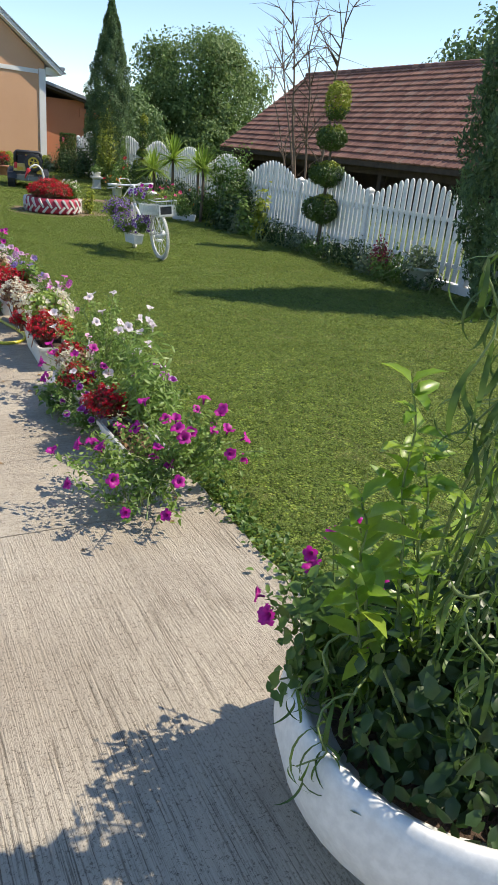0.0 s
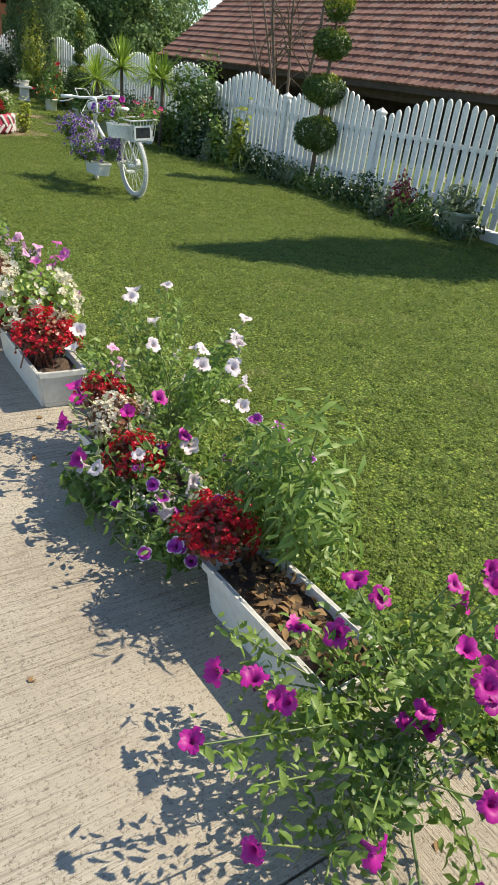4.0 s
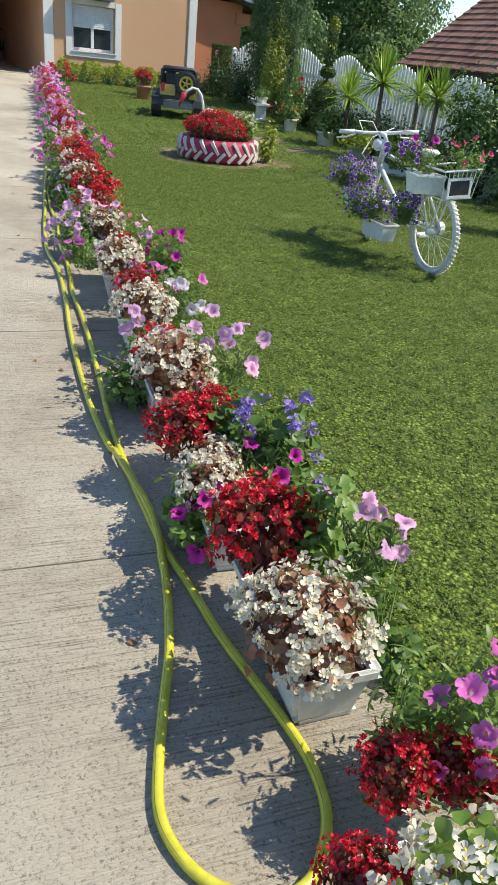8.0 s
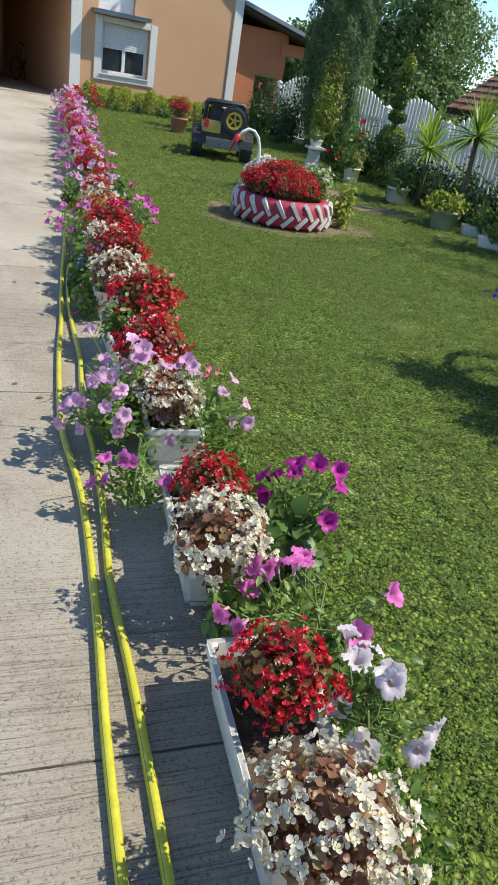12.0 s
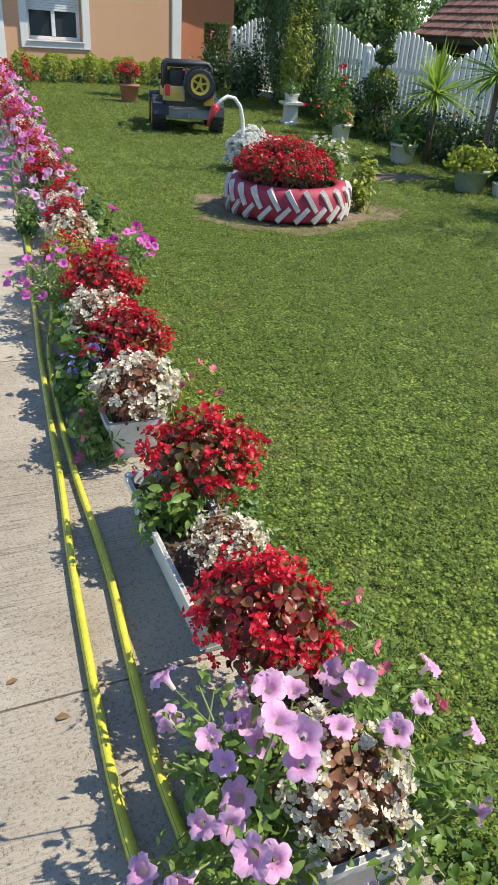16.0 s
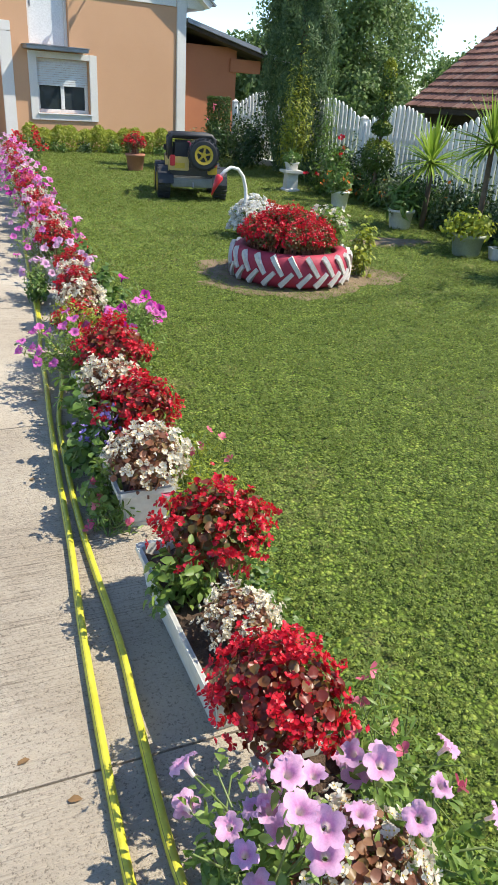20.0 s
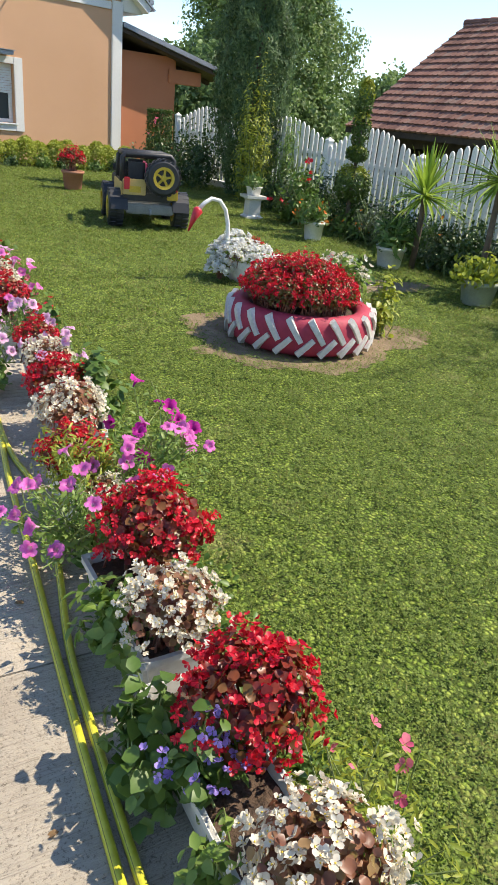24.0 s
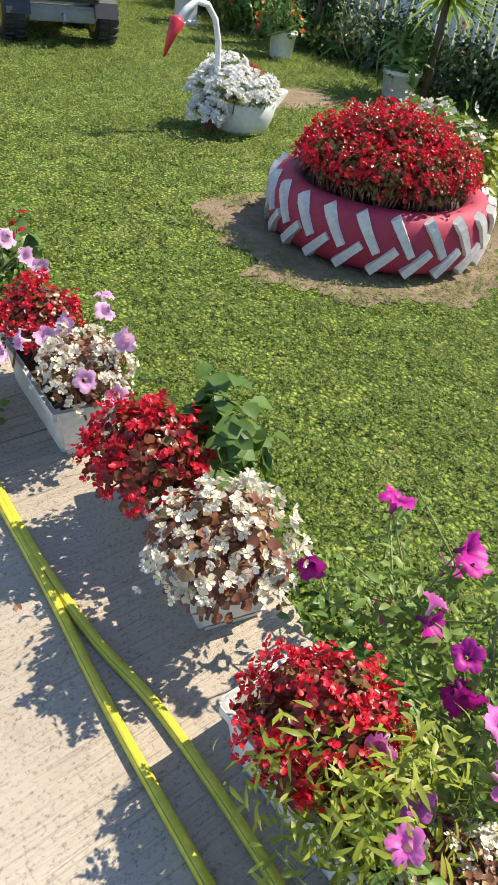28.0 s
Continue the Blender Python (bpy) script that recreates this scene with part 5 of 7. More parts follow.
def shrub(name, label, x, y, z, r, h, seed, n, leaf, leafm, tpl=None, category="shrub", tips=None):
    return leafy_plant(name, label, x, y, z, seed, (r, r, h), n, tpl or LEAF, leaf, leafm, tips, category, "", 0.3, 0.008, 24)


shrub("laurel_shrub", "large bushy green shrub against the picket fence", 5.45, 13.15, 0.0, 0.58, 1.42, 61, 5200, 0.065, M_LEAF_MID)
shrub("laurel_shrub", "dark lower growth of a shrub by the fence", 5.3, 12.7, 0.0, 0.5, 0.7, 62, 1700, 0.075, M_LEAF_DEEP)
shrub("bamboo_shrub", "tall yellow-green feathery shrub in front of the thuja", 5.15, 20.9, 0.2, 0.36, 1.75, 63, 1900, 0.09, M_LEAF_YELLOW, NARROW)
shrub("bamboo_shrub", "yellow-green feathery shrub by the fence", 5.45, 20.2, 0.2, 0.25, 1.3, 64, 900, 0.09, M_LEAF_LIGHT, NARROW)
shrub("rose_bush", "green rose bush with red blooms by the fence", 5.0, 18.95, 0.15, 0.42, 0.72, 65, 1300, 0.07, M_LEAF_MID, None, "shrub", ("bloom", FLOWER, 9, 0.06, M_PET_RED))
shrub("border_shrub", "dark green shrub between thuja and house", 5.0, 22.6, 0.25, 0.55, 0.95, 66, 1800, 0.07, M_LEAF_DEEP)
shrub("border_shrub", "dark leafy shrub with few roses beside the fence", 4.75, 23.7, 0.28, 0.5, 0.8, 67, 1500, 0.07, M_LEAF_DEEP, None, "shrub", ("bloom", FLOWER, 7, 0.05, M_PET_PINK))
shrub("lavender", "silver-grey leafy shrub at the corner of the house", 4.3, 24.1, 0.28, 0.3, 0.45, 68, 800, 0.06, M_LEAF_GREY)
shrub("begonia_shrub", "red-flowering shrub in a bed at the drive's end", 0.65, 22.9, 0.25, 0.32, 0.42, 69, 700, 0.05, M_LEAF_MID, None, "flower", ("bloom", FLOWER, 170, 0.035, M_PET_RED))
shrub("border_shrub", "grey-green shrub under the yuccas", 5.45, 16.2, 0.08, 0.4, 0.62, 70, 1200, 0.05, M_LEAF_GREY)
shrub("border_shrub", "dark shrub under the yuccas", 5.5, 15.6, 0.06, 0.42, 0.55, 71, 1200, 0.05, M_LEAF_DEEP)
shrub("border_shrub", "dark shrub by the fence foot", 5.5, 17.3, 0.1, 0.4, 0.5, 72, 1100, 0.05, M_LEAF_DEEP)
shrub("border_shrub", "low green plants below the ball topiary", 5.3, 18.0, 0.12, 0.4, 0.35, 73, 900, 0.05, M_LEAF_MID, None, "shrub", ("bloom", FLOWER, 14, 0.03, M_PET_ORANGE))
shrub("border_shrub", "leafy plants beside the white pots", 5.45, 14.3, 0.04, 0.42, 0.5, 74, 1100, 0.055, M_LEAF_MID)
shrub("celosia", "dark crimson feathery plant in front of the fence", 5.25, 7.75, 0.05, 0.17, 0.42, 75, 500, 0.05, leafy("crimson_leaf", (0.16, 0.012, 0.03), (0.30, 0.03, 0.06), 0.5, 0.35))
shrub("sunflower", "upright yellow-green plant by the fence", 5.25, 11.4, 0.02, 0.16, 0.8, 76, 320, 0.09, M_LEAF_YELLOW, BROAD)
shrub("sunflower", "upright yellow-green plant by the fence", 5.2, 12.0, 0.02, 0.15, 0.62, 77, 260, 0.085, M_LEAF_LIGHT, BROAD)
rngb = np.random.default_rng(80)
for k, y in enumerate(np.arange(6.9, 13.0, 0.52)):
    m = (M_LEAF_DEEP, M_LEAF_MID, M_LEAF_GREY, M_LEAF_DEEP)[k % 4]
    tip = ("bloom", FLOWER, 8, 0.03, M_PET_WHITE) if k % 3 == 0 else None
    shrub("border_plant", ("low dark green border plant at the fence foot", "low leafy border plant at the fence foot", "low grey-green border plant at the fence foot", "low bushy border plant at the fence foot")[k % 4], 5.28 + rngb.uniform(-0.1, 0.12), y, 0.0, 0.32, rngb.uniform(0.25, 0.48), 81 + k, 650, 0.05, m, None, "plant", tip)


for k, y in enumerate(np.arange(14.2, 21.4, 0.42)):
    m = (M_LEAF_DEEP, M_LEAF_MID, M_LEAF_DEEP, M_LEAF_GREY, M_LEAF_DEEP)[k % 5]
    tip = ("bloom", FLOWER, 6, 0.03, M_PET_ORANGE if k % 2 else M_PET_PINK) if k % 4 == 1 else None
    shrub("border_plant", ("dark green leafy border plant before the fence", "green leafy border plant before the fence", "dark bushy border plant before the fence", "grey-green border plant before the fence", "deep green border plant before the fence")[k % 5], 5.42 + rngb.uniform(-0.14, 0.1), y, rise(y), 0.36, rngb.uniform(0.35, 0.7), 140 + k, 900, 0.05, m, None, "plant", tip)


def hedge():
    """A clipped low golden hedge along the house front."""
    rng = np.random.default_rng(95)
    n = 12000
    x = rng.uniform(0.75, 4.3, n)
    t = rng.uniform(0, np.pi, n)
    lump = 1 + 0.12 * np.sin(x * 9) + 0.08 * np.sin(x * 23)
    P = np.stack([x, 24.45 + 0.28 * np.cos(t) * lump, 0.30 + 0.42 * np.sin(t) ** 0.6 * lump], 1)
    N = np.stack([rng.normal(size=n) * 0.4, np.cos(t), np.sin(t)], 1) + rng.normal(size=(n, 3)) * 0.5
    ob = part("hedge", scatter("hedge", LEAF, P * np.array([1, 1, 1]), N, rng.uniform(0.035, 0.06, n), rng, M_LEAF_YELLOW))
    tagged(ob, "low clipped golden-green hedge along the house front", "hedge", "", "stuff")


hedge()
for k in range(7):
    shrub("hedge_plant", "green bushy plant in front of the golden hedge", 0.95 + 0.5 * k + rngb.uniform(-0.1, 0.1), 24.1, 0.29, 0.18, rngb.uniform(0.15, 0.26), 110 + k, 330, 0.05, M_LEAF_MID if k % 2 else M_LEAF_DEEP, None, "plant")

# ---- painted tractor tyre as a flower bed ----
M_TYRE_RED = plain("red_painted_rubber", (0.33, 0.022, 0.05), (0.45, 0.04, 0.08), 5, 0.68, 0, 0.25, 35)
M_LUG = plain("white_painted_rubber", (0.56, 0.53, 0.49), (0.72, 0.69, 0.65), 12, 0.6, 0, 0.4, 50)
M_DIRT = plain("bare_earth", (0.17, 0.125, 0.08), (0.30, 0.225, 0.145), 9, 0.95, 0, 0.8, 60, 0.2, 0.012)
TX, TY = 2.10, 14.28
TG = rise(TY)


def blob_patch(x, y, rx, ry, z, seed, n=120):
    rng = random.Random(seed)
    ph = [rng.uniform(0, 6.28) for _ in range(4)]
    V = [(x, y, rise(y) + z)]
    for k in range(n):
        a = 2 * math.pi * k / n
        r = 1 + 0.12 * math.sin(3 * a + ph[0]) + 0.08 * math.sin(5 * a + ph[1]) + 0.05 * math.sin(11 * a + ph[2]) + rng.uniform(-0.05, 0.05)
        V.append((x + rx * r * math.cos(a), y + ry * r * math.sin(a), rise(y + ry * r * math.sin(a)) + 0.003))
    return mesh_of("bare_earth", V, [(0, 1 + k, 1 + (k + 1) % n) for k in range(n)], M_DIRT)


tagged(part("earth_patch", blob_patch(TX + 0.06, TY + 0.0, 1.0, 0.66, 0.014, 3)), "bare trodden earth round the painted tyre", "earth", "", "structure")
tagged(part("earth_patch", blob_patch(4.0, 15.6, 0.5, 0.25, 0.014, 4)), "bare earth patch in the lawn", "earth", "", "structure")
tagged(part("earth_patch", blob_patch(3.5, 16.6, 0.55, 0.3, 0.014, 6)), "bare earth patch in the lawn", "earth", "", "structure")

tyre = thing("tyre_planter", pose(TX - 0.02, TY, TG) @ Matrix.Diagonal((0.96, 0.96, 1, 1)), "tractor tyre painted red with white lugs, planted as a flower bed", "planter")
prof = [(0.30, 0.03), (0.40, 0.005), (0.50, 0.005), (0.555, 0.035), (0.572, 0.09), (0.576, 0.15), (0.570, 0.21), (0.55, 0.26), (0.51, 0.285), (0.46, 0.285), (0.42, 0.262), (0.41, 0.21)]
part("carcass", mesh_of("carcass", *lathe(prof, 48), M_TYRE_RED, True), None, tyre, "red painted rubber carcass")


def lug_mesh(upper):
    """A bar that wraps slantwise round the tread."""
    rings = []
    for f in np.linspace(0, 1, 6):
        if upper:
            a, z = -0.02 + 0.19 * f, 0.275 - 0.155 * f
        else:
            a, z = -0.02 + 0.19 * f, 0.03 + 0.115 * f
        w = 0.024 - 0.004 * f
        r = 0.562 + 0.012 * math.sin(math.pi * min(1, (z / 0.29))) 
        rr = r if (upper and f > 0) or (not upper) else 0.552
        da, dz = (0.19 * 0.57, -0.155) if upper else (0.19 * 0.57, 0.115)
        l = math.hypot(da, dz)
        na, nz = -dz / l * w / 0.57, da / l * w
        h = 0.019
        rings.append([((rr + q) * math.cos(a + s * na), (rr + q) * math.sin(a + s * na), z + s * nz) for q, s in ((-0.02, -1.15), (h, -0.85), (h, 0.85), (-0.02, 1.15))])
    V = [p for r in rings for p in r]
    F = [(i * 4 + k, i * 4 + (k + 1) % 4, (i + 1) * 4 + (k + 1) % 4, (i + 1) * 4 + k) for i in range(5) for k in range(4)] + [(0, 1, 2, 3), (23, 22, 21, 20)]
    me = mesh_of("lug", V, F, M_LUG)
    return me


LUG_U, LUG_L = lug_mesh(True), lug_mesh(False)
for k in range(22):
    part("lug", LUG_U, None, tyre, "", pose(0, 0, 0, 0, 0, k * 360 / 22))
    part("lug", LUG_L, None, tyre, "", pose(0, 0, 0, 0, 0, k * 360 / 22 + 9))
V, F = lathe([(0.0, 0.25), (0.2, 0.245), (0.42, 0.23)], 24)
part("soil", mesh_of("soil", V, F, M_SOIL), None, tyre)
for k in range(19):
    a = 2 * math.pi * k / 13 if k < 13 else 2 * math.pi * k / 6
    r = 0.35 if k < 13 else 0.16
    begonia("red_green", TX + r * 0.84 * math.cos(a) - 0.08, TY + r * math.sin(a) * 0.88 - 0.04, TG + 0.235 + (0.0 if k < 13 else 0.09), 0.14, k + 3, "in the painted tyre", 1.12)
begonia("white_green", TX + 0.14, TY + 0.34, TG + 0.27, 0.12, 2, "in the painted tyre", 1.15)
begonia("white_green", TX + 0.36, TY + 0.22, TG + 0.32, 0.13, 1, "in the painted tyre", 1.1)
leafy_plant("vinca", "white-flowering green vinca in the painted tyre", TX + 0.36, TY + 0.0, TG + 0.23, 201, (0.20, 0.26, 0.34), 620, LEAF, 0.06, M_LEAF_LIGHT, ("bloom", FLOWER, 90, 0.026, M_PET_WHITE), "flower")
leafy_plant("balsam", "yellow-green upright balsam beside the painted tyre", TX + 0.68, TY - 0.08, TG, 202, (0.13, 0.13, 0.50), 280, LEAF, 0.06, M_LEAF_YELLOW, None, "plant")

# ---- swan planter ----
SX, SY = 2.52, 15.95
SG = rise(SY)
M_RED = plain("red_paint", (0.50, 0.02, 0.03), (0.60, 0.03, 0.045), 8, 0.4)
swan = thing("swan_planter", pose(SX, SY, SG, 0, 0, 180), "white swan-shaped garden planter with a red beak", "planter")
V, F = lathe([(0.0, 0.0), (0.15, 0.0), (0.175, 0.03), (0.205, 0.11), (0.215, 0.19), (0.205, 0.205), (0.19, 0.18), (0.0, 0.165)], 28)
part("body", mesh_of("body", [(x * 1.12, y * 0.9, z) for x, y, z in V], F, M_WHITE, True), None, swan)
bm = bmesh.new()
wide = [(-0.17, -0.12, 0.13), (-0.17, 0.12, 0.13), (-0.17, 0.13, 0.24), (-0.17, -0.13, 0.24)]
tip = [(-0.36, -0.03, 0.215), (-0.36, 0.03, 0.215), (-0.37, 0.035, 0.245), (-0.37, -0.035, 0.245)]
a, c = [bm.verts.new(p) for p in wide], [bm.verts.new(p) for p in tip]
bm.faces.new(a)
bm.faces.new(c[::-1])
for q in range(4):
    bm.faces.new((a[q], c[q], c[(q + 1) % 4], a[(q + 1) % 4]))
bmesh.ops.recalc_face_normals(bm, faces=bm.faces)
bmesh.ops.bevel(bm, geom=list(bm.edges), offset=0.008, segments=2, affect="EDGES")
part("tail", bm, M_WHITE, swan)
neck = [(0.21, 0, 0.12), (0.235, 0, 0.34), (0.25, 0, 0.53), (0.285, 0, 0.65), (0.35, 0, 0.725), (0.43, 0, 0.74), (0.50, 0, 0.70), (0.56, 0, 0.635)]
part("neck", mesh_of("neck", *tube(neck, [0.026, 0.022, 0.02, 0.019, 0.019, 0.019, 0.019, 0.02], 10), M_WHITE, True), None, swan)
part("beak", mesh_of("beak", *tube([(0.548, 0, 0.652), (0.558, 0, 0.638), (0.60, 0, 0.56), (0.645, 0, 0.45)], [0.028, 0.046, 0.027, 0.006], 12), M_RED, True), None, swan, "red painted beak")
for dx, dy, dz, r, sd in ((-0.31, -0.03, 0.03, 0.13, 1), (-0.20, -0.08, 0.14, 0.14, 0), (-0.03, -0.13, 0.12, 0.13, 2), (-0.12, 0.06, 0.20, 0.15, 2), (0.10, -0.05, 0.16, 0.12, 1), (-0.24, 0.08, 0.14, 0.13, 0)):
    begonia("white_full", SX + dx, SY + dy, SG + dz, r, sd, "in the swan planter", 0.9)
begonia("red_green", SX + 0.09, SY + 0.11, SG + 0.19, 0.12, 1, "in the swan planter", 0.9)

# ---- ride-on toy jeep ----
M_BLACK = plain("black_plastic", (0.018, 0.018, 0.02), (0.035, 0.035, 0.04), 8, 0.5, 0, 0.2, 80)
M_YEL = plain("yellow_plastic", (0.55, 0.38, 0.03), (0.66, 0.46, 0.05), 6, 0.4)
M_SAND = plain("sand_plastic", (0.54, 0.38, 0.12), (0.62, 0.45, 0.17), 5, 0.45)
M_GREYP = plain("grey_plastic", (0.20, 0.20, 0.19), (0.28, 0.28, 0.27), 5, 0.5)
M_PINKP = plain("pink_plastic", (0.50, 0.10, 0.18), (0.58, 0.14, 0.24), 5, 0.45)
JX, JY = 2.46, 18.52
jeep = thing("toy_jeep", pose(JX, JY, rise(JY), 0, 0, -12), "black and yellow ride-on toy jeep parked on the lawn", "toy car")


def jeep_wheel(parent, m, R=0.20, W=0.15):
    V, F = lathe([(R * 0.55, -W / 2), (R * 0.85, -W / 2), (R * 0.96, -W * 0.42), (R, -W * 0.25), (R, W * 0.25), (R * 0.96, W * 0.42), (R * 0.85, W / 2), (R * 0.55, W / 2)], 28)
    w = part("wheel", mesh_of("tyre", V, F, M_BLACK, False), None, parent, "", m)
    b = [(R * 0.985, -0.022), (R * 1.045, -0.018), (R * 1.045, 0.018), (R * 0.985, 0.022)]
    for s in (-1, 1):
        block = mesh_of("tread_block", [(r, q, zz) for zz in (s * W * 0.06, s * W * 0.46) for r, q in b], [(0, 1, 2, 3), (7, 6, 5, 4), (0, 4, 5, 1), (1, 5, 6, 2), (2, 6, 7, 3)], M_BLACK)
        for k in range(20):
            part("tread_block", block, None, w, "", pose(0, 0, 0, 0, 0, k * 18 + s * 4.6))
    for sgn in (-1, 1):
        V, F = lathe([(R * 0.62, sgn * W * 0.38), (R * 0.62, sgn * W * 0.52), (R * 0.46, sgn * W * 0.50), (R * 0.44, sgn * W * 0.30)], 20)
        part("rim", mesh_of("rim", V, F, M_YEL, False), None, w, "yellow rim")
        V, F = lathe([(R * 0.5, sgn * W * 0.24), (0.0, sgn * W * 0.24)], 20)
        part("wheel_disc", mesh_of("wheel_disc", V, F, M_BLACK), None, w)
        V, F = lathe([(0.036, sgn * W * 0.22), (0.034, sgn * W * 0.48), (0.0, sgn * W * 0.50)], 12)
        part("hub_cap", mesh_of("hub_cap", V, F, M_YEL), None, w, "yellow hub cap")
        for k in range(5):
            part("spoke", boxed(0.02, R * 0.48, -0.013, 0.013, min(sgn * W * 0.26, sgn * W * 0.44), max(sgn * W * 0.26, sgn * W * 0.44)), M_YEL, w, "yellow spoke", pose(0, 0, 0, 0, 0, k * 72 + 10))
    return w


for x in (-0.40, 0.40):
    for y in (0.0, 0.74):
        jeep_wheel(jeep, pose(x, y, 0.225, 0, 90, 0), 0.215, 0.18)
jeep_wheel(jeep, pose(0.13, -0.28, 0.62, 90, 0, 0), 0.205, 0.14)
part("chassis", boxed(-0.28, 0.28, -0.12, 0.95, 0.20, 0.32, 0.02), M_GREYP, jeep)
part("rear_bumper", boxed(-0.30, 0.30, -0.20, -0.10, 0.18, 0.30, 0.02), M_GREYP, jeep)
part("tow_hook", mesh_of("tow_hook", *tube([(0.0, -0.2, 0.24), (0, -0.24, 0.24), (0, -0.25, 0.20), (0, -0.22, 0.18)], 0.012, 6), M_GREYM), None, jeep)
bm = bmesh.new()
for x0, x1, y0, y1, z0, z1 in ((-0.33, 0.33, -0.17, -0.13, 0.34, 0.56), (-0.33, -0.29, -0.129, 0.62, 0.34, 0.54), (0.29, 0.33, -0.129, 0.62, 0.34, 0.54), (-0.33, 0.33, 0.621, 1.02, 0.34, 0.54)):
    box(bm, x0, x1, y0, y1, z0, z1, 0.012)
part("body", bm, M_BLACK, jeep, "black plastic body tub")
part("body_panel", boxed(-0.335, -0.06, -0.215, -0.191, 0.40, 0.58, 0.008), M_SAND, jeep, "sand-yellow body panel")
part("corner_panel", boxed(0.20, 0.335, -0.215, -0.191, 0.36, 0.57, 0.008), M_YEL, jeep, "yellow corner panel")
part("side_panel", boxed(-0.345, -0.331, -0.16, 0.6, 0.38, 0.53, 0.006), M_SAND, jeep, "sand-yellow side panel")
part("hood", boxed(-0.30, 0.30, 0.64, 1.03, 0.54, 0.57, 0.01), M_BLACK, jeep)
for x in (-0.40, 0.40):
    for y in (0.0, 0.74):
        V, F = [], []
        for i, a in enumerate(np.linspace(0.1, np.pi - 0.1, 7)):
            for w in (-0.10, 0.10):
                for r in (0.225, 0.245):
                    V.append((x * 0.93 + w, y + r * math.cos(a), 0.205 + r * math.sin(a)))
        for i in range(6):
            o = i * 4
            F += [(o, o + 1, o + 5, o + 4), (o + 1, o + 3, o + 7, o + 5), (o + 3, o + 2, o + 6, o + 7), (o + 2, o, o + 4, o + 6)]
        part("fender", mesh_of("fender", V, F, M_BLACK), None, jeep)
part("rear_panel", boxed(-0.32, 0.32, -0.19, -0.171, 0.33, 0.43, 0.006), M_BLACK, jeep)
part("toy_bucket", boxed(-0.12, 0.0, 0.1, 0.2, 0.62, 0.76, 0.02), M_PINKP, jeep, "pink plastic box on the seat")
part("sticker", boxed(-0.26, -0.12, -0.219, -0.216, 0.43, 0.50), M_YEL, jeep, "yellow and black graphic panel")
for x in (-0.29, 0.29):
    part("tail_lamp", boxed(x - 0.035, x + 0.035, -0.235, -0.216, 0.46, 0.60, 0.008), M_RED, jeep, "red tail lamp")
part("roll_bar", mesh_of("roll_bar", *tube([(-0.31, 0.05, 0.5), (-0.31, 0.05, 0.80), (-0.27, 0.05, 0.84), (0.27, 0.05, 0.84), (0.31, 0.05, 0.80), (0.31, 0.05, 0.5)], 0.034, 10), M_BLACK, True), None, jeep)
part("roll_bar", mesh_of("roll_bar", *tube([(-0.30, 0.60, 0.5), (-0.30, 0.55, 0.80), (-0.26, 0.55, 0.84), (0.26, 0.55, 0.84), (0.30, 0.55, 0.80), (0.30, 0.60, 0.5)], 0.03, 10), M_BLACK, True), None, jeep)
for x in (-0.28, 0.28):
    part("cage_rail", mesh_of("cage_rail", *tube([(x, 0.05, 0.835), (x, 0.55, 0.835)], 0.028, 10), M_BLACK, True), None, jeep)
for y in (0.2, 0.36):
    part("cage_bar", mesh_of("cage_bar", *tube([(-0.28, y, 0.845), (0.28, y, 0.845)], 0.022, 8), M_BLACK, True), None, jeep)
part("windscreen_frame", mesh_of("windscreen_frame", *tube([(-0.29, 0.66, 0.55), (-0.27, 0.60, 0.78), (0.27, 0.60, 0.78), (0.29, 0.66, 0.55)], 0.018, 8), M_BLACK, True), None, jeep)
for x in (-0.335, 0.335):
    part("side_mirror", boxed(x - 0.03, x + 0.03, 0.60, 0.63, 0.60, 0.68, 0.008), M_BLACK, jeep)
for x in (-0.15, 0.15):
    seat = part("seat", boxed(x - 0.12, x + 0.12, 0.12, 0.36, 0.36, 0.48, 0.03), M_BLACK, jeep)
    part("backrest", boxed(x - 0.12, x + 0.12, 0.06, 0.12, 0.46, 0.78, 0.03), M_BLACK, seat)
part("steering_wheel", mesh_of("steering_wheel", *tube([(-0.15 + 0.09 * math.cos(a), 0.5, 0.62 + 0.09 * math.sin(a)) for a in (2 * math.pi * k / 16 for k in range(16))], 0.012, 6, True), M_BLACK, True), None, jeep)

# ---- white bicycle with planters ----
BXX, BYY = 2.33, 8.96
bike = thing("garden_bicycle", pose(BXX + 0.02, BYY, 0.0, 0, -6, 1), "white painted bicycle carrying flower planters on the lawn", "bicycle")


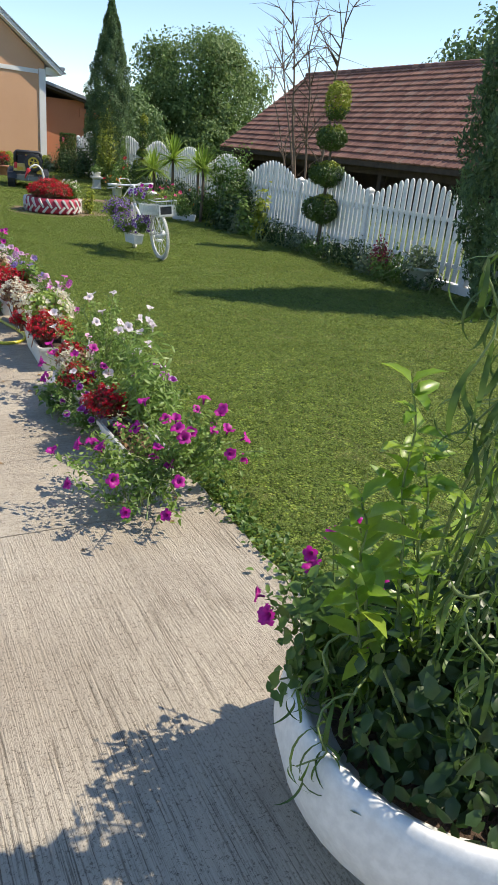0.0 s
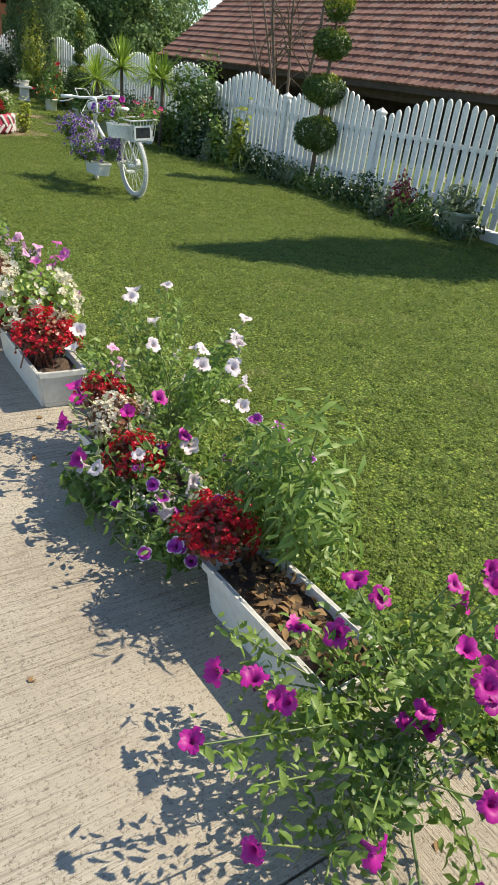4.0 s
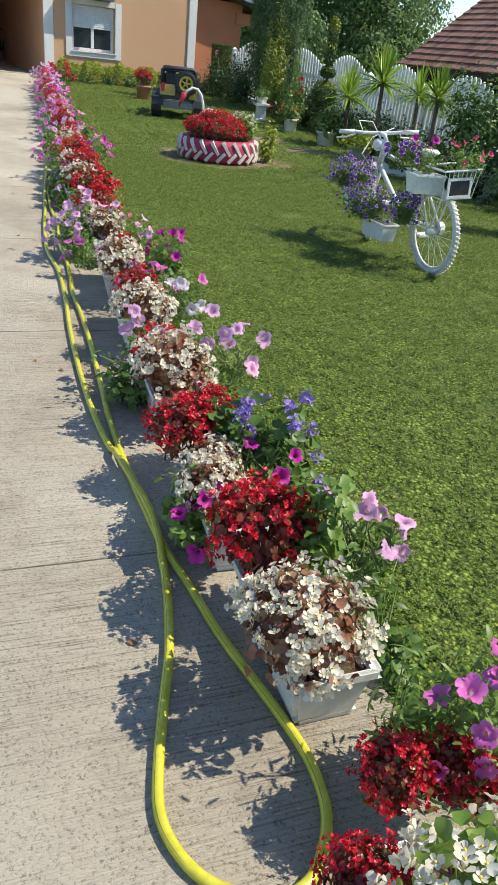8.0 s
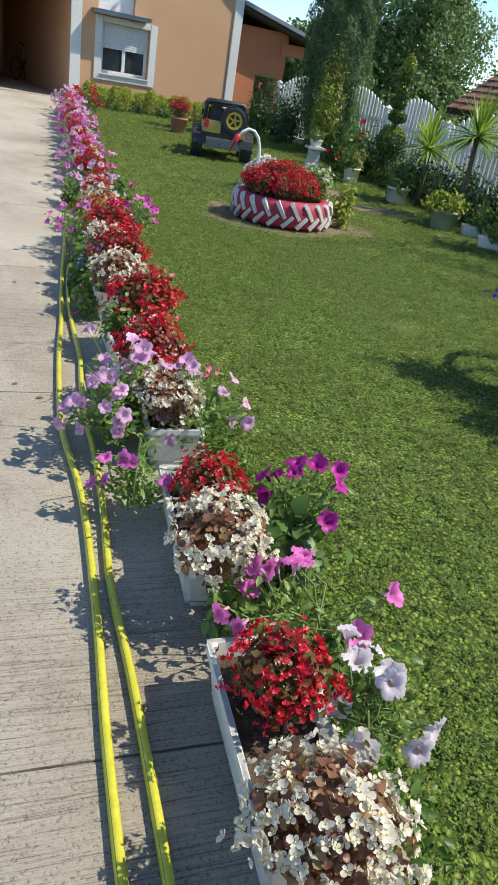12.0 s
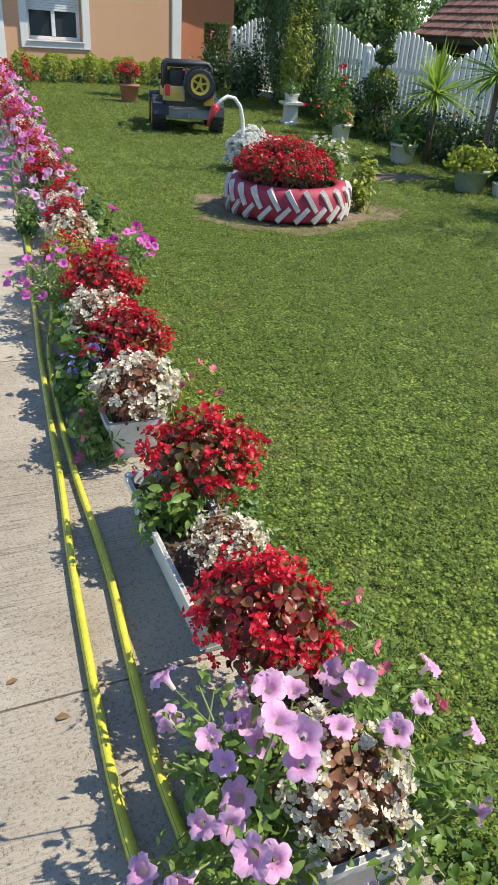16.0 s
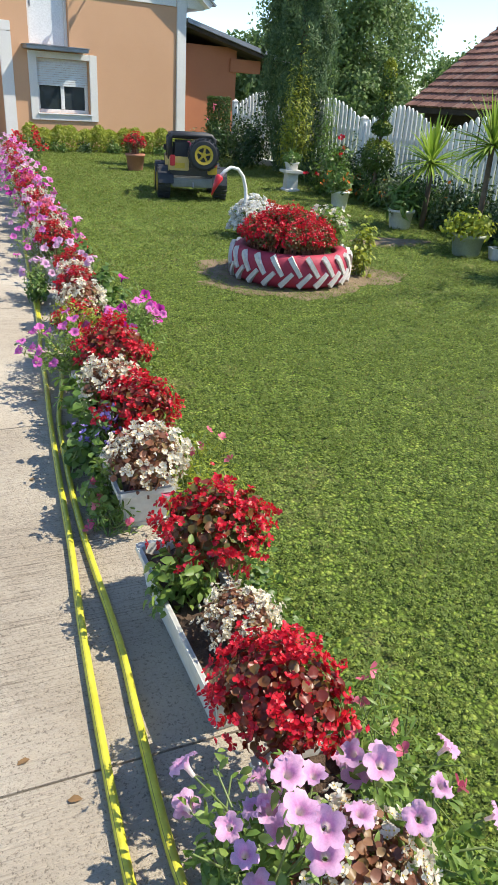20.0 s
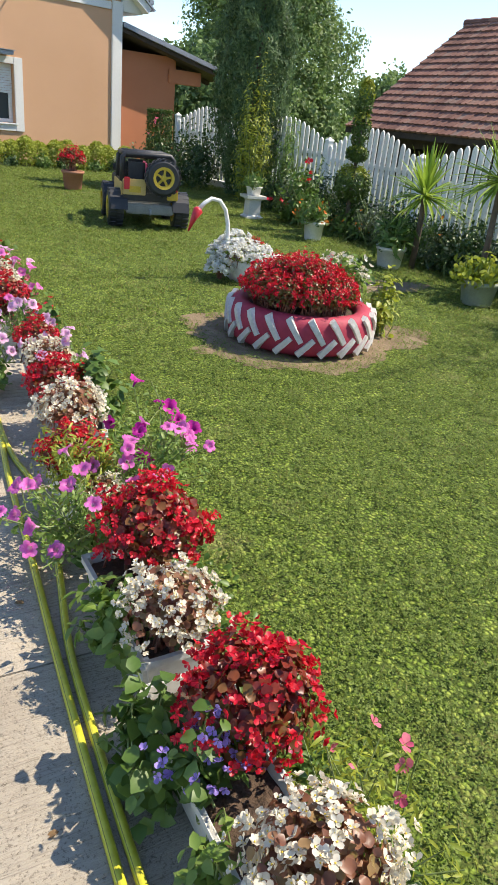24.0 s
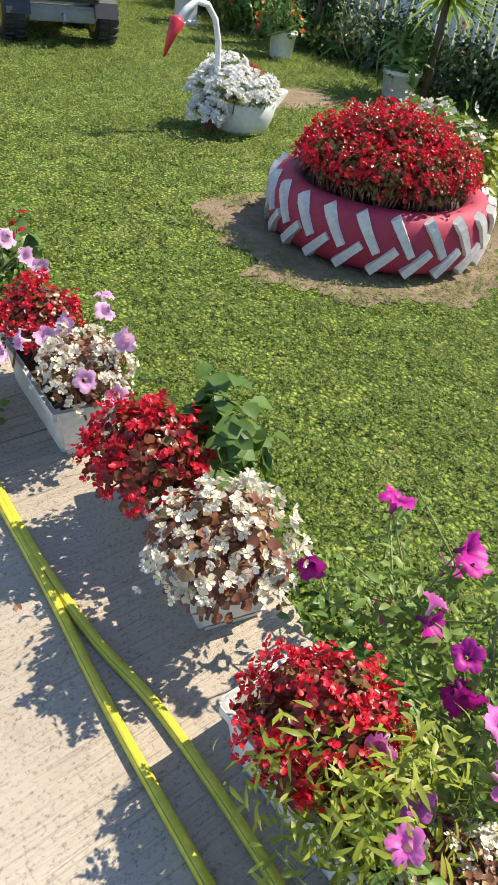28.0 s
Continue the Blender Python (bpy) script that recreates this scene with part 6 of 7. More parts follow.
def bike_wheel(m):
    R = 0.305
    V, F = tube([(0, R * math.cos(a), R * math.sin(a)) for a in (2 * math.pi * k / 40 for k in range(40))], 0.024, 8, True)
    pieces = [(V, F)]
    for k in range(60):
        a = 2 * math.pi * k / 60
        for s in (-0.012, 0.012):
            o = (s, (R + 0.022) * math.cos(a + s * 2), (R + 0.022) * math.sin(a + s * 2))
            pieces.append(tube([(o[0] - 0.007, o[1], o[2]), (o[0] + 0.007, o[1], o[2])], 0.007, 4))
    w = part("wheel", mesh_of("tyre", *merged(pieces), M_LUG, False), None, bike, "white painted knobbly tyre", m)
    part("rim", mesh_of("rim", *tube([(0, (R - 0.03) * math.cos(a), (R - 0.03) * math.sin(a)) for a in (2 * math.pi * k / 40 for k in range(40))], 0.011, 6, True), M_WHITE, True), None, w)
    part("hub", mesh_of("hub", *tube([(-0.06, 0, 0), (0.06, 0, 0)], 0.022, 10), M_WHITE, True), None, w)
    for k in range(24):
        a = 2 * math.pi * k / 24
        s = 0.03 if k % 2 else -0.03
        part("spoke", mesh_of("spoke", *tube([(s, 0.02 * math.cos(a + 1), 0.02 * math.sin(a + 1)), (0, (R - 0.03) * math.cos(a), (R - 0.03) * math.sin(a))], 0.0022, 4, caps=False), M_WHITE), None, w)
    return w


bike_wheel(pose(0, 0.02, 0.325))
bike_wheel(pose(0.02, 1.10, 0.325, 0, 0, -24))


def bike_tube(name, pts, r=0.017):
    return part(name, mesh_of(name, *tube(pts, r, 8), M_WHITE, True), None, bike)


BB, SEAT, HEAD_T, HEAD_L, RA, FA = (0, 0.46, 0.32), (0, 0.30, 0.78), (0, 0.92, 0.80), (0, 0.97, 0.66), (0, 0.02, 0.345), (-0.03, 1.10, 0.345)
bike_tube("down_tube", [BB, HEAD_L], 0.02)
bike_tube("seat_tube", [BB, SEAT])
bike_tube("top_tube", [(0, 0.33, 0.70), (0, 0.935, 0.77)], 0.018)
bike_tube("head_tube", [HEAD_L, HEAD_T, (0, 0.90, 0.86)], 0.024)
for s in (-0.055, 0.055):
    bike_tube("seat_stay", [(s * 0.3, 0.31, 0.72), (s, 0.02, 0.345)], 0.009)
    bike_tube("chain_stay", [(s * 0.6, 0.46, 0.32), (s, 0.02, 0.345)], 0.010)
    bike_tube("fork_blade", [(s * 0.6, 0.98, 0.64), (s - 0.03, 1.10, 0.345)], 0.013)
bike_tube("stem", [(0, 0.90, 0.86), (0, 0.92, 0.90), (-0.03, 0.98, 0.91)], 0.018)
c32, s32 = math.cos(radians(-24)), math.sin(radians(-24))
bike_tube("handlebar", [(-0.03 + d * c32, 1.0 + d * s32 + (-0.02 if abs(d) > 0.2 else 0), 0.91 + (0.012 if abs(d) > 0.1 else 0)) for d in (-0.32, -0.21, -0.1, 0, 0.1, 0.21, 0.32)], 0.014)
for d0, d1 in ((-0.33, -0.2), (0.2, 0.33)):
    bike_tube("grip", [(-0.03 + d0 * c32, 0.98 + d0 * s32, 0.922), (-0.03 + d1 * c32, 0.98 + d1 * s32, 0.922)], 0.0175)
for d in (-0.19, 0.19):
    bike_tube("brake_lever", [(-0.03 + d * c32, 1.0 + d * s32, 0.90), (-0.03 + d * 1.2 * c32, 1.06 + d * 1.2 * s32, 0.87), (-0.03 + d * 1.7 * c32, 1.05 + d * 1.7 * s32, 0.865)], 0.007)
bike_tube("brake_cable", [(-0.2, 0.92, 0.92), (-0.16, 1.1, 1.0), (0.0, 1.16, 0.98), (0.06, 1.06, 0.82), (0.02, 0.99, 0.70)], 0.004)
bike_tube("brake_cable", [(0.18, 1.1, 0.93), (0.0, 1.14, 0.86), (-0.12, 1.08, 0.74), (-0.04, 1.0, 0.62)], 0.004)
V, F = lathe([(0.0, 0.0), (0.045, 0.01), (0.05, 0.05), (0.03, 0.08), (0.0, 0.09)], 14)
part("headlamp", mesh_of("headlamp", V, F, M_WHITE, True), None, bike, "", pose(-0.05, 0.98, 0.82, 80, 0, 20))
V, F = lathe([(0.09, -0.004), (0.095, 0.0), (0.09, 0.004), (0.06, 0.003), (0.06, -0.003)], 24)
part("chainring", mesh_of("chainring", V, F, M_WHITE), None, bike, "", pose(0.05, 0.46, 0.32, 0, 90, 0))
for s in (-1, 1):
    bike_tube("crank", [(s * 0.07, 0.46, 0.32), (s * 0.08, 0.46 - s * 0.09, 0.32 - s * 0.12)], 0.010)
    part("pedal", boxed(s * 0.13 - 0.045, s * 0.13 + 0.045, 0.46 - s * 0.09 - 0.04, 0.46 - s * 0.09 + 0.04, 0.31 - s * 0.12, 0.335 - s * 0.12, 0.006), M_WHITE, bike)
V, F = lathe([(0.05, -0.02), (0.05, 0.02), (0.03, 0.03), (0.03, -0.03)], 16)
part("rear_sprocket", mesh_of("rear_sprocket", V, F, M_WHITE), None, bike, "", pose(0.05, 0.02, 0.345, 0, 90, 0))
V, F = lathe([(0.0, -0.025), (0.05, -0.025), (0.075, 0.0), (0.06, 0.022), (0.0, 0.03)], 16)
part("saddle", mesh_of("saddle", [(x * (1.0 - 2.2 * y), y * 1.9, z) for x, y, z in V], F, M_WHITE, True), None, bike, "", pose(0, 0.26, 0.86, -4))
bike_tube("seat_post", [(0, 0.30, 0.78), (0, 0.285, 0.84)], 0.012)
# rear wire basket
bk = part("rear_basket", mesh_of("rear_basket", *tube([(-0.10, -0.18, 0.80), (0.20, -0.18, 0.80), (0.20, 0.12, 0.80), (-0.10, 0.12, 0.80)], 0.008, 6, True), M_WHITE), None, bike, "white wire basket")
part("base_ring", mesh_of("base_ring", *tube([(-0.08, -0.15, 0.60), (0.17, -0.15, 0.60), (0.17, 0.10, 0.60), (-0.08, 0.10, 0.60)], 0.006, 6, True), M_WHITE), None, bk)
for k in range(9):
    f = k / 8
    part("wire", mesh_of("wire", *tube([(-0.10 + 0.30 * f, -0.18, 0.80), (-0.08 + 0.25 * f, -0.15, 0.60)], 0.004, 4), M_WHITE), None, bk)
    if k < 7:
        g = k / 6
        part("wire", mesh_of("wire", *tube([(0.20, -0.18 + 0.30 * g, 0.80), (0.17, -0.15 + 0.25 * g, 0.60)], 0.004, 4), M_WHITE), None, bk)
part("plate", boxed(-0.04, 0.12, -0.172, -0.166, 0.63, 0.73), M_BLACK, bk, "dark plate with a white frame")
for x0, x1, z0, z1 in ((-0.06, 0.14, 0.61, 0.628), (-0.06, 0.14, 0.732, 0.75), (-0.06, -0.042, 0.63, 0.73), (0.122, 0.14, 0.63, 0.73)):
    part("plate_frame", boxed(x0, x1, -0.176, -0.164, z0, z1), M_WHITE, bk)
for x in (-0.03, 0.03):
    bike_tube("rack_stay", [(x, 0.02, 0.36), (x + 0.06, 0.0, 0.60)], 0.007)


def small_box(x, y, z, turn, L, parent_label):
    t = thing("planter_box", pose(x, y, z, 0, 0, turn), parent_label, "planter", "planters on the bicycle")
    bm = bmesh.new()
    def ring(w, l, zz):
        return [bm.verts.new(p) for p in ((-w, -l, zz), (w, -l, zz), (w, l, zz), (-w, l, zz))]
    rs = [ring(0.06, L / 2 - 0.02, 0.0), ring(0.075, L / 2 - 0.004, 0.12), ring(0.082, L / 2, 0.122), ring(0.082, L / 2, 0.135), ring(0.072, L / 2 - 0.01, 0.135), ring(0.07, L / 2 - 0.012, 0.10)]
    bm.faces.new(rs[0][::-1])
    for a, b in zip(rs, rs[1:]):
        for k in range(4):
            bm.faces.new((a[k], a[(k + 1) % 4], b[(k + 1) % 4], b[k]))
    bm.faces.new(rs[-1])
    part("body", bm, M_WHITE, t)
    return t


small_box(2.16, 9.00, 0.60, 90, 0.26, "white planter box resting in the bicycle basket")
small_box(2.12, 9.48, 0.15, 8, 0.32, "white planter box hung low beside the bicycle frame")
small_box(2.06, 9.80, 0.34, 20, 0.28, "white planter box hung on the bicycle frame")
petunia("edged", 2.04, 9.62, 0.28, 60, (0.19, 0.30, 0.20), 80, "on the white bicycle", 1500, size=0.47, leafm=M_LEAF_MID, group="flowers on the bicycle")
petunia("edged", 2.0, 9.90, 0.46, 61, (0.20, 0.26, 0.20), 130, "on the white bicycle", 900, size=0.47, leafm=M_LEAF_MID, group="flowers on the bicycle")
petunia("edged", 2.12, 9.14, 0.34, 62, (0.12, 0.15, 0.20), 52, "on the white bicycle", 320, size=0.52, leafm=M_LEAF_MID, group="flowers on the bicycle")
petunia("magenta", 2.18, 9.08, 0.74, 63, (0.15, 0.2, 0.20), 6, "in the bicycle basket", 520, size=0.9, leafm=M_LEAF_LIGHT, group="flowers on the bicycle")
petunia("edged", 2.12, 9.28, 0.74, 64, (0.13, 0.2, 0.14), 18, "in the bicycle basket", 240, size=0.8, leafm=M_LEAF_LIGHT, group="flowers on the bicycle")
petunia("rose", 2.40, 8.90, 0.74, 65, (0.18, 0.2, 0.20), 6, "in the bicycle basket", 620, size=0.7, leafm=M_LEAF_LIGHT, group="flowers on the bicycle")


# ---- pots by the fence ----
def pot(x, y, z, r, h, label, material, kind="flower_pot"):
    t = thing(kind, pose(x, y, z), label, "pot")
    V, F = lathe([(0.0, 0.0), (r * 0.72, 0.0), (r * 0.78, h * 0.05), (r * 0.94, h * 0.85), (r * 1.03, h * 0.86), (r * 1.04, h), (r * 0.92, h), (r * 0.90, h * 0.85), (0.0, h * 0.84)], 24)
    part("body", mesh_of("body", V, F, material, True), None, t)
    V, F = lathe([(0.0, h * 0.86), (r * 0.9, h * 0.85)], 24)
    part("soil", mesh_of("soil", V, F, M_SOIL), None, t)
    return t


M_TERRA = plain("terracotta", (0.36, 0.15, 0.09), (0.44, 0.20, 0.12), 6, 0.8)
M_GREENP = plain("sage_plastic", (0.30, 0.34, 0.26), (0.38, 0.41, 0.33), 6, 0.5)
pot(4.64, 16.4, rise(16.4), 0.17, 0.24, "white round flower pot beside the lawn", M_BOX)
shrub("pot_plant", "spiky green plant in a white pot", 4.64, 16.4, rise(16.4) + 0.2, 0.25, 0.36, 130, 260, 0.16, M_LEAF_MID, NARROW, "plant")
pot(4.56, 14.9, rise(14.9), 0.19, 0.24, "sage green flower pot beside the lawn", M_GREENP)
shrub("pot_plant", "bright yellow-green plant in a sage pot", 4.56, 14.9, rise(14.9) + 0.20, 0.3, 0.24, 131, 620, 0.065, M_LEAF_YELLOW, None, "plant")
pot(4.55, 17.9, rise(17.9), 0.14, 0.24, "white flower pot by the rose bush", M_WHITE)
shrub("pot_plant", "green plant with orange flowers in a white pot", 4.55, 17.95, rise(17.9) + 0.2, 0.26, 0.34, 132, 420, 0.06, M_LEAF_MID, None, "flower", ("bloom", FLOWER, 16, 0.03, M_PET_ORANGE))
small_box(4.95, 14.6, rise(14.6), 70, 0.5, "white planter box on the lawn's edge")
shrub("pot_plant", "green leafy plant in a white planter box", 4.95, 14.6, rise(14.6) + 0.1, 0.22, 0.3, 133, 380, 0.06, M_LEAF_MID, None, "plant")
small_box(4.75, 13.9, rise(13.9), 60, 0.5, "white planter box under the yuccas")
shrub("pot_plant", "low green plant in a white planter box", 4.75, 13.9, rise(13.9) + 0.1, 0.2, 0.26, 134, 300, 0.06, M_LEAF_MID, None, "plant")
ped = thing("pedestal", pose(4.46, 19.45, rise(19.45)) @ Matrix.Diagonal((0.9, 0.9, 0.62, 1)), "white moulded garden pedestal carrying a pot", "pedestal")
V, F = lathe([(0.0, 0.0), (0.20, 0.0), (0.20, 0.04), (0.15, 0.08), (0.14, 0.40), (0.17, 0.44), (0.24, 0.46), (0.24, 0.52), (0.0, 0.52)], 4)
part("shaft", mesh_of("shaft", V, F, M_BOX), None, ped, "", pose(0, 0, 0, 0, 0, 40))
pot(4.46, 19.45, rise(19.45) + 0.3224, 0.12, 0.12, "small white pot on a pedestal", M_WHITE)
shrub("pot_plant", "trailing green plant in a small white pot", 4.46, 19.45, rise(19.45) + 0.42, 0.18, 0.2, 135, 220, 0.09, M_LEAF_MID, NARROW, "plant")
pot(2.36, 21.55, rise(21.55), 0.17, 0.28, "terracotta flower pot on the lawn", M_TERRA)
begonia("red_green", 2.36, 21.55, rise(21.55) + 0.26, 0.2, 4, "in a terracotta pot")
pot(5.35, 6.95, 0.0, 0.2, 0.3, "grey flower pot beside the thuja", M_GREENP)
shrub("pot_plant", "pale green leafy plant in a grey pot", 5.3, 6.95, 0.26, 0.26, 0.3, 136, 420, 0.06, M_LEAF_GREY, None, "plant", ("bloom", FLOWER, 8, 0.05, M_PET_WHITE))

# ---- hose ----
M_HOSE = plain("yellow_hose", (0.50, 0.46, 0.03), (0.62, 0.57, 0.06), 25, 0.35, 0, 0.1, 60)
M_HOSE_BAND = plain("hose_stripe", (0.16, 0.15, 0.02), (0.22, 0.21, 0.03), 25, 0.45)
LINE = [(.02, 17.4), (-.16, 15.4), (-.25, 13.9), (-.30, 13.1), (-.34, 12.7), (-.38, 12.1), (-.42, 11.6), (-.46, 11.0), (-.49, 10.5), (-.525, 10.05), (-.55, 9.55), (-.555, 9.2), (-.52, 8.75), (-.525, 8.2), (-.545, 7.72), (-.55, 7.1), (-.53, 6.65), (-.49, 6.35), (-.45, 6.06), (-.455, 5.84), (-.475, 5.66), (-.51, 5.48), (-.56, 5.31), (-.60, 5.17), (-.62, 5.06), (-.60, 4.97), (-.55, 4.90), (-.46, 4.85), (-.38, 4.86), (-.32, 4.92),
        (-.285, 5.0), (-.28, 5.11), (-.30, 5.22), (-.33, 5.34), (-.37, 5.5), (-.40, 5.68), (-.44, 5.9), (-.455, 6.06), (-.475, 6.35), (-.485, 6.7), (-.475, 7.1), (-.465, 7.5), (-.465, 7.95), (-.475, 8.3), (-.455, 8.7), (-.45, 9.1), (-.46, 9.35), (-.445, 9.7), (-.43, 10.0), (-.435, 10.5), (-.43, 10.8), (-.41, 11.2), (-.38, 11.6), (-.31, 12.0), (-.27, 12.3), (-.26, 12.65), (-.285, 12.9), (-.275, 13.3), (-.20, 14.0), (-.02, 15.6), (.06, 16.6)]


def smooth_line(pts, k=6):
    out = []
    for i in range(len(pts) - 1):
        p = [pts[max(i - 1, 0)], pts[i], pts[i + 1], pts[min(i + 2, len(pts) - 1)]]
        for j in range(k):
            t = j / k
            out.append(tuple(0.5 * (2 * p[1][q] + (p[2][q] - p[0][q]) * t + (2 * p[0][q] - 5 * p[1][q] + 4 * p[2][q] - p[3][q]) * t * t + (-p[0][q] + 3 * p[1][q] - 3 * p[2][q] + p[3][q]) * t ** 3) for q in (0, 1)))
    return out + [pts[-1]]


sm = smooth_line(LINE)
hose = thing("garden_hose", pose(0, 0, 0), "yellow garden hose with a dark stripe looped on the drive", "hose")
hp = [(x, y, rise(y) + 0.041 + (0.022 if (5.85 < y < 6.45 and i < 130) else 0.0)) for i, (x, y) in enumerate(sm)]
part("tube", mesh_of("tube", *tube(hp, 0.0125, 10), M_HOSE, True), None, hose)
part("stripe", mesh_of("stripe", *tube([(x - 0.0065, y, z + 0.0085) for x, y, z in hp], 0.0018, 5), M_HOSE_BAND, True), None, hose)

# ---- big white tub at the start ----
tub = thing("planter_tub", pose(-0.16, 0.43, 0.028), "large round white planter tub on the drive", "planter")
V, F = lathe([(0.0, 0.0), (0.26, 0.0), (0.31, 0.03), (0.42, 0.16), (0.45, 0.26), (0.435, 0.34), (0.425, 0.372), (0.41, 0.378), (0.395, 0.368), (0.385, 0.30), (0.0, 0.28)], 48)
part("body", mesh_of("body", V, F, M_WHITE, True), None, tub)
V, F = lathe([(0.0, 0.31), (0.2, 0.305), (0.36, 0.295)], 24)
part("soil", mesh_of("soil", V, F, M_SOIL), None, tub)
M_WILLOW = leafy("willow_leaf", (0.05, 0.10, 0.02), (0.13, 0.22, 0.04), 0.4, 0.45)
M_CITRUS = leafy("citrus_leaf", (0.17, 0.32, 0.025), (0.36, 0.50, 0.065), 0.32, 0.5)


def spray(name, label, base, stems, leafm, tpl, sizes, per, seed, hang, category="shrub", wave=0.015, stem_r=0.005):
    """Stems along given bends, with leaves set spirally along them. hang: how far the leaves point down."""
    rng = np.random.default_rng(seed)
    t = thing(name, pose(*base), label, category)
    pieces, LP, LN, LX, LS = [], [], [], [], []
    for k, pts in enumerate(stems):
        line = smooth_line3(pts, 7)
        line = [(x + wave * math.sin(i * 1.1 + k), y + wave * math.cos(i * 0.9 + k), z) for i, (x, y, z) in enumerate(line)]
        pieces.append(tube(line, list(np.linspace(stem_r, stem_r * 0.35, len(line))), 6))
        for i in range(2, len(line)):
            for q in range(per):
                a = i * 2.4 + q * 2.1 + rng.uniform(-0.4, 0.4)
                d = np.array([math.cos(a), math.sin(a), hang + rng.normal() * 0.25])
                LP.append(np.array(line[i]))
                LX.append(d)
                LN.append(np.array([-d[0] * d[2], -d[1] * d[2], 1.0]) + rng.normal(size=3) * 0.25)
                LS.append(rng.uniform(*sizes) * (1.0 if i < len(line) - 3 else 0.75))
    V, F = merged(pieces)
    tagged(part("twig_tuft", mesh_of("twig_tuft", V, F, M_STEM, True), None, t), kind="stuff")
    tagged(part("foliage", scatter("foliage", tpl, LP, LN, LS, rng, leafm, spin=LX), None, t), kind="stuff")
    return t


def smooth_line3(pts, k=6):
    out = []
    for i in range(len(pts) - 1):
        p = [pts[max(i - 1, 0)], pts[i], pts[i + 1], pts[min(i + 2, len(pts) - 1)]]
        for j in range(k):
            t = j / k
            out.append(tuple(0.5 * (2 * p[1][q] + (p[2][q] - p[0][q]) * t + (2 * p[0][q] - 5 * p[1][q] + 4 * p[2][q] - p[3][q]) * t * t + (-p[0][q] + 3 * p[1][q] - 3 * p[2][q] + p[3][q]) * t ** 3) for q in (0, 1, 2)))
    return out + [pts[-1]]


def curled(turn=2.8, w=0.05):
    """A long narrow leaf that curls under, 1 long."""
    V, F = [], []
    for i in range(9):
        f = i / 8
        a = turn * f
        ww = w * math.sin(math.pi * min(0.97, f * 0.9 + 0.07))
        V += [(math.sin(a) / turn * 1.6, -ww, -(1 - math.cos(a)) / turn * 1.6 + ww * 0.3), (math.sin(a) / turn * 1.6, ww, -(1 - math.cos(a)) / turn * 1.6 + ww * 0.3)]
    for i in range(8):
        F.append((2 * i, 2 * i + 1, 2 * i + 3, 2 * i + 2))
    return V, F


stems = [[(0, 0, 0), (-0.02, 0, 0.5), (0.02, -0.05, 0.95), (-0.08, -0.10, 1.13), (-0.17, -0.12, 1.08), (-0.19, -0.13, 0.86)],
         [(0.02, 0, 0), (0.05, -0.02, 0.5), (0.0, -0.08, 0.85), (-0.10, -0.13, 0.98), (-0.14, -0.15, 0.80)],
         [(0, 0.02, 0), (0.08, 0.0, 0.5), (0.10, -0.10, 0.95), (0.02, -0.18, 1.05), (-0.05, -0.2, 0.92), (-0.06, -0.2, 0.7)],
         [(0.03, 0.02, 0), (0.1, 0.05, 0.6), (0.2, 0.0, 1.0), (0.16, -0.1, 1.2), (0.08, -0.16, 1.1)],
         [(0.02, 0, 0), (-0.04, -0.06, 0.38), (-0.08, -0.14, 0.50), (-0.07, -0.2, 0.36), (-0.09, -0.22, 0.18)],
         [(0.02, 0, 0), (0.06, -0.1, 0.45), (0.03, -0.2, 0.62), (0.0, -0.26, 0.5), (0.02, -0.27, 0.28)],
         [(0, 0, 0), (-0.12, 0.0, 0.20), (-0.24, -0.02, 0.18), (-0.31, -0.05, 0.06)],
         [(0, 0, 0), (-0.10, 0.06, 0.24), (-0.20, 0.06, 0.26), (-0.28, 0.04, 0.16)]]
spray("corkscrew_willow", "young corkscrew willow with long curled leaves in the white tub", (-0.31, 0.46, 0.32), stems, M_WILLOW, curled(), (0.06, 0.115), 2, 71, -0.35, "shrub", 0.02)
stems = [[(0, 0, 0), (-0.06, -0.01, 0.3), (-0.12, -0.02, 0.60), (-0.16, -0.03, 0.86)], [(0, 0, 0), (-0.10, 0.02, 0.25), (-0.18, 0.0, 0.48), (-0.22, -0.02, 0.64)], [(0, 0, 0), (-0.02, -0.02, 0.25), (-0.08, -0.04, 0.55), (-0.10, -0.04, 0.72)], [(0, 0, 0), (-0.16, -0.02, 0.28), (-0.24, -0.06, 0.50)], [(0, 0, 0), (0.08, 0.04, 0.3), (0.14, 0.02, 0.62)]]
spray("citrus_plant", "young citrus with bright green leaves in the white tub", (-0.315, 0.50, 0.32), stems, M_CITRUS, leaf_shape(1, 0.42, 0.22, 0.12), (0.06, 0.105), 2, 72, 0.45, "plant", 0.006)
# deep leaf colour here stands in for the shade under the willow
leafy_plant("tub_greenery", "dense green bedding leaves in the white tub, coloured dark for the willow's shade", -0.15, 0.44, 0.30, 302, (0.33, 0.33, 0.38), 2400, LEAF, 0.05, M_LEAF_DEEP, None, "plant", "", 0.6, 0.004, 26)
leafy_plant("tub_greenery", "green trailing bedding leaves over the tub's rim", -0.36, 0.66, 0.28, 303, (0.20, 0.18, 0.34), 900, LEAF, 0.042, M_LEAF_MID, None, "plant", "", 0.6, 0.003, 22)
# same darkened leaf colour, for the shaded tub interior
leafy_plant("tub_greenery", "green leaves crowding the tub's rim, coloured dark for shade", -0.17, 0.37, 0.27, 304, (0.34, 0.30, 0.30), 1500, LEAF, 0.044, M_LEAF_DEEP, None, "plant", "", 0.6, 0.003, 24)
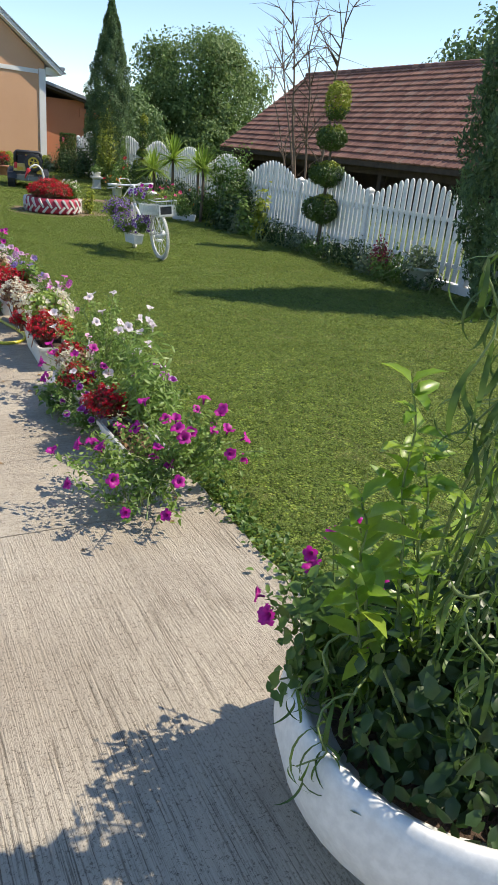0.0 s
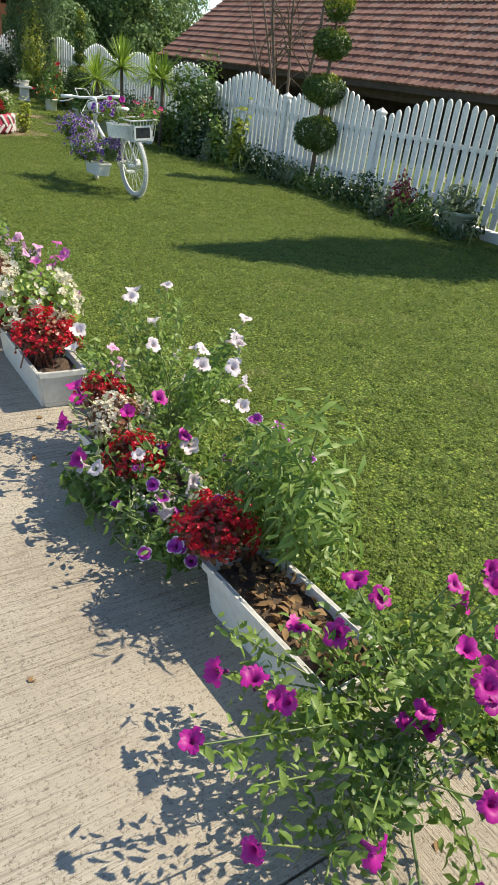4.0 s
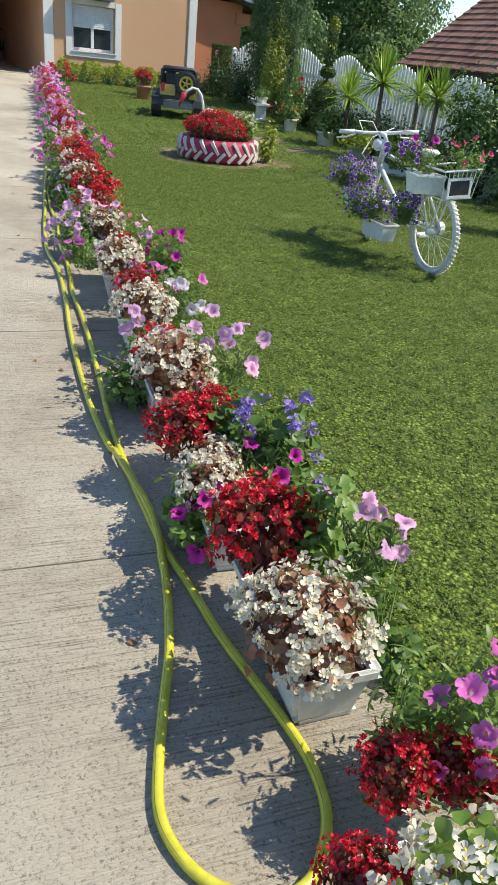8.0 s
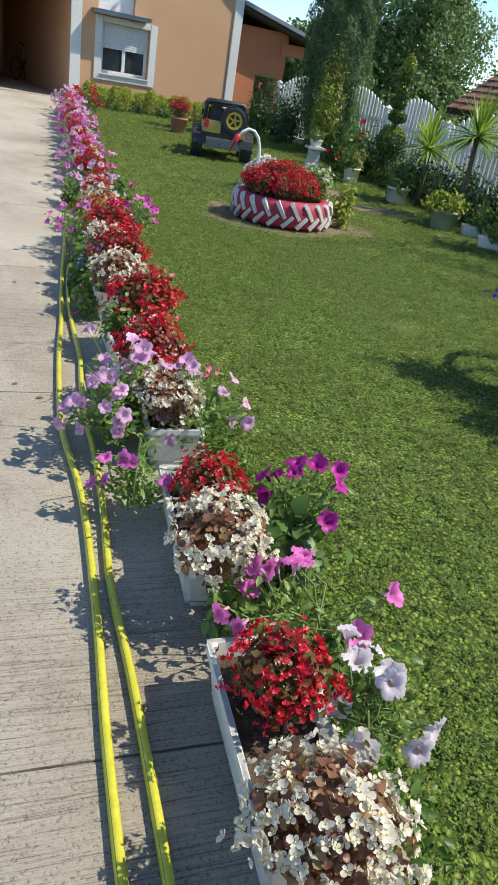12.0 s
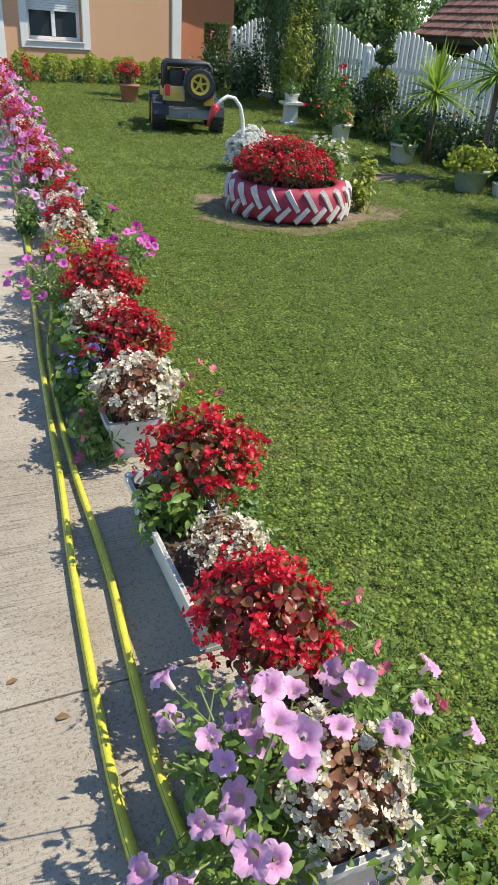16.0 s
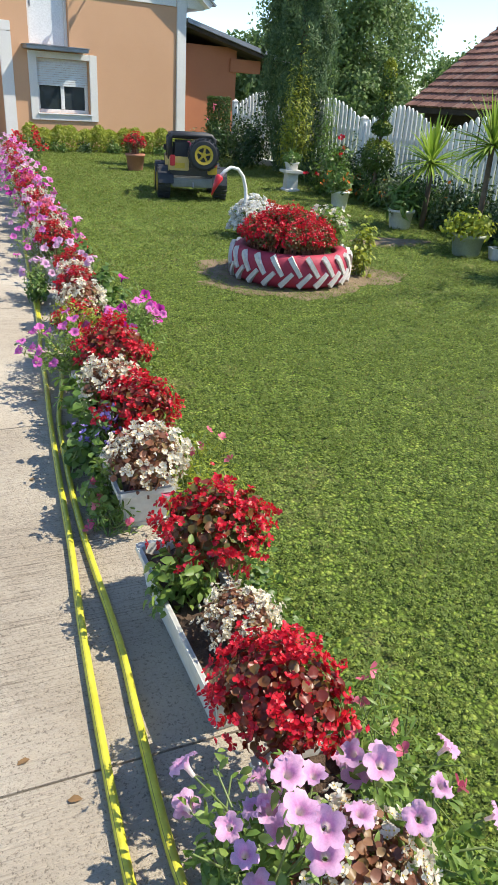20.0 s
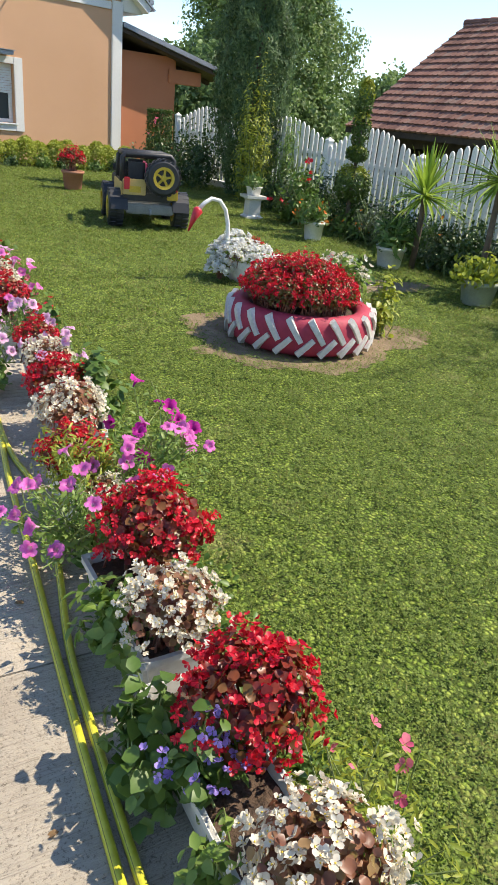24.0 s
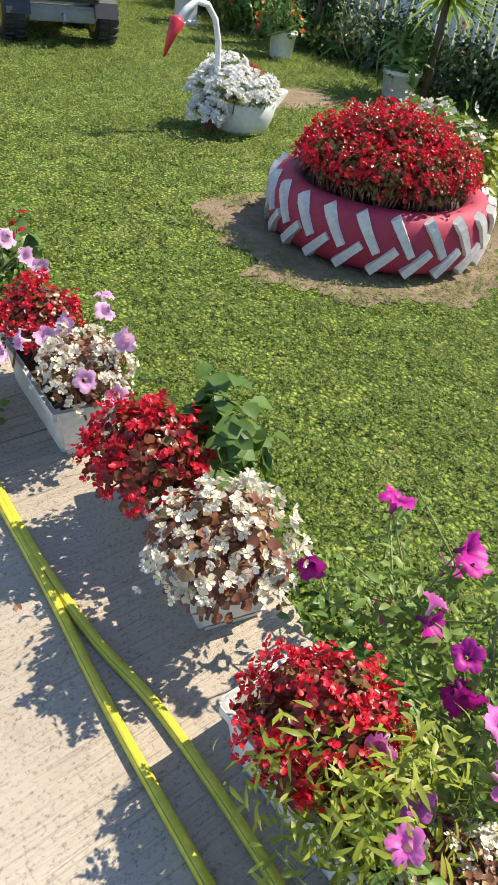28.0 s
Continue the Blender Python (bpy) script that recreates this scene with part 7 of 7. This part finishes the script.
petunia("magenta", -0.36, 0.74, 0.38, 70, (0.22, 0.18, 0.30), 9, "in the white tub", 420, size=0.7, leafm=M_LEAF_MID, group="flowers in the tub", facing=(-0.6, -0.5, 0.2))

# ---- lawn blades and clover ----
rngl = np.random.default_rng(77)


def patchy(x, y, step, seed):
    """Smooth random values between 0 and 1, drifting over about one step."""
    g = np.random.default_rng(seed).uniform(0, 1, (600, 600))
    u, v = (x + 2.0) / step, (y + 2.0) / step
    i, j = np.floor(u).astype(int), np.floor(v).astype(int)
    a, c = u - i, v - j
    a, c = a * a * (3 - 2 * a), c * c * (3 - 2 * c)
    i, j = i % 599, j % 599
    return (g[i, j] * (1 - a) + g[i + 1, j] * a) * (1 - c) + (g[i, j + 1] * (1 - a) + g[i + 1, j + 1] * a) * c


def lawn_field(name, label, x0, x1, y0, y1, n, size, tpl, leafm, tall, clump=0.036):
    x = x0 + (x1 - x0) * rngl.uniform(0, 1, n)
    y = y0 + (y1 - y0) * rngl.uniform(0, 1, n)
    edge = 0.08 * np.clip(y - 11.0, 0.0, 2.0) + 0.03 * np.maximum(y - 13.0, 0.0) + rngl.normal(size=n) * 0.02 - 0.01
    lump = 0.6 * patchy(x, y, clump, 5) + 0.4 * patchy(x, y, clump * 3.1, 6)
    wide = patchy(x, y, 0.55, 7)
    earth = np.minimum(((x - TX - 0.06) / 1.0) ** 2 + ((y - TY) / 0.66) ** 2, np.minimum(((x - 4.0) / 0.5) ** 2 + ((y - 15.6) / 0.26) ** 2, ((x - 3.5) / 0.55) ** 2 + ((y - 16.6) / 0.3) ** 2))
    keep = (x > edge) & (rngl.uniform(0, 1, n) < np.clip((lump - 0.26) * 3.6, 0.12, 1.0) * (0.72 + 0.28 * wide)) & (earth > 0.80 + rngl.normal(size=n) * 0.30)
    x, y, lump = x[keep], y[keep], lump[keep]
    z = np.where(y < 13, 0.0, np.minimum(0.026 * (y - 13), 0.32)) + rngl.uniform(0.0, 1.0, len(x)) * tall + np.clip(lump - 0.35, 0, 1) * 0.045 * min(1.0, clump / 0.036)
    N = np.stack([rngl.normal(size=len(x)) * 0.5, rngl.normal(size=len(x)) * 0.5, np.ones(len(x))], 1)
    me = scatter(name, tpl, np.stack([x, y, z], 1), N, rngl.uniform(0.7, 1.3, len(x)) * size, rngl, leafm)
    tagged(part(name, me), label, "grass", "", "stuff")


M_CLOVER = leafy("clover_leaf", (0.105, 0.165, 0.022), (0.215, 0.28, 0.05), 0.7, 0.36)
M_GRASS = leafy("grass_blade", (0.14, 0.195, 0.034), (0.24, 0.295, 0.066), 0.65, 0.38, (0.34, 0.28, 0.12))
CLOVER = ([(0, 0, 0), (0.45, 0.28, 0.1), (0.6, 0.0, 0.06), (0.45, -0.28, 0.1), (-0.45, 0.28, 0.1), (-0.6, 0.0, 0.06), (-0.45, -0.28, 0.1)], [(0, 3, 2, 1), (0, 4, 5, 6)])
lawn_field("clover", "small clover leaves in the lawn beside the drive", -0.05, 2.6, 0.2, 14.5, 430000, 0.0132, CLOVER, M_CLOVER, 0.016, 0.030)
lawn_field("grass", "short grass blades in the lawn beside the drive", -0.05, 2.6, 0.2, 14.5, 130000, 0.021, BLADE, M_GRASS, 0.0, 0.030)
lawn_field("clover", "small clover leaves over the open lawn", 2.6, 5.6, 1.0, 14.5, 230000, 0.0185, CLOVER, M_CLOVER, 0.018, 0.048)
lawn_field("grass", "short grass blades over the open lawn", 2.6, 5.6, 1.0, 14.5, 90000, 0.026, BLADE, M_GRASS, 0.0, 0.048)
lawn_field("grass", "short grass towards the house", 0.1, 5.6, 14.5, 24.2, 120000, 0.03, BLADE, M_GRASS, 0.0, 0.08)
lawn_field("clover", "clover leaves towards the house", 0.1, 5.6, 14.5, 24.2, 80000, 0.026, CLOVER, M_CLOVER, 0.02, 0.08)
# ragged growth along the concrete edge
n = 5200
y = rngl.uniform(0.6, 14.0, n)
x = 0.08 * np.clip(y - 11.0, 0.0, 2.0) + 0.03 * np.maximum(y - 13.0, 0.0) + 0.05 + rngl.normal(size=n) * 0.05
P = np.stack([x, y, rngl.uniform(0.02, 0.06, n)], 1)
me = scatter("edge_weeds", LEAF, P, rngl.normal(size=(n, 3)) * 0.5 + np.array([0, 0, 0.8]), rngl.uniform(0.02, 0.04, n), rngl, M_LEAF_MID)
tagged(part("edge_weeds", me), "ragged green weeds along the edge of the concrete", "weeds", "", "stuff")
# fallen dry leaves and petals on the drive
for k in range(40):
    yy, xx = rngl.uniform(1.2, 13.5), rngl.uniform(-1.3, -0.06)
    me = mesh_of("dry_leaf", [(a * 0.03 + rngl.normal() * 0.002, b * 0.03, c * 0.03 + 0.003) for a, b, c in LEAF[0]], LEAF[1], M_DRY)
    tagged(part("dry_leaf", me, None, None, "", pose(xx, yy, 0.029, rngl.uniform(-12, 12), rngl.uniform(-10, 10), rngl.uniform(0, 360))), "small dry brown leaf lying on the concrete", "leaf", "fallen leaves")
